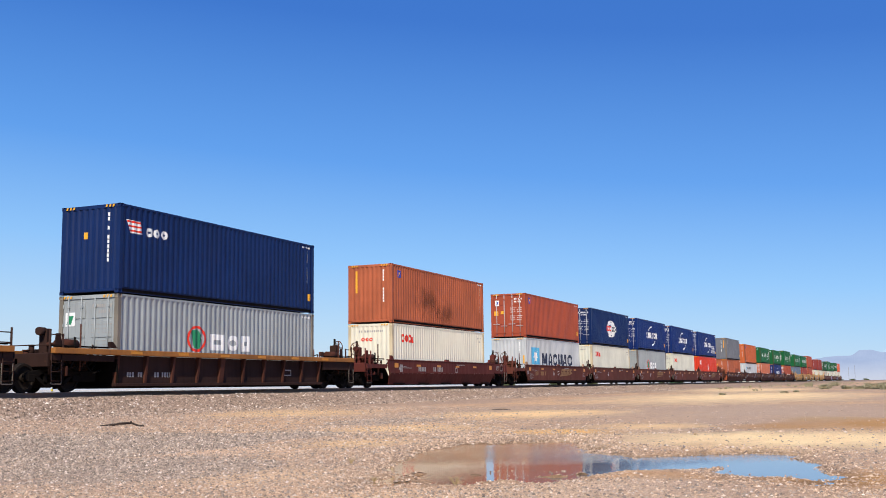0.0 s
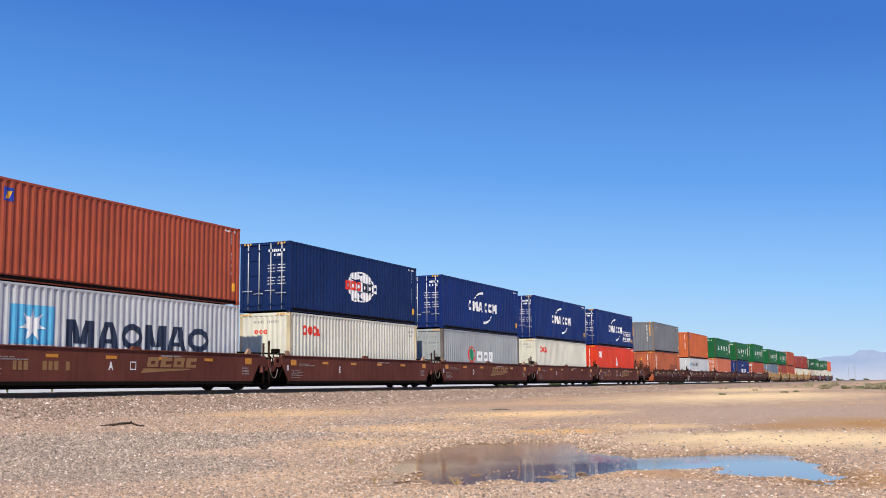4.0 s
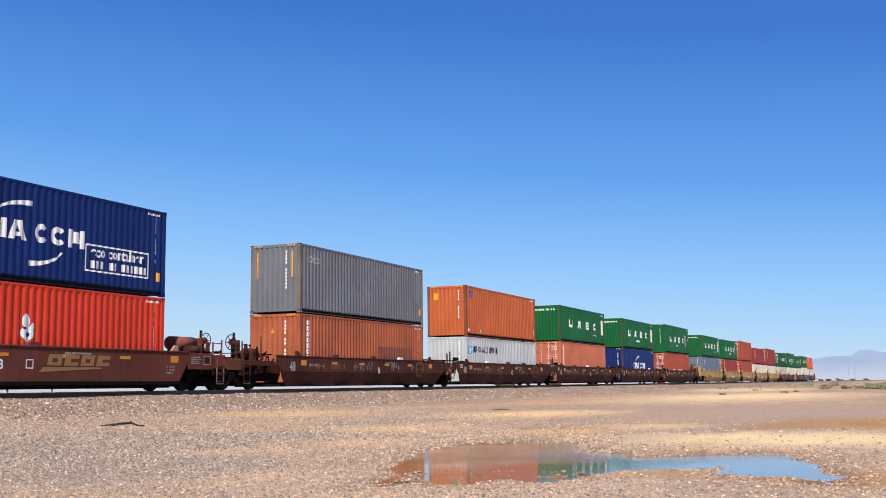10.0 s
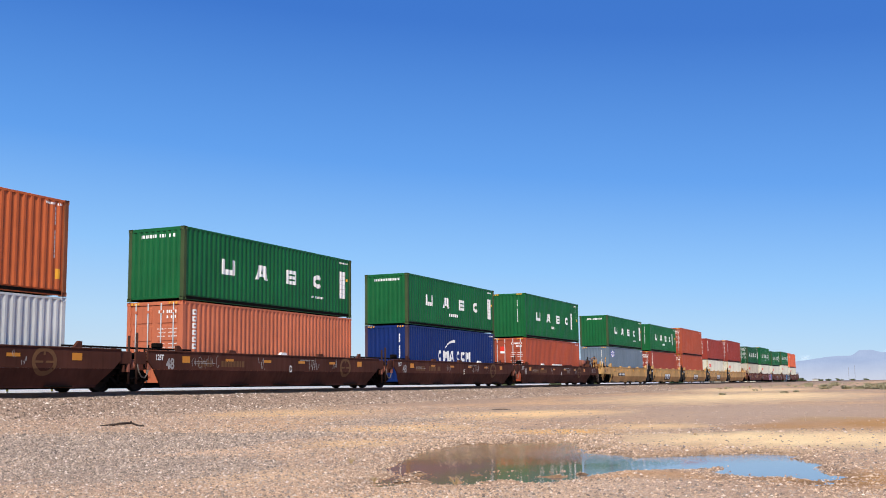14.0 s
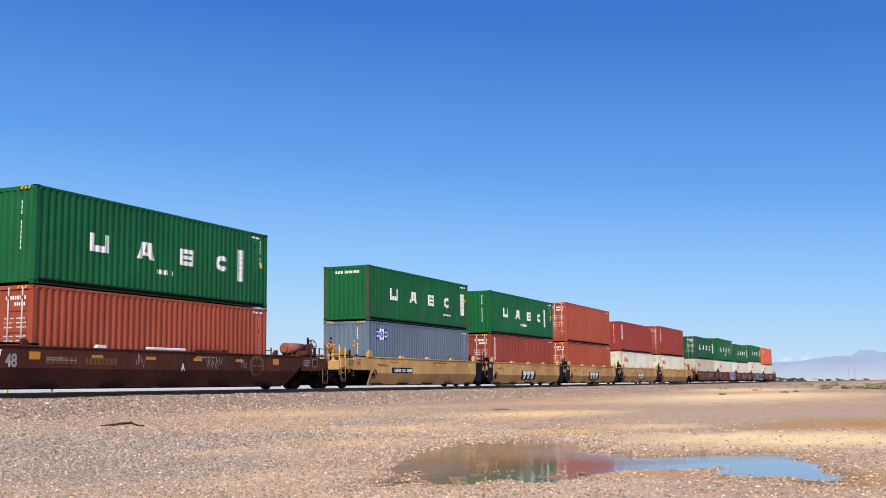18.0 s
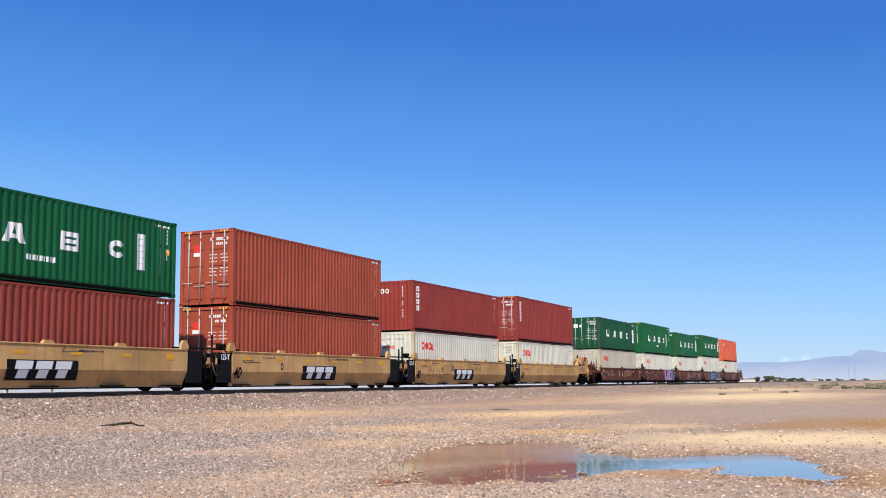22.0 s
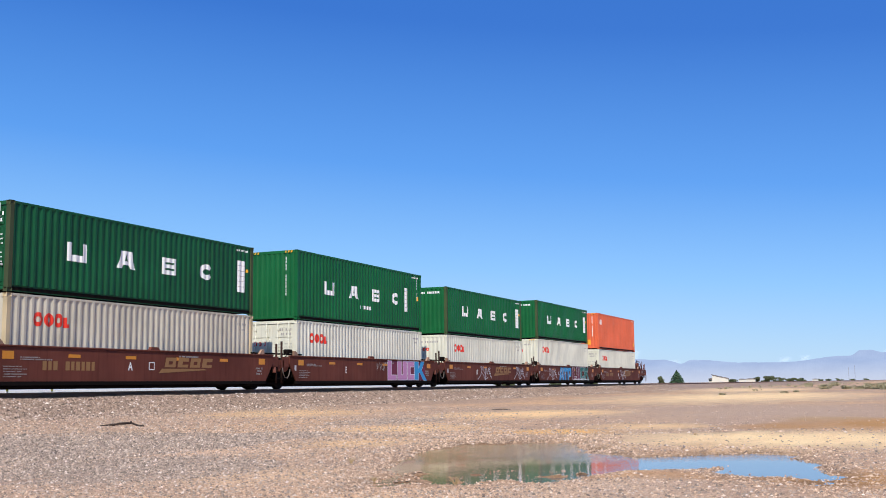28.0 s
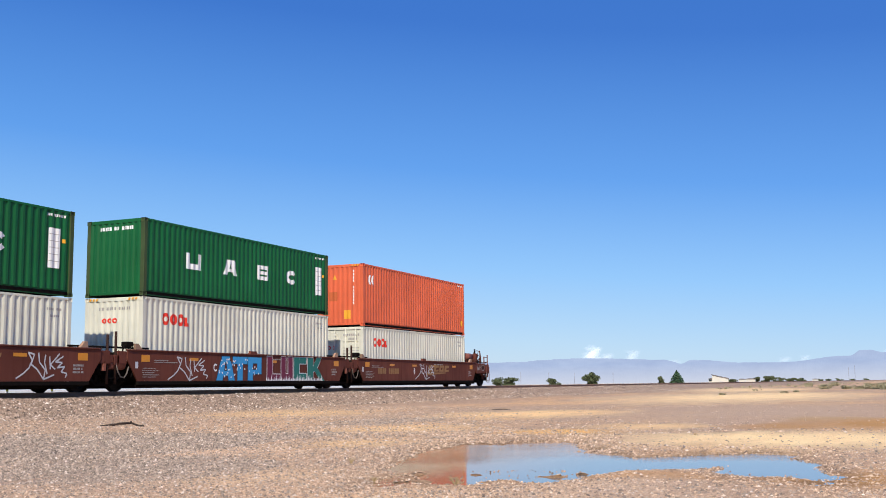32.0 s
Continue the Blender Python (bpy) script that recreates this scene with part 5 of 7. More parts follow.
# corner posts that have rusted or yellowed
POSTS = {(1, 0): "yellowed", (7, 1): "olive", (8, 1): "rusted", (9, 1): "rusted", (12, 1): "rusted", (15, 0): "yellowed", (16, 0): "yellowed", (17, 0): "yellowed", (17, 1): "rusted", (19, 1): "rusted", (20, 1): "rusted", (0, 0): "olive", (4, 0): "rusted", (10, 0): "rusted", (10, 1): "rusted", (3, 0): "yellowed"}
STACKS = []
for n, (u, low, up, car) in enumerate(ROWS):
    c = well_car(car[0], car[1], car[2], CAR_LABEL[car[0]], 100 + n, car[3], car[4])
    on_track(c, u, -SAG)
    pair = []
    z = 0.31 - SAG
    for level, (colour, tall, doors) in enumerate((low, up)):
        word = colour.replace("_", " ") if colour not in ("pale",) else "pale grey"
        b = container(colour, bool(tall), bool(doors), f"{word} corrugated steel container {'stacked on another' if level else 'in a well car'}", n * 2 + level, POSTS.get((n, level)))
        on_track(b, u, z)
        z += b["height"] + 0.032
        pair.append(b)
    STACKS.append((c, *pair))
lead = well_car("ribbed", "end", "end", "weathered brown well car with ribbed sides and orange sill, empty", 90)
on_track(lead, 26.83 - 3.65 * 2 - LONG - 0.2, -SAG)


# ---- marks on the boxes ----
def blocks(c, cells, z0, z1, mat, stroke=0.17, label="painted block mark", face="near"):
    """A row of hollow painted blocks, one part each."""
    for x0, x1 in cells:
        decal("block_mark", round_hoop(x0, x1, z0, z1, stroke), mat, c, face, label)


def mark_wide(c, z, seed, far_plate, note_x):
    """Four white blocks, a white ruled plate and a line of small bars."""
    for k, x in enumerate((2.3, 4.5, 6.75, 8.82)):
        if k == 1:
            shapes = [slab(x, x + 0.26, z, z + 0.57, 0.2), slab(x + 0.62, x + 0.88, z, z + 0.57, -0.2), rect(x + 0.25, x + 0.64, z + 0.12, z + 0.24)]
        elif k == 0:
            shapes = hoop(x, x + 0.84, z, z + 0.57, 0.2)[:3]
        else:
            shapes = round_hoop(x, x + 0.78, z, z + 0.57, 0.18, 35, 325) if k == 3 else hoop(x, x + 0.76, z, z + 0.57, 0.15) + [rect(x + 0.15, x + 0.61, z + 0.22, z + 0.35)]
        decal("block_mark", shapes, WHITE, c, label="white painted block mark")
    px = 11.17 if far_plate else 10.16
    zp = z - 0.28
    decal("ruled_plate", [rect(px, px + 0.44, zp, zp + 1.19)], WHITE, c, label="white ruled plate mark")
    decal("plate_line", [rect(px + 0.03, px + 0.41, zp + 0.2 * i, zp + 0.2 * i + 0.015) for i in range(1, 6)], GREYINK, c, lift=0.01)["kind"] = "stuff"
    if note_x:
        decal("note_mark", ticks(note_x, note_x + (1.1 if note_x < 8 else 0.9), z - 0.43, 0.16 if note_x < 8 else 0.09, seed=seed), WHITE, c, label="white note bars")
    decal("code_mark", ticks(11.1, 11.8, c["height"] - 0.24, 0.075, seed=seed + 3), WHITE, c)
    if far_plate:
        decal("warning_sticker", [rect(11.72, 11.84, z + 0.5, z + 0.62)], YELLOW, c)
    else:
        decal("code_mark", column(11.35, c["height"] - 0.25, 12, 0.1, seed) + column(11.7, c["height"] - 0.25, 8, 0.1, seed + 1), WHITE, c, label="white painted code bars")
        decal("warning_sticker", [rect(11.66, 11.82, z + 0.35, z + 0.55)], YELLOW, c)


def top_codes(c, seed):
    decal("code_mark", ticks(0.55, 1.95, c["height"] - 0.36, 0.12, seed=seed), WHITE, c, "left", "white painted code bars")


def mark_swoosh(c, z=1.19, upper=True, lower=True):
    cells = ((3.75, 4.27), (4.47, 5.19), (5.28, 5.95), (6.25, 6.8), (6.88, 7.49), (7.61, 8.3))
    for k, (x0, x1) in enumerate(cells):
        if k in (1, 5):
            shapes = [rect(x0, x0 + 0.19, z, z + 0.56), rect(x1 - 0.19, x1, z, z + 0.56), slab(x0 + 0.19, x0 + 0.34, z + 0.15, z + 0.5, 0.03), slab(x1 - 0.34, x1 - 0.19, z + 0.15, z + 0.5, -0.03)]
        elif k == 2:
            shapes = [slab(x0, x0 + 0.2, z, z + 0.56, 0.18), slab(x1 - 0.2, x1, z, z + 0.56, -0.18), rect(x0 + 0.2, x1 - 0.2, z + 0.1, z + 0.22)]
        else:
            shapes = round_hoop(x0, x1, z, z + 0.56, 0.16, 40, 320)
        decal("block_mark", shapes, WHITE, c, label="white painted block mark")
    if upper:
        decal("swoosh_mark", arc(6.1, z + 0.55, 1.4, 0.55, 165, 88, 0.05, 0.16), WHITE, c, label="white curved stroke")
    if lower:
        decal("swoosh_mark", arc(6.0, z - 0.05, 1.4, 0.58, 272, 345, 0.16, 0.05), WHITE, c, label="white curved stroke")


def mark_red_blocks(c, end=True, seed=0):
    h = c["height"]
    z0, z1 = h - 0.90, h - 0.49
    blocks(c, ((1.02, 1.42), (1.46, 1.82), (1.86, 2.2)), z0, z1, REDINK, 0.12, "red painted block mark")
    decal("block_mark", [rect(2.24, 2.36, z0, z1 - 0.1), rect(2.36, 2.5, z0, z0 + 0.11)], REDINK, c, label="red painted block mark")
    if end:
        blocks(c, ((0.72, 0.93), (0.96, 1.14), (1.17, 1.35)), h - 0.86, h - 0.68, REDINK, 0.055, "red painted block mark", "left")
        decal("code_mark", ticks(0.6, 1.9, h - 0.42, 0.1, 0.9, seed=seed), GREYINK, c, "left", "grey painted code bars")
    decal("code_mark", ticks(11.2, 11.75, h - 0.4, 0.07, seed=seed + 2) + ticks(11.3, 11.7, h - 0.6, 0.07, seed=seed + 3), GREYINK, c)


def mark_oval(c, z=1.17):
    decal("oval_mark", arc(4.15, z + 0.42, 0.48, 0.42, 0, 360, 0.09, 0.09, 24), REDINK, c, label="red oval ring mark")
    decal("oval_fill", [[(4.0, z + 0.1), (4.3, z + 0.06), (4.42, z + 0.5), (4.2, z + 0.76), (3.86, z + 0.7)]], GREENINK, c, label="green painted shape")
    decal("oval_fill", [[(4.3, z + 0.4), (4.48, z + 0.42), (4.4, z + 0.62)]], WHITE, c)
    for x0, x1 in ((4.92, 5.84), (5.98, 6.72), (6.86, 7.5)):
        decal("block_mark", round_hoop(x0, x1, z + 0.04, z + 0.62, 0.17) if x0 > 5.9 and x0 < 6 else hoop(x0, x1, z + 0.04, z + 0.62, 0.21), WHITE, c, label="white painted block mark")


def star(cx, cz, r, q, n=7):
    return [(cx + (r if k % 2 == 0 else q) * math.sin(math.pi * k / n), cz + (r if k % 2 == 0 else q) * math.cos(math.pi * k / n)) for k in range(2 * n)]


def fan(poly, cx, cz):
    return [[poly[i], poly[(i + 1) % len(poly)], (cx, cz)] for i in range(len(poly))]


def mark_star(c, x, z, w, cells, z0, z1, stroke):
    decal("star_field", [rect(x, x + w, z, z + w * 0.63)], SKYINK, c, label="light blue painted square")
    cx, cz = x + w / 2, z + w * 0.315
    decal("star_mark", fan(star(cx, cz, w * 0.29, w * 0.12), cx, cz), WHITE, c, label="white painted star", lift=0.012)
    for k, (x0, x1) in enumerate(cells):
        m, h = (x0 + x1) / 2, z1 - z0
        if k % 3 == 0:
            shapes = [rect(x0, x0 + stroke, z0, z1), rect(x1 - stroke, x1, z0, z1), slab(m - stroke, m, z0 + 0.15 * h, z1, -stroke * 0.7), slab(m, m + stroke, z0 + 0.15 * h, z1, stroke * 0.7)]
        elif k % 3 == 1:
            shapes = [slab(x0, x0 + stroke, z0, z1, stroke), slab(x1 - stroke, x1, z0, z1, -stroke), rect(x0 + stroke, x1 - stroke, z0 + 0.2 * h, z0 + 0.36 * h)]
        else:
            shapes = round_hoop(x0, x1, z0, z1, stroke * 0.8)
        decal("block_mark", shapes, DARKINK, c, label="dark painted block mark")


def mark_column(c, x, w, z_top, n, size):
    for i in range(n):
        zz = z_top - i * size
        decal("block_mark", hoop(x, x + w, zz - size * 0.78, zz, w * 0.26), WHITE, c, label="white painted block mark")


def sticker(c, x, z, w=0.36, h=0.38, face="near", mats=(ROYAL, YELLOW), flat_on=False):
    decal("sticker", [rect(x, x + w, z, z + h)], mats[0], c, face, "printed square sticker", 0.007 if not flat_on else -0.008, flat_on)
    decal("sticker_print", [slab(x + 0.05, x + w * 0.6, z + 0.06, z + h * 0.75, w * 0.25)], mats[1], c, face, "", 0.011 if not flat_on else -0.004, flat_on)


def yellow_bar(c, x):
    decal("yellow_bar", [rect(x, x + 0.09, 1.5, c["height"] - 0.3)], YELLOW, c, "left", "tall yellow bar")


BOX = {}
for n, (car, low, up) in enumerate(STACKS):
    BOX[n + 1] = (low, up)
    for level, b in enumerate((low, up)):
        doors = ROWS[n][1 + level][2]
        if ROWS[n][1 + level][1]:
            hazard(b)
        if doors:
            door_marks(b, n * 7 + level, WHITE if ROWS[n][1 + level][0] not in ("cream", "ivory", "silver", "pale") else GREYINK)

# each box by its stack
decal("flag_mark", [slab(0.5, 1.15, 1.98, 2.4, -0.16)], WHITE, BOX[1][1], label="white slanted flag mark")
decal("flag_stripe", [slab(0.48 - 0.055 * q, 1.13 - 0.055 * q, 2.03 + 0.145 * q, 2.09 + 0.145 * q, -0.02) for q in range(3)], REDINK, BOX[1][1], label="red flag stripes", lift=0.01)
blocks(BOX[1][1], ((1.3, 1.66), (1.7, 2.02), (2.06, 2.42)), 1.95, 2.25, WHITE, 0.11)
right_ids(BOX[1][1], 1)
end_ids(BOX[1][1], 2)
decal("warning_sticker", [rect(0.95, 1.12, 1.8, 2.02)], YELLOW, BOX[1][1], "left")
mark_oval(BOX[1][0])
sticker(BOX[1][0], 0.28, 1.9, 0.4, 0.45, "left", (WHITE, GREENINK), True)
right_ids(BOX[1][0], 3, False)
sticker(BOX[2][1], 0.66, 2.25, 0.34, 0.36)
yellow_bar(BOX[2][1], 0.42)
end_ids(BOX[2][1], 4)
right_ids(BOX[2][1], 5, False)
mark_red_blocks(BOX[2][0], True, 6)
sticker(BOX[3][1], 0.67, 2.24)
sticker(BOX[3][1], 0.3, 2.1, 0.28, 0.36, "left", (WHITE, ROYAL), True)
decal("warning_sticker", [rect(0.22, 0.52, 1.45, 1.75), rect(0.7, 0.9, 1.55, 1.75)], YELLOW, BOX[3][1], "left", "yellow warning stickers", -0.008, True)
right_ids(BOX[3][1], 7)
mark_star(BOX[3][0], 1.04, 1.18, 1.77, ((3.24, 4.48), (4.64, 5.59), (5.7, 6.74), (6.84, 7.93), (8.03, 9.03), (9.14, 10.35)), 1.12, 1.96, 0.26)
end_ids(BOX[3][0], 8)
decal("warning_sticker", [rect(2.2, 2.3, 1.2, 1.75)], YELLOW, BOX[3][0], "left", "", 0.02, True)
g = BOX[4][1]
decal("globe_ring", arc(6.2, 1.46, 1.25, 0.66, 0, 360, 0.09, 0.07, 36), WHITE, g, label="white oval globe ring")
for cx, cz, rx, rz in ((5.6, 1.92, 0.5, 0.16), (6.6, 1.86, 0.55, 0.2), (5.6, 1.02, 0.42, 0.28), (6.65, 1.06, 0.5, 0.26), (5.2, 1.48, 0.34, 0.3), (7.0, 1.45, 0.4, 0.3), (6.1, 1.46, 0.5, 0.24)):
    decal("globe_patch", [oval(cx, cz, rx, rz, 12)], WHITE, g, label="white globe patch")
for k in range(3):
    decal("block_mark", hoop(4.7 + 0.52 * k, 5.15 + 0.52 * k, 1.26, 1.68, 0.13), REDINK, g, label="red painted block mark", lift=0.012)
for k in range(3):
    decal("block_mark", hoop(6.35 + 0.5 * k, 6.8 + 0.5 * k, 1.24, 1.66, 0.13), WHITE if k == 2 else DARKINK, g, label="painted block mark", lift=0.012)
right_ids(g, 9)
mark_red_blocks(BOX[4][0], True, 10)
for k in (5, 6, 7):
    mark_swoosh(BOX[k][1], 1.19)
    right_ids(BOX[k][1], 10 + k)
    decal("warning_sticker", [[(0.28, 1.55), (0.5, 1.55), (0.39, 1.8)]], YELLOW, BOX[k][1], "left", "yellow warning triangle", -0.008, True)
    decal("round_label", [oval(0.75, 1.3, 0.11, 0.13, 14), rect(0.62, 0.92, 1.62, 1.72), rect(0.3, 0.6, 2.2, 2.32)], WHITE, BOX[k][1], "left", "white round label", -0.008, True)
mark_oval(BOX[5][0])
sticker(BOX[5][0], 0.3, 1.9, 0.4, 0.4, "left", (WHITE, GREENINK), True)
mark_red_blocks(BOX[6][0], False, 17)
eco = BOX[7][1]
decal("eco_frame", hoop(8.36, 11.3, 0.55, 1.4, 0.05), WHITE, eco, label="white painted frame")
eco_words = text_bm("eco container", 0.46, 0.95)
for v in eco_words.verts:
    v.co += Vector((9.83, 0, 1.17))
for d in breaks(8.0, 11.4, SIDE_STEP):
    bmesh.ops.bisect_plane(eco_words, geom=eco_words.verts[:] + eco_words.edges[:] + eco_words.faces[:], plane_co=(d + SIDE_IN, 0, 0), plane_no=(1, 0, 0))
for v in eco_words.verts:
    v.co.y = -HALF + 0.014 + wave(round(v.co.x - SIDE_IN, 4), SIDE_STEP) - 0.006
part("eco_words", eco_words, WHITE, eco, "white painted words eco container")
decal("eco_line", ticks(8.6, 11.1, 0.66, 0.24, seed=5), WHITE, eco, label="white painted word bars")
r = BOX[7][0]
blocks(r, ((0.55, 0.85), (0.9, 1.12)), 1.95, 2.42, WHITE, 0.1, "white painted block mark")
decal("block_mark", [rect(1.17, 1.29, 1.9, 2.45)], WHITE, r)
for x, face in ((6.1, "near"), (0.95, "left")):
    f = 1.0 if face == "near" else 0.8
    decal("white_shape", [oval(x + 0.02, 1.48, 0.26 * f, 0.2, 12), oval(x - 0.04, 1.82, 0.15 * f, 0.22, 12), [(x + 0.05, 1.6), (x + 0.3 * f, 1.62), (x + 0.2 * f, 1.8)], [(x - 0.1 * f, 1.3), (x + 0.1 * f, 1.3), (x + 0.02, 1.1)]], WHITE, r, face, "white painted curved shapes")
    decal("dark_shape", [oval(x + 0.02, 1.44, 0.09 * f, 0.07, 10), oval(x - 0.1, 1.62, 0.06 * f, 0.04, 8)], DARKINK, r, face, "dark painted patches", 0.01)
decal("warning_sticker", [[(0.75, 2.1), (1.05, 2.1), (0.92, 2.42)]], YELLOW, r, "left", "yellow painted flame shape")
end_ids(r, 21, 1.75)
right_ids(r, 22)
b = BOX[8][1]
for x in (0.3, 2.0):
    yellow_bar(b, x)
end_ids(b, 23, 1.72)
decal("faded_mark", hoop(0.7, 1.05, 2.16, 2.42, 0.06) + hoop(1.15, 1.6, 2.14, 2.38, 0.06), GREYINK, b, label="faded pale block mark")
right_ids(b, 24)
b = BOX[8][0]
mark_column(b, 0.62, 0.24, 2.62, 7, 0.24)
end_ids(b, 25, 1.7)
decal("warning_sticker", [[(1.0, 2.1), (1.22, 2.1), (1.11, 2.32)]], YELLOW, b, "left", "yellow warning triangle")
right_ids(b, 26)
b = BOX[9][1]
sticker(b, 0.62, 2.25)
decal("warning_sticker", [rect(0.42, 0.7, 2.1, 2.5)], YELLOW, b, "left", "pale yellow sticker")
end_ids(b, 27)
right_ids(b, 28)
for x in (0.3, 2.1):
    decal("white_label", [rect(x, x + 0.22, 0.3, 0.42)], WHITE, b)
mark_star(BOX[9][0], 0.2, 1.62, 0.72, [(0.97 + 0.4 * k, 1.3 + 0.4 * k) for k in range(6)] + [(3.5 + 0.36 * k, 3.78 + 0.36 * k) for k in range(4)], 1.70, 2.08, 0.085)
end_ids(BOX[9][0], 29)
for k, far, note in ((10, True, 8.72), (11, True, 5.35), (12, False, 5.35), (13, True, 8.72), (14, False, 5.4), (18, True, 0), (19, False, 5.4), (20, True, 0), (21, True, 0)):
    b = BOX[k][1]
    mark_wide(b, 1.19 if b["height"] > 2.7 else 1.09, 40 + k, far, note)
    if k == 18:
        decal("white_label", [rect(0.28, 0.62, 1.75, 2.05)], WHITE, b, "left", "white label", -0.008, True)
        decal("round_label", [oval(0.85, 1.9, 0.1, 0.12, 14)], WHITE, b, "left", "", -0.008, True)
    elif k in (12, 14, 19):
        end_ids(b, 60 + k, 1.85)
    else:
        top_codes(b, 60 + k)
mark_column(BOX[10][0], 0.6, 0.24, 2.62, 6, 0.24)
mark_swoosh(BOX[11][0], 1.15, True, False)
end_ids(BOX[11][0], 31)
right_ids(BOX[11][0], 32, False)
for k, lv in ((12, 0), (15, 0), (15, 1)):
    b = BOX[k][lv]
    decal("red_label", [rect(0.62, 0.92, b["height"] - 0.85, b["height"] - 0.55)], REDINK, b, "left", "red label", -0.008, True)
    decal("white_label", [rect(0.62, 0.92, b["height"] - 1.0, b["height"] - 0.86)], WHITE, b, "left", "", -0.008, True)
    right_ids(b, 70 + k + lv, k == 12)
b = BOX[13][0]
for x0, x1 in ((0.7, 1.16), (1.54, 1.97)):
    decal("blue_field", [rect(x0, x1, 2.05, 2.56)], ROYAL, b, label="royal blue painted square")
decal("white_field", [rect(1.16, 1.54, 2.05, 2.56)], WHITE, b, label="white painted square")
decal("ring_mark", arc(1.35, 2.3, 0.13, 0.16, 0, 360, 0.06, 0.06, 14), ROYAL, b, lift=0.011)
decal("block_mark", hoop(0.78, 1.08, 2.18, 2.44, 0.06), WHITE, b, lift=0.011)
decal("block_mark", hoop(1.62, 1.9, 2.18, 2.44, 0.06), WHITE, b, lift=0.011)
end_ids(b, 33, 1.8)
right_ids(b, 34, True)
mark_column(BOX[14][0], 0.5, 0.24, 2.68, 5, 0.28)
blocks(BOX[14][0], ((0.2, 0.38), (0.42, 0.62), (0.66, 0.86)), 1.75, 2.0, WHITE, 0.05, "white painted block mark", "left")
right_ids(BOX[14][0], 35)
mark_column(BOX[16][1], 0.4, 0.34, 2.3, 4, 0.33)
blocks(BOX[16][1], ((0.3, 0.5), (0.55, 0.78), (0.83, 1.05)), 1.95, 2.2, WHITE, 0.06, "white painted block mark", "left")
end_ids(BOX[16][1], 36, 1.8)
right_ids(BOX[16][1], 37, False)
mark_column(BOX[17][1], 0.45, 0.34, 2.55, 4, 0.33)
right_ids(BOX[17][1], 38, False)
for k in (16, 17, 18, 19, 20, 21, 22):
    mark_red_blocks(BOX[k][0], k not in (17, 19, 22), 80 + k)
    if k in (17, 19, 22):
        blocks(BOX[k][0], ((0.3, 0.5), (0.54, 0.72), (0.76, 0.94)), 1.55, 1.75, REDINK, 0.055, "red painted block mark", "left")
b = BOX[22][1]
blocks(b, ((0.6, 0.85), (0.9, 1.12)), 1.95, 2.42, WHITE, 0.09, "white painted block mark")
decal("warning_sticker", [rect(1.42, 1.75, 0.35, 0.75)], YELLOW, b, "left", "yellow warning sticker")
decal("paint_patch", [rect(0.6, 1.05, 1.2, 1.62)], PAINT["orange"], b, "left", "darker square paint patch")
decal("warning_sticker", [[(0.8, 2.2), (1.02, 2.2), (0.93, 2.42)]], YELLOW, b, "left")
end_ids(b, 39, 1.9)
right_ids(b, 41)
# scuffs of soot on the faded orange box
SOOT, _t, _b = material("soot_smear", 0.9, 0.0, 0.1)
_b.inputs["Base Color"].default_value = (0.06, 0.035, 0.025, 1)
_d = _t.nodes.new("ShaderNodeVectorMath")
_d.operation = "DISTANCE"
_d.inputs[1].default_value = (0.5, 0.01, 0.5)
_t.links.new(coords(_t, (1, 0.02, 1), "Generated"), _d.inputs[0])
_m = _t.nodes.new("ShaderNodeMath")
_m.operation = "MULTIPLY_ADD"
_m.inputs[1].default_value = -1.0
_t.links.new(_d.outputs["Value"], _m.inputs[0])
_t.links.new(noise_of(_t, coords(_t, (2.5, 1, 1.6)), 1.4, 6, 0.65), _m.inputs[2])
_t.links.new(ramp(_t, _m.outputs[0], [(0.02, grey(0)), (0.45, grey(0.42))]), _b.inputs["Alpha"])
for cx, cz, rx, rz in ((4.3, 1.3, 1.7, 0.9), (6.5, 0.75, 1.5, 0.7)):
    decal("soot_smear", [rect(cx - rx, cx + rx, cz - rz, cz + rz)], SOOT, BOX[2][1], label="dark soot smear")

decal("paint_patch", [rect(7.1, 10.9, 0.9, 1.72)], plain("darkened_orange_paint", (0.23, 0.07, 0.04), 0.7, 0.0, 0.3, 2.0), BOX[8][0], label="darker rectangular patch on the box side")


# ---- marks on the cars ----
def slant_block(car, x0, x1, z0, z1, y):
    """A slanting gold emblem: a row of blocks over a wedge."""
    w = (x1 - x0 - 0.3) / 4
    for k in range(4):
        a = x0 + 0.3 + k * w
        lean = 0.08
        flat("emblem_block", [slab(a, a + w * 0.84, z0 + 0.2, z0 + 0.29, 0.02), slab(a + 0.045, a + w * 0.84 + 0.045, z1 - 0.12, z1, 0.03), slab(a + 0.02, a + w * (0.3 + 0.1 * (k % 2)), z0 + 0.29, z1 - 0.12, 0.025), slab(a + w * 0.6, a + w * 0.84, z0 + 0.29, z1 - 0.12 - 0.1 * (k % 2), 0.025)], GOLD, car, y, "gold emblem block")
    flat("emblem_wedge", [[(x0, z0), (x1 - 0.4, z0 + 0.12), (x1 - 0.5, z0 + 0.16), (x0 + 0.16, z0 + 0.15)]], GOLD, car, y, "gold emblem wedge")


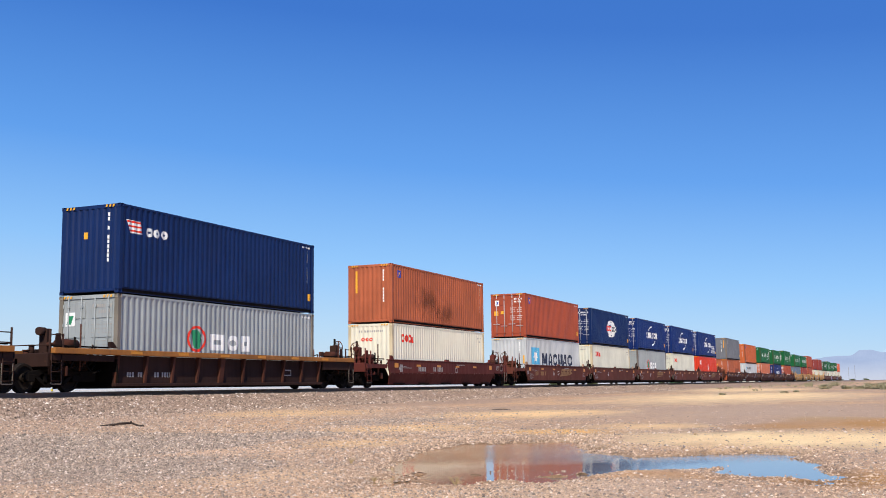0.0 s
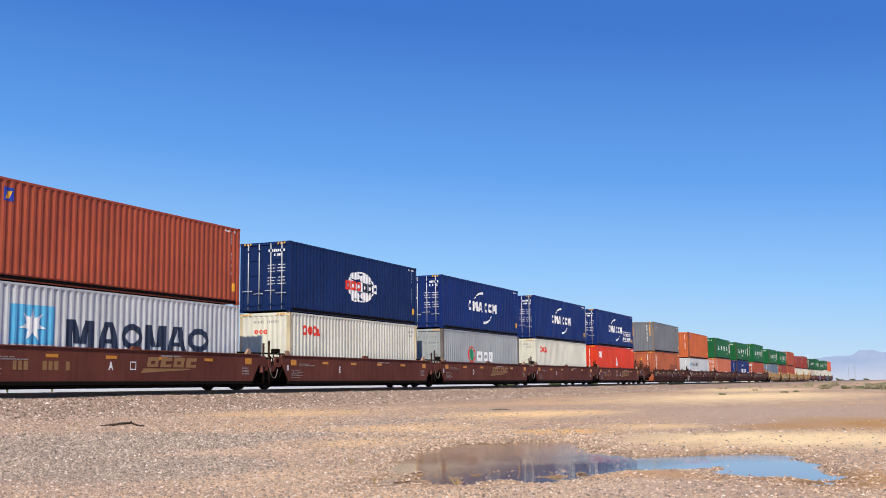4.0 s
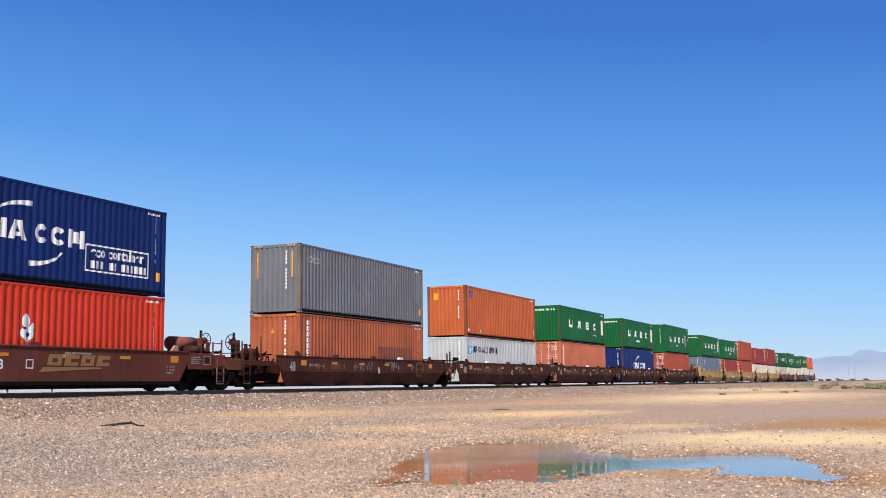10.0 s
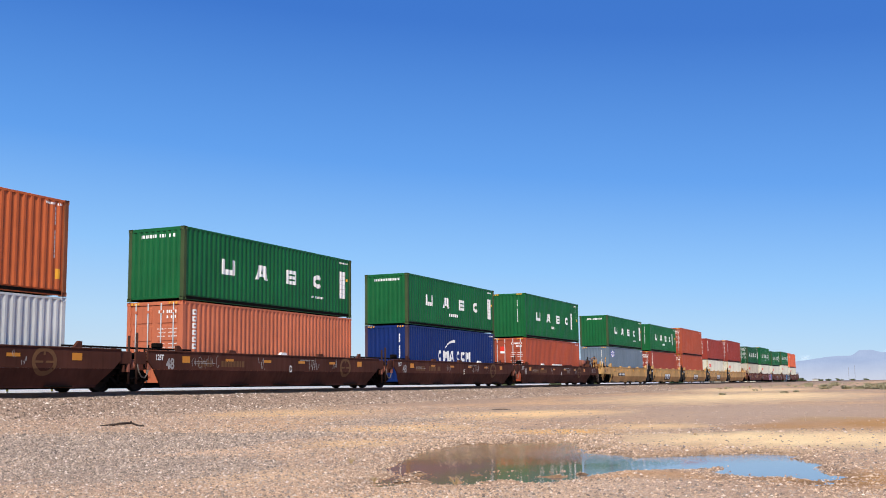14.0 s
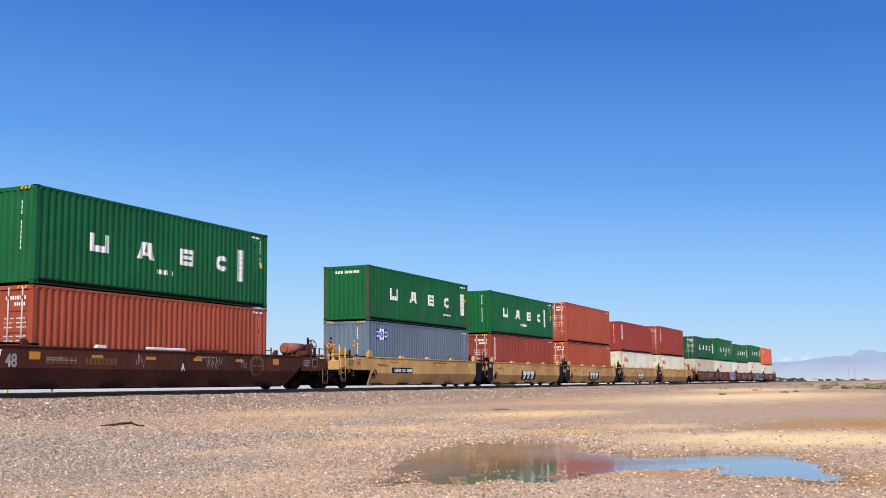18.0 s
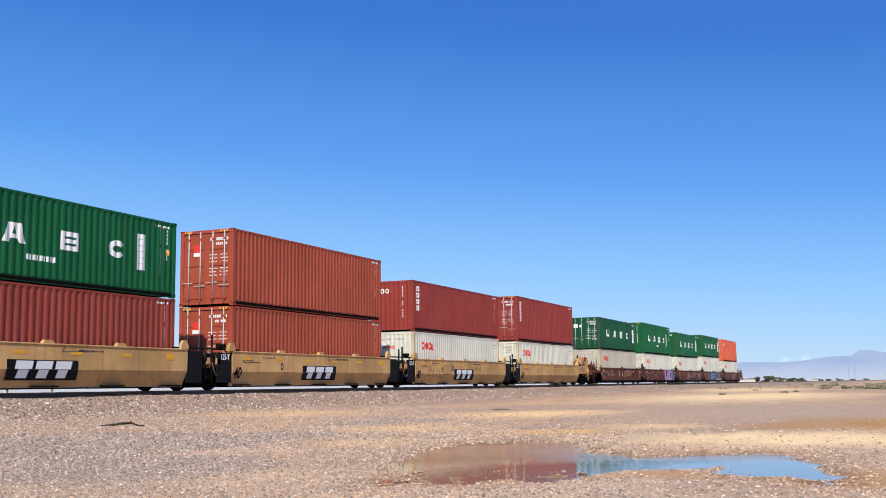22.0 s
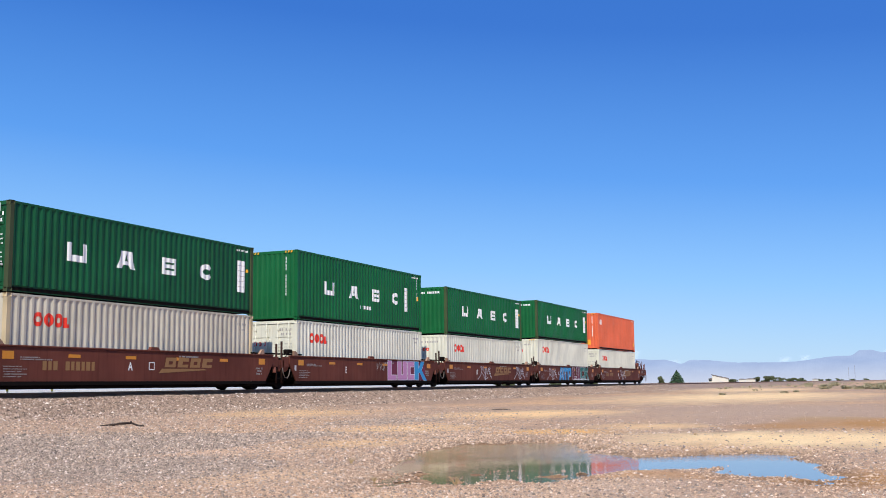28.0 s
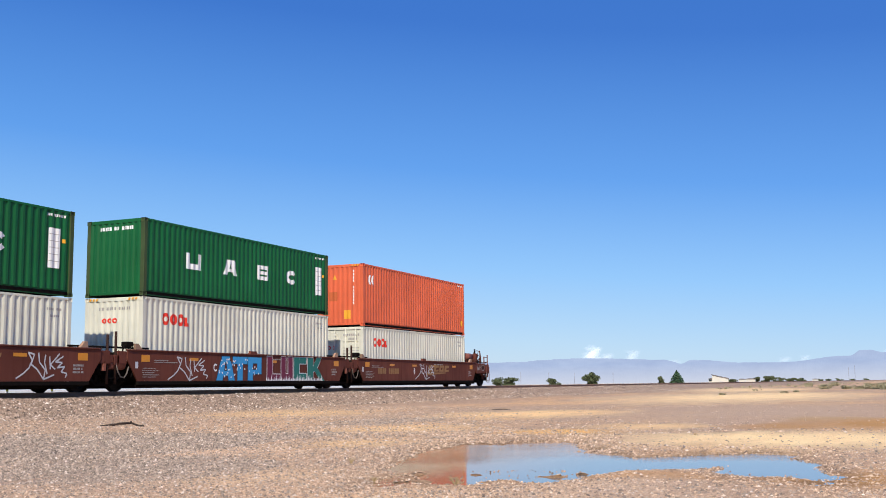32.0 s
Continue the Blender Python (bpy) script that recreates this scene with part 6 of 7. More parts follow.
BROWN_Y, FOLD_Y = -1.497, -1.507
for n, (car, low, up) in enumerate(STACKS):
    kind, k = ROWS[n][3][0], n + 1
    if kind == "brown" and k > 2:
        if k in (3, 5, 7, 18, 20, 22):
            slant_block(car, 6.3, 9.3, 0.68, 1.2, BROWN_Y)
        if k in (3, 7, 18, 22):
            flat("inspection_box", hoop(5.8, 6.08, 0.78, 1.04, 0.03), WHITE, car, BROWN_Y, "white stencilled box")
            flat("number_mark", ticks(0.95, 1.75, 0.74, 0.26, seed=k) + ticks(2.05, 3.15, 0.74, 0.26, seed=k + 2), GOLD, car, BROWN_Y, "gold number bars")
    elif kind == "maroon":
        flat("number_mark", ticks(2.2, 3.3, 0.88, 0.22, seed=k) + ticks(4.2, 5.4, 0.88, 0.22, seed=k + 2), GREYINK, car, FOLD_Y, "pale number bars")
        flat("inspection_box", hoop(7.1, 7.4, 0.84, 1.1, 0.035), GREYINK, car, FOLD_Y)
    elif kind == "long":
        flat("number_mark", ticks(0.3, 1.5, 0.92, 0.22, seed=k) + ticks(1.9, 3.2, 0.92, 0.22, seed=k + 2), FADED_GOLD, car, FOLD_Y, "faded gold number bars")
        ring_mark = flat("round_emblem", arc(11.1, 0.99, 0.42, 0.35, 0, 360, 0.13, 0.13, 24) + [rect(11.06, 11.14, 0.7, 1.28), rect(10.74, 11.05, 0.95, 1.01), rect(11.15, 11.46, 0.95, 1.01)], FADED_GOLD, car, FOLD_Y, "faded gold round emblem")
        for v in ring_mark.data.vertices:
            v.co.y += max(0.0, 0.8 - v.co.z) * 0.19 / 0.5
        chalk = random.Random(k)
        flat("chalk_scrawl", [slab(cx, cx + 0.022, cz, cz + chalk.uniform(0.08, 0.3), chalk.uniform(-0.08, 0.08)) for c0, w0, cnt in ((4.2, 0.5, 8), (7.9, 0.9, 20), (9.9, 0.5, 6)) for cx, cz in [(c0 + chalk.uniform(0, w0), chalk.uniform(0.84, 1.1)) for _ in range(cnt)]], GREYINK, car, FOLD_Y, "pale chalk scrawl")
    elif kind == "yellow":
        if k == 13:
            flat("number_field", [rect(1.8, 4.1, 0.78, 1.04)], BLACK, car, FOLD_Y, "black number field")
            flat("number_mark", ticks(1.95, 2.75, 0.83, 0.15, seed=2) + ticks(2.95, 4.0, 0.83, 0.15, seed=3), WHITE, car, FOLD_Y - 0.004, "white number bars")
        elif k < 17:
            x0 = 4.55
            flat("emblem_field", [rect(x0, x0 + 2.75, 0.765, 1.03)], BLACK, car, FOLD_Y, "black emblem field")
            low_field = bmesh.new()
            low_field.faces.new([low_field.verts.new((x, y, z)) for x, y, z in ((x0, -1.513, 0.755), (x0, -1.428, 0.45), (x0 + 2.75, -1.428, 0.45), (x0 + 2.75, -1.513, 0.755))])
            part("emblem_field", low_field, BLACK, car)
            for q in range(3):
                a = x0 + 0.28 + 0.76 * q
                flat("emblem_block", [slab(a, a + 0.64, 0.768, 1.0, 0.06)], WHITE, car, FOLD_Y - 0.005, "white emblem block")
                lb = bmesh.new()
                cells = [(a + 0.1, a + 0.5)]
                for c0, c1 in cells:
                    lb.faces.new([lb.verts.new((x, y, z)) for x, y, z in ((c0 + 0.03, -1.518, 0.752), (c0 - 0.03, -1.45, 0.51), (c1 - 0.03, -1.45, 0.51), (c1 + 0.03, -1.518, 0.752))])
                part("emblem_block", lb, WHITE, car)
        for q in range(2):
            xs = 1.6 + 5.0 * q
            flat("route_line", [slab(xs, xs + 0.03, 1.3, 1.42, 0.14), rect(xs, xs + 0.9, 1.285, 1.3), slab(xs + 0.9, xs + 0.93, 1.29, 1.42, -0.14)], DARKINK, car, FOLD_Y, "thin dark painted line")
    if kind == "brown" and k > 2:
        flat("load_limit", ticks(12.0, 12.4, 0.66, 0.06, seed=k) + ticks(12.0, 12.4, 0.76, 0.06, seed=k + 1) + ticks(12.0, 12.4, 0.86, 0.06, seed=k + 2), GREYINK, car, BROWN_Y)


# spray-paint pieces: outlined colour fields and loose strokes, as plain shapes
def stroke_tag(car, x0, x1, z0, z1, mat, y, seed, w=0.05):
    """A wild tag: crossing straight and bowed strokes with pointed ends."""
    rng = random.Random(seed)
    n = 9
    for i in range(n):
        a = x0 + (x1 - x0) * (i + rng.uniform(-0.3, 0.3)) / n
        b = a + (x1 - x0) / n * rng.uniform(-0.6, 1.6)
        za, zb = z0 + rng.uniform(0, 0.25) * (z1 - z0), z1 - rng.uniform(0, 0.3) * (z1 - z0)
        if i % 3 == 2:
            flat("spray_stroke", arc((a + b) / 2, (za + zb) / 2, abs(b - a) / 2 + 0.04, (zb - za) / 2, rng.uniform(0, 90), rng.uniform(200, 330), w * 0.7, w, 8), mat, car, y, "loose spray-paint stroke")
        else:
            m = (a + b) / 2 + rng.uniform(-0.1, 0.1)
            zm = (za + zb) / 2
            flat("spray_stroke", [[(a, za), (a + w, za + 0.01), (m + w * 0.6, zm), (m - w * 0.6, zm)], [(m - w * 0.6, zm), (m + w * 0.6, zm), (b + w * 0.5, zb)]], mat, car, y, "loose spray-paint stroke")


CARS = {n + 1: s[0] for n, s in enumerate(STACKS)}
def fat_letter(car, shape, x0, x1, z0, z1, fill, y, rim=WHITE):
    """One block letter of a spray piece, with a thin pale rim."""
    strokes = {"L": ((0, 0.42, 0, 1), (0.42, 1, 0, 0.24)), "U": ((0, 0.4, 0, 1), (0.6, 1, 0, 1), (0.4, 0.6, 0, 0.26)), "C": ((0, 0.44, 0, 1), (0.44, 1, 0.72, 1), (0.44, 1, 0, 0.28)), "K": ((0, 0.34, 0, 1),), "T": ((0, 1, 0.7, 1), (0.32, 0.68, 0, 0.7)), "P": ((0, 0.36, 0, 1), (0.36, 1, 0.74, 1), (0.68, 1, 0.42, 0.74), (0.36, 1, 0.28, 0.46)), "A": ((0.3, 0.7, 0.2, 0.4), (0.28, 0.72, 0.76, 1))}[shape]
    w, h = x1 - x0, z1 - z0
    cells = [[(x0 + a * w, z0 + c * h), (x0 + b * w, z0 + c * h), (x0 + b * w, z0 + d * h), (x0 + a * w, z0 + d * h)] for a, b, c, d in strokes]
    if shape == "A":
        cells += [[(x0 + a * w, z0 + c * h) for a, c in q] for q in (((0, 0), (0.34, 0), (0.48, 0.8), (0.22, 0.8)), ((0.66, 0), (1, 0), (0.78, 0.8), (0.52, 0.8)))]
    if shape == "K":
        cells += [[(x0 + a * w, z0 + c * h) for a, c in ((0.34, 0.34), (0.58, 0.5), (0.86, 1.0), (0.56, 1.0), (0.34, 0.6))], [(x0 + a * w, z0 + c * h) for a, c in ((0.44, 0.42), (0.72, 0.0), (1.08, -0.06), (0.62, 0.55))]]
    rims = []
    for cell in cells:
        mx, mz = sum(p[0] for p in cell) / len(cell), sum(p[1] for p in cell) / len(cell)
        rims.append([(px + math.copysign(0.03, px - mx), pz + math.copysign(0.025, pz - mz)) for px, pz in cell])
    flat("spray_outline", rims, rim, car, y + 0.003, "thin pale spray outline")
    flat("spray_letter", cells, fill, car, y, "fat spray-painted letter")


for shape, xa, xb, fill in (("L", 7.72, 8.62, PINK), ("U", 8.78, 9.78, PINK), ("C", 9.88, 10.6, PINK), ("K", 10.68, 12.05, CYAN)):
    fat_letter(CARS[19], shape, xa, xb, 0.46, 1.35, fill, BROWN_Y - 0.008)
flat("spray_shadow", [[(7.66, 0.46), (11.9, 0.44), (12.0, 1.0), (11.6, 1.36), (9.4, 1.32), (7.7, 1.36)]], WINE, CARS[19], BROWN_Y - 0.001, "dark wine spray ground")


def line_tag(car, x0, x1, z0, z1, mat, y, w):
    """A tag of swept thin lines: a long foot, two tall strokes, a fork and a zigzag."""
    runs = (((0.0, 0.05), (0.14, 0.22), (0.24, 0.4), (0.3, 0.66), (0.22, 0.92), (0.34, 0.86)), ((0.34, 0.86), (0.28, 0.52), (0.4, 0.36), (0.53, 0.02), (0.74, 0.18)), ((0.42, 0.92), (0.44, 0.6), (0.56, 0.34), (0.53, 0.02)),
            ((0.56, 0.86), (0.54, 0.6), (0.6, 0.2)), ((0.64, 0.8), (0.66, 0.36)), ((0.84, 0.9), (0.66, 0.52), (0.76, 0.36)), ((0.92, 0.82), (0.76, 0.62), (0.9, 0.6), (0.8, 0.42), (0.95, 0.46), (0.88, 0.28), (1.0, 0.22), (0.97, 0.08)))
    polys = []
    for line in runs:
        pts = [(x0 + (x1 - x0) * a, z0 + (z1 - z0) * b) for a, b in line]
        for (ax, az), (bx, bz) in zip(pts, pts[1:]):
            n = math.hypot(bx - ax, bz - az)
            ox, oz = -(bz - az) / n * w / 2, (bx - ax) / n * w / 2
            polys.append([(ax - ox, az - oz), (bx - ox, bz - oz), (bx + ox, bz + oz), (ax + ox, az + oz)])
    flat("spray_line", polys, mat, car, y, "thin white spray-paint tag")


stroke_tag(CARS[19], 6.6, 7.5, 0.85, 1.3, GREYINK, BROWN_Y, 3, 0.03)
line_tag(CARS[20], 3.7, 5.9, 0.44, 1.28, CHALK, BROWN_Y - 0.004, 0.045)
line_tag(CARS[20], 9.8, 11.75, 0.46, 1.3, CHALK, BROWN_Y - 0.003, 0.045)
line_tag(CARS[21], 1.0, 3.2, 0.42, 1.3, CHALK, BROWN_Y - 0.003, 0.045)
for shape, xa, xb in (("A", 3.72, 4.85), ("T", 4.72, 5.66), ("P", 5.7, 6.6)):
    fat_letter(CARS[21], shape, xa, xb, 0.44, 1.3, CYAN, BROWN_Y - 0.006, DARKINK)
dots = random.Random(8)
flat("spray_dot", [oval(dots.uniform(3.85, 6.4), dots.uniform(0.55, 1.22), 0.035, 0.035, 6) for _ in range(44)], WHITE, CARS[21], BROWN_Y - 0.008, "pale blue spray dots")
for shape, xa, xb, fill in (("L", 7.0, 7.9, WINE), ("U", 8.0, 8.85, WINE), ("C", 8.95, 9.9, TEAL), ("K", 10.0, 11.3, TEAL)):
    fat_letter(CARS[21], shape, xa, xb, 0.46, 1.36, fill, BROWN_Y - 0.006)
drip = random.Random(9)
flat("spray_drip", [[(6.9 + i * 0.12, 0.43), (7.0 + i * 0.12, 0.43), (6.95 + i * 0.12, drip.uniform(0.5, 0.7))] for i in range(36)], WHITE, CARS[21], BROWN_Y - 0.01, "pale spray drips")
line_tag(CARS[22], 5.0, 7.4, 0.45, 1.3, CHALK, BROWN_Y - 0.003, 0.045)
loops = random.Random(4)
rings = [s for q in range(9) for s in arc(1.3 + 0.34 * q + loops.uniform(-0.1, 0.1), loops.uniform(0.78, 1.12), loops.uniform(0.14, 0.3), loops.uniform(0.14, 0.28), loops.uniform(0, 120), loops.uniform(260, 400), 0.02, 0.025, 12)]
scrawl = flat("spray_loop", rings, DARKINK, CARS[16], FOLD_Y, "thin dark looping spray scrawl")
for v in scrawl.data.vertices:
    v.co.y += max(0.0, 0.76 - v.co.z) * 0.19 / 0.457
stroke_tag(CARS[16], 4.0, 4.6, 0.85, 1.3, DARKINK, FOLD_Y - 0.003, 10, 0.03)
stroke_tag(CARS[16], 7.6, 8.6, 0.95, 1.2, DARKINK, FOLD_Y, 11, 0.03)
stroke_tag(CARS[10], 0.2, 1.8, 0.85, 1.32, GREYINK, FOLD_Y, 12, 0.02)
stroke_tag(CARS[8], 4.8, 6.0, 0.85, 1.3, GREYINK, FOLD_Y, 13, 0.025)

part("cover_strip", made_box(4.75, 6.75, -1.52, -1.40, 1.432, 1.52, bevel=0.02), WHITE, CARS[12], "white cover strip")
part("cover_strip", made_box(7.3, 8.7, -1.52, -1.40, 1.432, 1.51, bevel=0.02), CAR_MAROON, CARS[12])


# ---- far things ----
FOLIAGE = plain("dusty_green_leaves", (0.10, 0.12, 0.055), 0.8, 0.0, 0.5, 1.5)
CONIFER = plain("dark_green_needles", (0.055, 0.11, 0.055), 0.8, 0.0, 0.4, 1.5)
SCRUB = plain("pale_scrub_leaves", (0.33, 0.295, 0.18), 0.9, 0.0, 0.4, 3.0)
BARK = plain("grey_brown_bark", (0.11, 0.08, 0.055), 0.9)


def at_pixel_bearing(x, dist):
    """A place on the plain at a bearing given as an offset across the view, at a distance along the axis."""
    off = math.atan((x - 784) / 1884.26)
    a = YAW + off
    r = dist / math.cos(off)
    return r * math.sin(a), r * math.cos(a)


def leafy(bm, centre, spread, count, size, rng):
    for _ in range(count):
        while True:
            v = Vector((rng.uniform(-1, 1), rng.uniform(-1, 1), rng.uniform(-1, 1)))
            if 0.15 < v.length < 1:
                break
        p = Vector(centre) + Vector((v.x * spread[0], v.y * spread[1], v.z * spread[2]))
        n = Vector((rng.uniform(-1, 1), rng.uniform(-1, 1), rng.uniform(-0.2, 1))).normalized()
        a = n.orthogonal().normalized() * size * rng.uniform(0.6, 1.3)
        b = n.cross(a)
        bm.faces.new([bm.verts.new(p + q) for q in (a, b * 0.6, -a, -b * 0.6)])
    return bm


def tree(x, dist, height, width, mat, label, seed, cone=False):
    rng = random.Random(seed)
    px, py = at_pixel_bearing(x, dist)
    t = tagged(new("tree"), label, "tree", "trees on the plain")
    t.location = (px, py, ground_z(px, py) - 0.05)
    trunk = bmesh.new()
    rings = 5
    for i in range(rings):
        rod(trunk, (0.05 * i, 0, height * 0.16 * i), (0.05 * (i + 1), 0, height * 0.16 * (i + 1) + 0.05), height * 0.03 * (1 - 0.17 * i), 7)
    for i in range(5):
        a = rng.uniform(0, 6.28)
        z = height * rng.uniform(0.25, 0.55)
        rod(trunk, (0.1, 0, z), (width * 0.35 * math.cos(a), width * 0.35 * math.sin(a), z + height * 0.22), height * 0.011, 5)
    part("trunk", trunk, BARK, t)
    crown = bmesh.new()
    if cone:
        for i in range(9):
            f = i / 8
            leafy(crown, (rng.uniform(-0.1, 0.1), 0, height * (0.15 + 0.8 * f)), (width * 0.52 * (1.08 - f ** 1.6), width * 0.52 * (1.08 - f ** 1.6), height * 0.11), int(190 * (1.1 - f)) + 30, height * 0.06, rng)
    else:
        for i in range(15):
            a, q = rng.uniform(0, 6.28), rng.uniform(0.0, 0.42) * width
            leafy(crown, (q * math.cos(a), q * math.sin(a), height * rng.uniform(0.12, 0.78)), (width * 0.2, width * 0.2, height * 0.2), 120, height * 0.075, rng)
    part("crown", crown, mat, t)
    return t


for k, (x, d, h, w, m, lab, cone) in enumerate((
    (895, 330, 3.1, 7.5, FOLIAGE, "broad dusty green tree on the plain", False), (878, 330, 2.6, 4.0, FOLIAGE, "low dusty green tree on the plain", False),
    (976, 340, 2.8, 4.6, FOLIAGE, "round dusty green tree on the plain", False), (1040, 340, 4.6, 5.4, FOLIAGE, "tall dusty green tree on the plain", False),
    (1163, 360, 2.9, 2.9, FOLIAGE, "small dusty green tree on the plain", False), (1192, 360, 4.6, 4.6, CONIFER, "dark green conifer on the plain", True),
    (1352, 520, 3.6, 7.0, FOLIAGE, "broad grey-green tree by the far houses", False), (1334, 560, 3.2, 4.0, FOLIAGE, "small grey-green tree by the far houses", False), (1372, 600, 3.0, 6.0, FOLIAGE, "low grey-green tree by the far houses", False),
    (1392, 620, 2.8, 7.0, FOLIAGE, "low grey-green tree by the far houses", False), (1410, 620, 2.6, 6.0, FOLIAGE, "low grey-green tree by the far houses", False), (1288, 480, 2.4, 5.0, FOLIAGE, "low grey-green tree by the far houses", False),
    (1478, 700, 2.2, 6.0, FOLIAGE, "small hazy tree on the plain", False), (1446, 720, 1.9, 5.0, FOLIAGE, "small hazy tree on the plain", False), (1458, 760, 2.1, 4.0, FOLIAGE, "small hazy tree on the plain", False), (1501, 720, 1.8, 5.0, FOLIAGE, "small hazy tree on the plain", False), (1524, 700, 2.0, 6.0, FOLIAGE, "small hazy tree on the plain", False), (1280, 430, 1.5, 3.0, FOLIAGE, "low bush by a pale house", False))):
    tree(x, d, h, w, m, lab, 300 + k, cone)

STUCCO = plain("pale_stucco", (0.62, 0.60, 0.52), 0.85)
ROOF = plain("grey_shingles", (0.16, 0.15, 0.15), 0.85)
PANE = plain("dark_window_pane", (0.03, 0.04, 0.05), 0.2)


def house(x, dist, wide, high, deep, roof_rise, label, shed=False):
    px, py = at_pixel_bearing(x, dist)
    h = tagged(new("house"), label, "house", "houses on the plain")
    h.location = (px, py, ground_z(px, py) - 0.02)
    h.rotation_euler = (0, 0, -(YAW + math.atan((x - 784) / 1884.26)))
    part("wall", made_box(-wide / 2, wide / 2, -deep / 2, deep / 2, 0, high), STUCCO, h)
    o = 0.3
    if shed:
        prof = [(-wide / 2 - o, high + roof_rise), (wide / 2 + o, high + 0.01), (wide / 2 + o, high + 0.2), (-wide / 2 - o, high + roof_rise + 0.2)]
        part("gable", prism(bmesh.new(), [(-wide / 2, high), (wide / 2, high), (-wide / 2, high + roof_rise - 0.02)], -deep / 2, deep / 2), STUCCO, h)
    else:
        prof = [(-wide / 2 - o, high + 0.01), (wide / 2 + o, high + 0.01), (wide / 4, high + roof_rise), (-wide / 4, high + roof_rise)]
    part("roof", prism(bmesh.new(), prof, -deep / 2 - o, deep / 2 + o), ROOF, h)
    for k in range(0 if shed or dist > 500 else 3):
        wx = -wide / 3 + k * wide / 3
        w = part("window", made_box(wx - 0.55, wx + 0.55, -deep / 2 - 0.04, -deep / 2 + 0.02, 0.9, 1.9), STUCCO, h)
        part("pane", made_box(wx - 0.45, wx + 0.45, -deep / 2 - 0.06, -deep / 2 - 0.045, 1.0, 1.8), PANE, w)
    return h


house(1268, 420, 6.2, 1.9, 6, 1.6, "pale stucco house with a slanting grey roof", True)
house(1321, 520, 4.6, 1.9, 5, 0.3, "low white house far on the plain")
house(1306, 600, 3.4, 1.9, 4, 0.4, "low pale house far on the plain")
house(1254, 450, 3.0, 2.0, 4, 0.3, "small white outbuilding by a house")
house(1436, 800, 5.0, 1.8, 5, 0.4, "long low hazy building on the plain")

POLE = plain("weathered_pole_wood", (0.24, 0.21, 0.2), 0.9)
for x, d, h in ((918, 420, 5.6), (967, 420, 5.2), (1012, 450, 5.4), (1080, 450, 5.4), (1494, 520, 7.0), (1505, 520, 7.4)):
    px, py = at_pixel_bearing(x, d)
    pl = tagged(new("utility_pole"), "thin weathered utility pole on the plain", "pole", "utility poles")
    pl.location = (px, py, ground_z(px, py) - 0.1)
    part("shaft", rod(bmesh.new(), (0, 0, 0), (0, 0, h), 0.055, 7), POLE, pl)
    part("crossarm", made_box(-0.4, 0.4, -0.04, 0.04, h - 0.5, h - 0.43), POLE, pl)

STAKE_YELLOW = plain("yellow_marker_paint", (0.75, 0.62, 0.05), 0.6)
for x, y in ((25.94, 26.6), (27.89, 26.6)):
    st = tagged(new("survey_stake"), "small yellow-capped survey stake beyond the rails", "stake", "survey stakes")
    st.location = (x, y, ground_z(x, y) - 0.06)
    part("shaft", made_box(-0.012, 0.012, -0.012, 0.012, 0, 0.37), POLE, st)
    part("cap", made_box(-0.028, 0.028, -0.028, 0.028, 0.372, 0.455, bevel=0.006), STAKE_YELLOW, st, "yellow painted cap")

# scrub and weeds
scrub_spots = ((1450, 104, 1.2, 0.55), (1488, 102, 1.1, 0.45), (1512, 98, 1.0, 0.35), (1528, 101, 1.2, 0.45), (1545, 95, 1.0, 0.4), (1560, 90, 1.0, 0.4), (1270, 70, 0.3, 0.1), (1380, 74, 0.5, 0.1), (1400, 80, 0.4, 0.12), (1562, 130, 2.0, 0.6), (1548, 150, 1.8, 0.5), (1530, 160, 1.6, 0.4), (1470, 150, 2.2, 0.7), (1420, 170, 2.0, 0.6))
for k, (x, d, w, h) in enumerate(scrub_spots):
    rng = random.Random(500 + k)
    px, py = at_pixel_bearing(x, d)
    bm = bmesh.new()
    for i in range(6):
        leafy(bm, (rng.uniform(-0.3, 0.3) * w, rng.uniform(-0.3, 0.3) * w, h * rng.uniform(0.2, 0.6)), (w * 0.3, w * 0.3, h * 0.4), 60, 0.09, rng)
    for v in bm.verts:
        v.co.z = max(v.co.z, 0.0)
    s = tagged(new("desert_shrub", mesh_of("desert_shrub", bm, SCRUB)), "low grey-green desert shrub on sandy soil", "shrub", "desert shrubs")
    s.location = (px, py, ground_z(px, py) - 0.02)

far_scrub = bmesh.new()
rng = random.Random(77)
for i in range(110):
    x, d = rng.uniform(1260, 1640), 85 * 6 ** rng.random()
    px, py = at_pixel_bearing(x, d)
    if abs(py - TRACK_Y) < 5 or (py < TRACK_Y and d < 88):
        continue
    w, h = rng.uniform(0.25, 0.8), rng.uniform(0.12, 0.4)
    leafy(far_scrub, (px, py, ground_z(px, py) + h * 0.45), (w, w, h * 0.5), 14, 0.12, rng)
tagged(new("scrub", mesh_of("scrub", far_scrub, SCRUB)), "sparse pale scrub dotted over the far plain", "scrub", kind="stuff")

STRAW = plain("dry_straw", (0.42, 0.31, 0.16), 0.9)


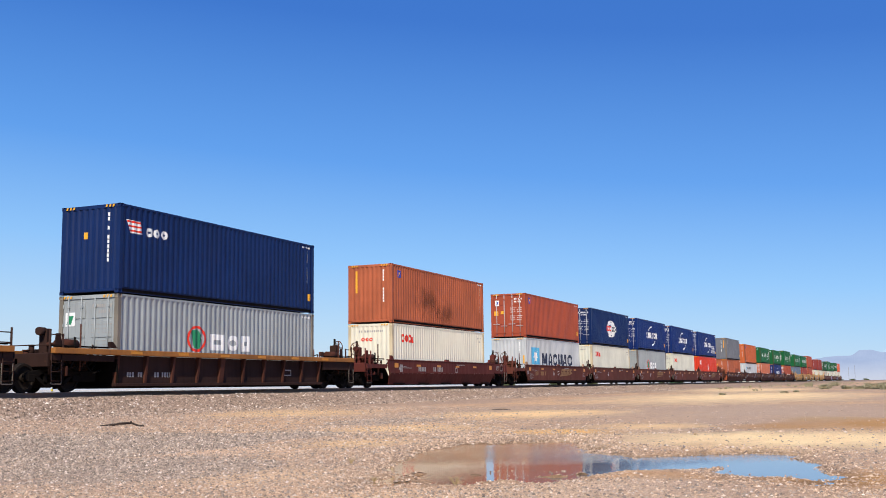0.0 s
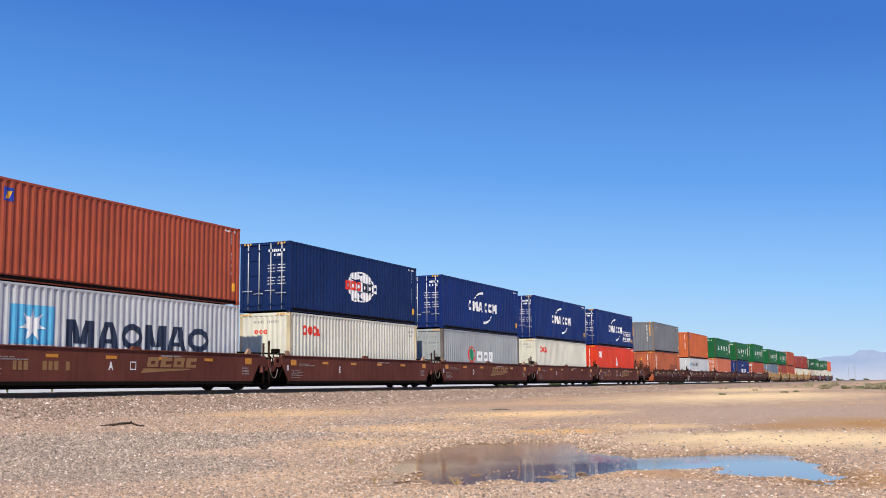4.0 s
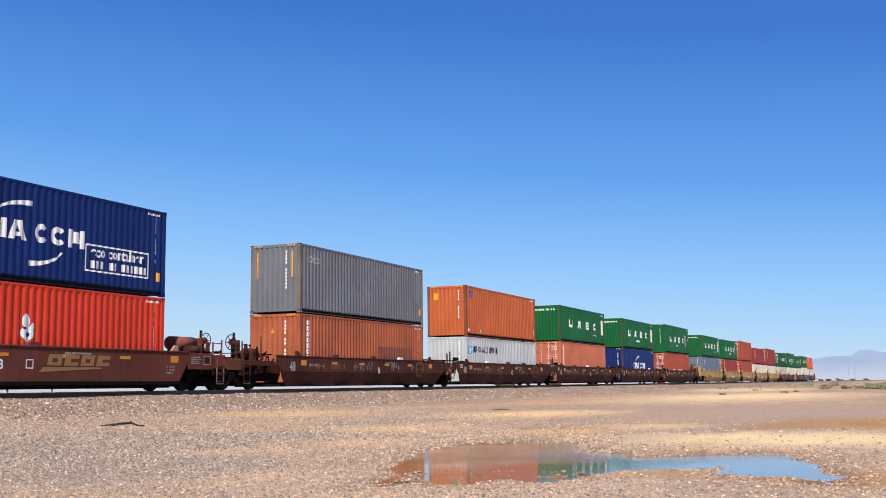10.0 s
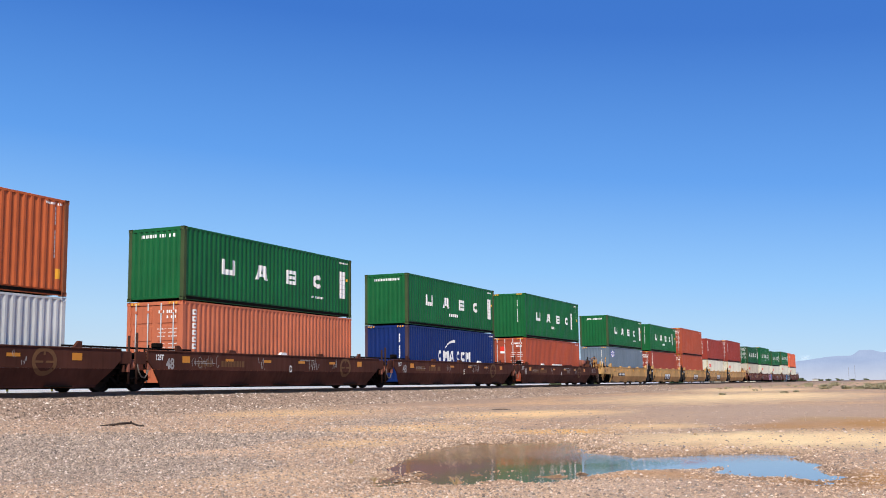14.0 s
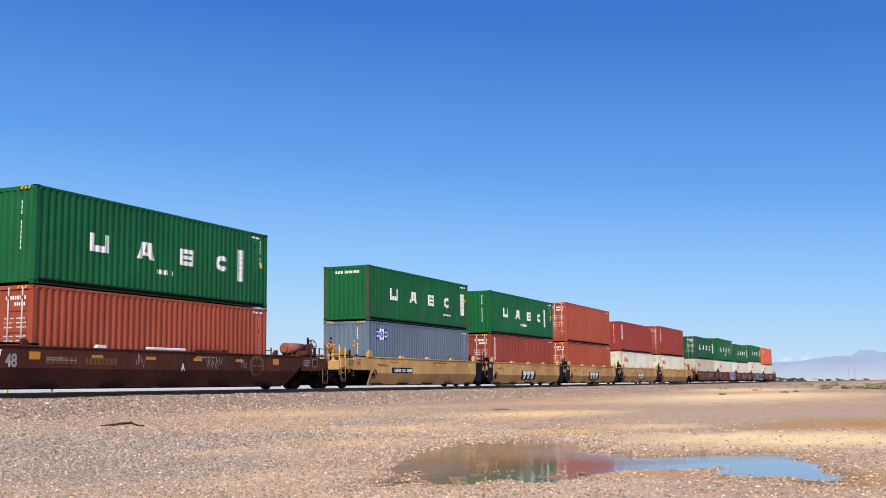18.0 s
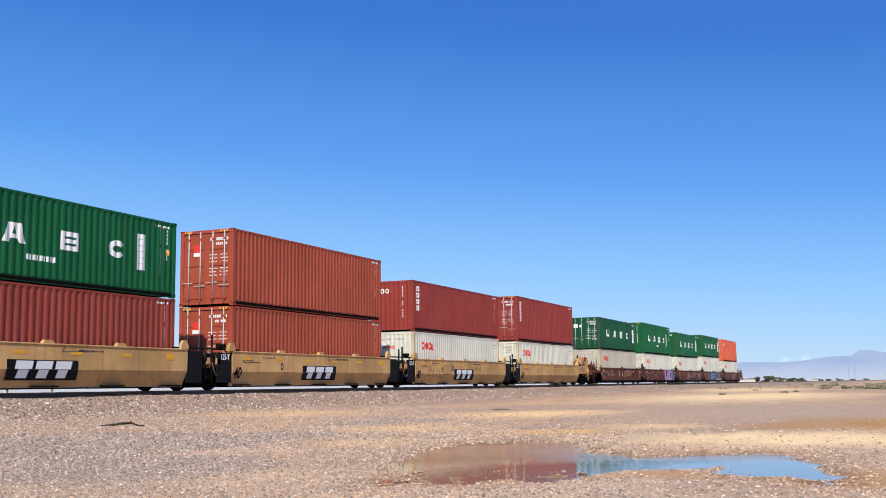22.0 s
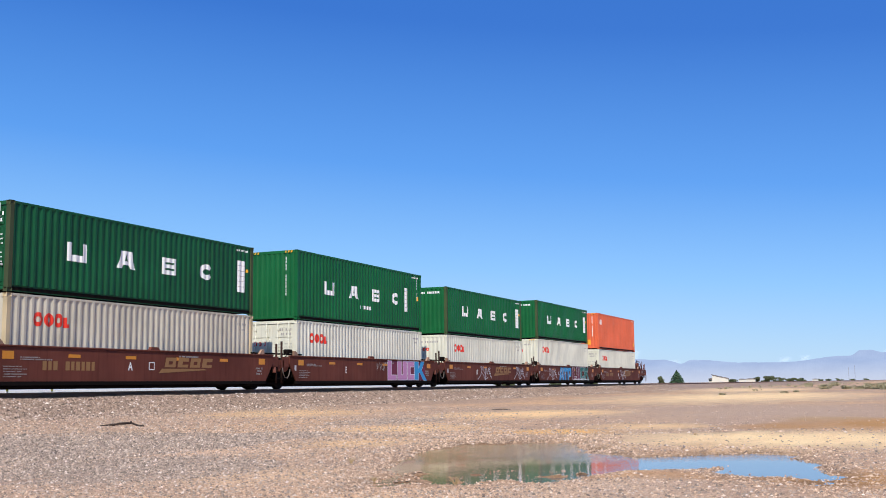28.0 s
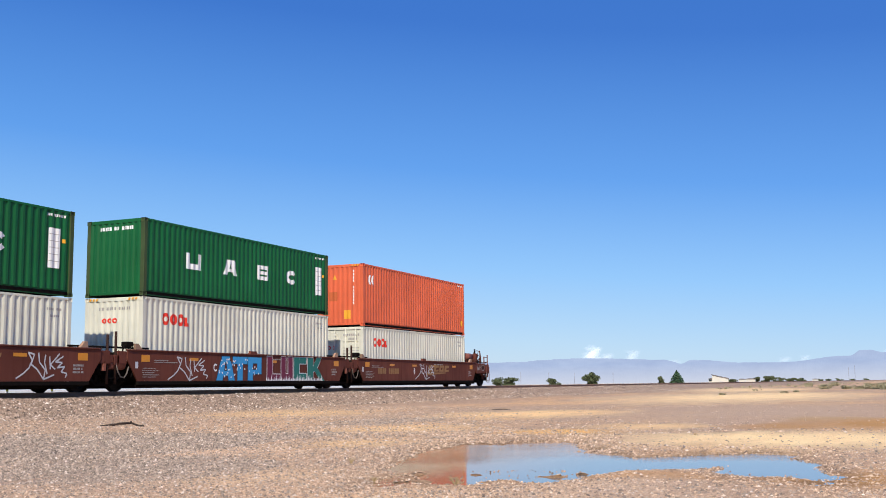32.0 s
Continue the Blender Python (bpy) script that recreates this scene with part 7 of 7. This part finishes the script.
def weed(px, py, size, seed):
    rng = random.Random(seed)
    bm = bmesh.new()
    for i in range(16):
        a, lean = rng.uniform(0, 6.28), rng.uniform(0.1, 0.9)
        top = Vector((math.cos(a) * lean * size, math.sin(a) * lean * size, size * rng.uniform(0.5, 1.0)))
        mid = top * 0.5 + Vector((0, 0, size * 0.12))
        rod(bm, (0, 0, 0), mid, 0.0028, 4, False)
        rod(bm, mid, top, 0.0018, 4, False)
    w = tagged(new("dry_weed", mesh_of("dry_weed", bm, STRAW)), "small dry straw-coloured weed by the puddle", "weed", "dry weeds")
    w.location = (px, py, max(ground_z(px, py), 0.0) - 0.005)


for k, (x, y, s) in enumerate(((8.75, 3.72, 0.10), (8.9, 4.6, 0.07), (10.3, 5.6, 0.08), (17.2, 3.2, 0.04))):
    weed(x, y, s, 600 + k)

TWIG = plain("dark_dead_wood", (0.05, 0.035, 0.028), 0.9)


def stick(points, r, label):
    bm = bmesh.new()
    for a, b in zip(points, points[1:]):
        rod(bm, (*a[:2], ground_z(*a[:2]) + a[2]), (*b[:2], ground_z(*b[:2]) + b[2]), r, 6)
    tagged(new("dead_stick", mesh_of("dead_stick", bm, TWIG)), label, "stick", "dead sticks")


stick(((17.9, 15.72, 0.005), (17.97, 15.58, 0.02), (18.0, 15.52, 0.03), (18.06, 15.38, 0.045), (18.1, 15.3, 0.05), (18.15, 15.1, 0.07), (18.17, 15.06, 0.05), (18.2, 14.98, 0.02), (18.25, 14.86, 0.015)), 0.022, "dark crooked dead stick on gravel")
stick(((18.02, 15.5, 0.0), (18.07, 15.38, 0.06), (18.12, 15.12, 0.08), (18.1, 15.08, 0.1)), 0.02, "short dark dead stick on gravel")
stick(((33.5, 12.9, 0.0), (33.2, 12.4, 0.03), (33.1, 12.1, 0.0)), 0.018, "dark dead stick on tan soil")


# ---- small clouds over the mountains ----
def cloud_material(thick):
    m, t, b = material(f"white_cloud_{int(thick * 100)}", 1.0, 0.0, 0.0)
    b.inputs["Base Color"].default_value = (0.9, 0.9, 0.92, 1)
    # the card glows, giving the cloud its sunlit white
    b.inputs["Emission Color"].default_value = (0.95, 0.96, 1.0, 1)
    b.inputs["Emission Strength"].default_value = 0.45
    vec = coords(t, (1, 1, 1), "Generated")
    ln = t.nodes.new("ShaderNodeVectorMath")
    ln.operation = "DISTANCE"
    ln.inputs[1].default_value = (0.5, 0.5, 0.35)
    t.links.new(vec, ln.inputs[0])
    ns = noise_of(t, coords(t, (0.03, 0.03, 0.045)), 1.0, 6, 0.62)
    sub = t.nodes.new("ShaderNodeMath")
    sub.operation = "MULTIPLY_ADD"
    sub.inputs[1].default_value = -1.35
    t.links.new(ln.outputs["Value"], sub.inputs[0])
    t.links.new(ns, sub.inputs[2])
    t.links.new(ramp(t, sub.outputs[0], [(0.0, grey(0)), (0.55, grey(thick))]), b.inputs["Alpha"])
    return m


CLOUDS = {thick: cloud_material(thick) for thick in (0.6, 0.25, 0.15)}
for x, y, w, h, thick in ((1047, 621, 62, 46, 0.6), (1036, 628, 50, 26, 0.25), (1070, 630, 60, 20, 0.25), (1116, 626, 56, 36, 0.25), (1186, 640, 70, 14, 0.15), (1383, 635, 60, 18, 0.15), (1419, 632, 44, 18, 0.15), (1565, 620, 40, 16, 0.15), (960, 640, 120, 12, 0.15)):
    d = 4460
    px, py = at_pixel_bearing(x, d)
    side = Vector((math.cos(YAW), -math.sin(YAW), 0))
    zc = EYE.z + (681.5 - 0.0122 * (x - 800) - y) / 1884.26 * d
    bm = bmesh.new()
    ww, hh = w / 1884.26 * d / 2, h / 1884.26 * d / 2
    bm.faces.new([bm.verts.new(side * a * ww + Vector((0, 0, b * hh))) for a, b in ((-1, -1), (1, -1), (1, 1), (-1, 1))])
    for v in bm.verts[:2]:
        v.co += Vector((math.sin(YAW), math.cos(YAW), 0)) * 4
    cl = tagged(new("cloud", mesh_of("cloud", bm, CLOUDS[thick])), "small white cumulus cloud over the mountains" if thick > 0.5 else "small faint white cloud over the mountains", "cloud", "clouds", "structure")
    cl.location = (px, py, zc)

# ---- what moves ----
def motions():
    times = [float(t) for t in range(33)]
    for thing, u, z in MOVERS:
        walk(thing, [(t, pose(u - run(t), TRACK_Y, RAIL_Z + z)) for t in times])
    ticks_ = [k / 15 for k in range(481)]
    first = {}
    for w in SPINNERS:
        x = round(w.location.x, 3)
        if x not in first:
            walk(w, [(t, pose(x, 0, WHEEL_R, 0, -math.degrees(run(t) / WHEEL_R), 0)) for t in ticks_])
            first[x] = w
        else:
            src = first[x].animation_data
            w.rotation_mode = "QUATERNION"
            keys = w.animation_data_create()
            keys.action = src.action
            keys.action_slot = src.action_slot


motions()
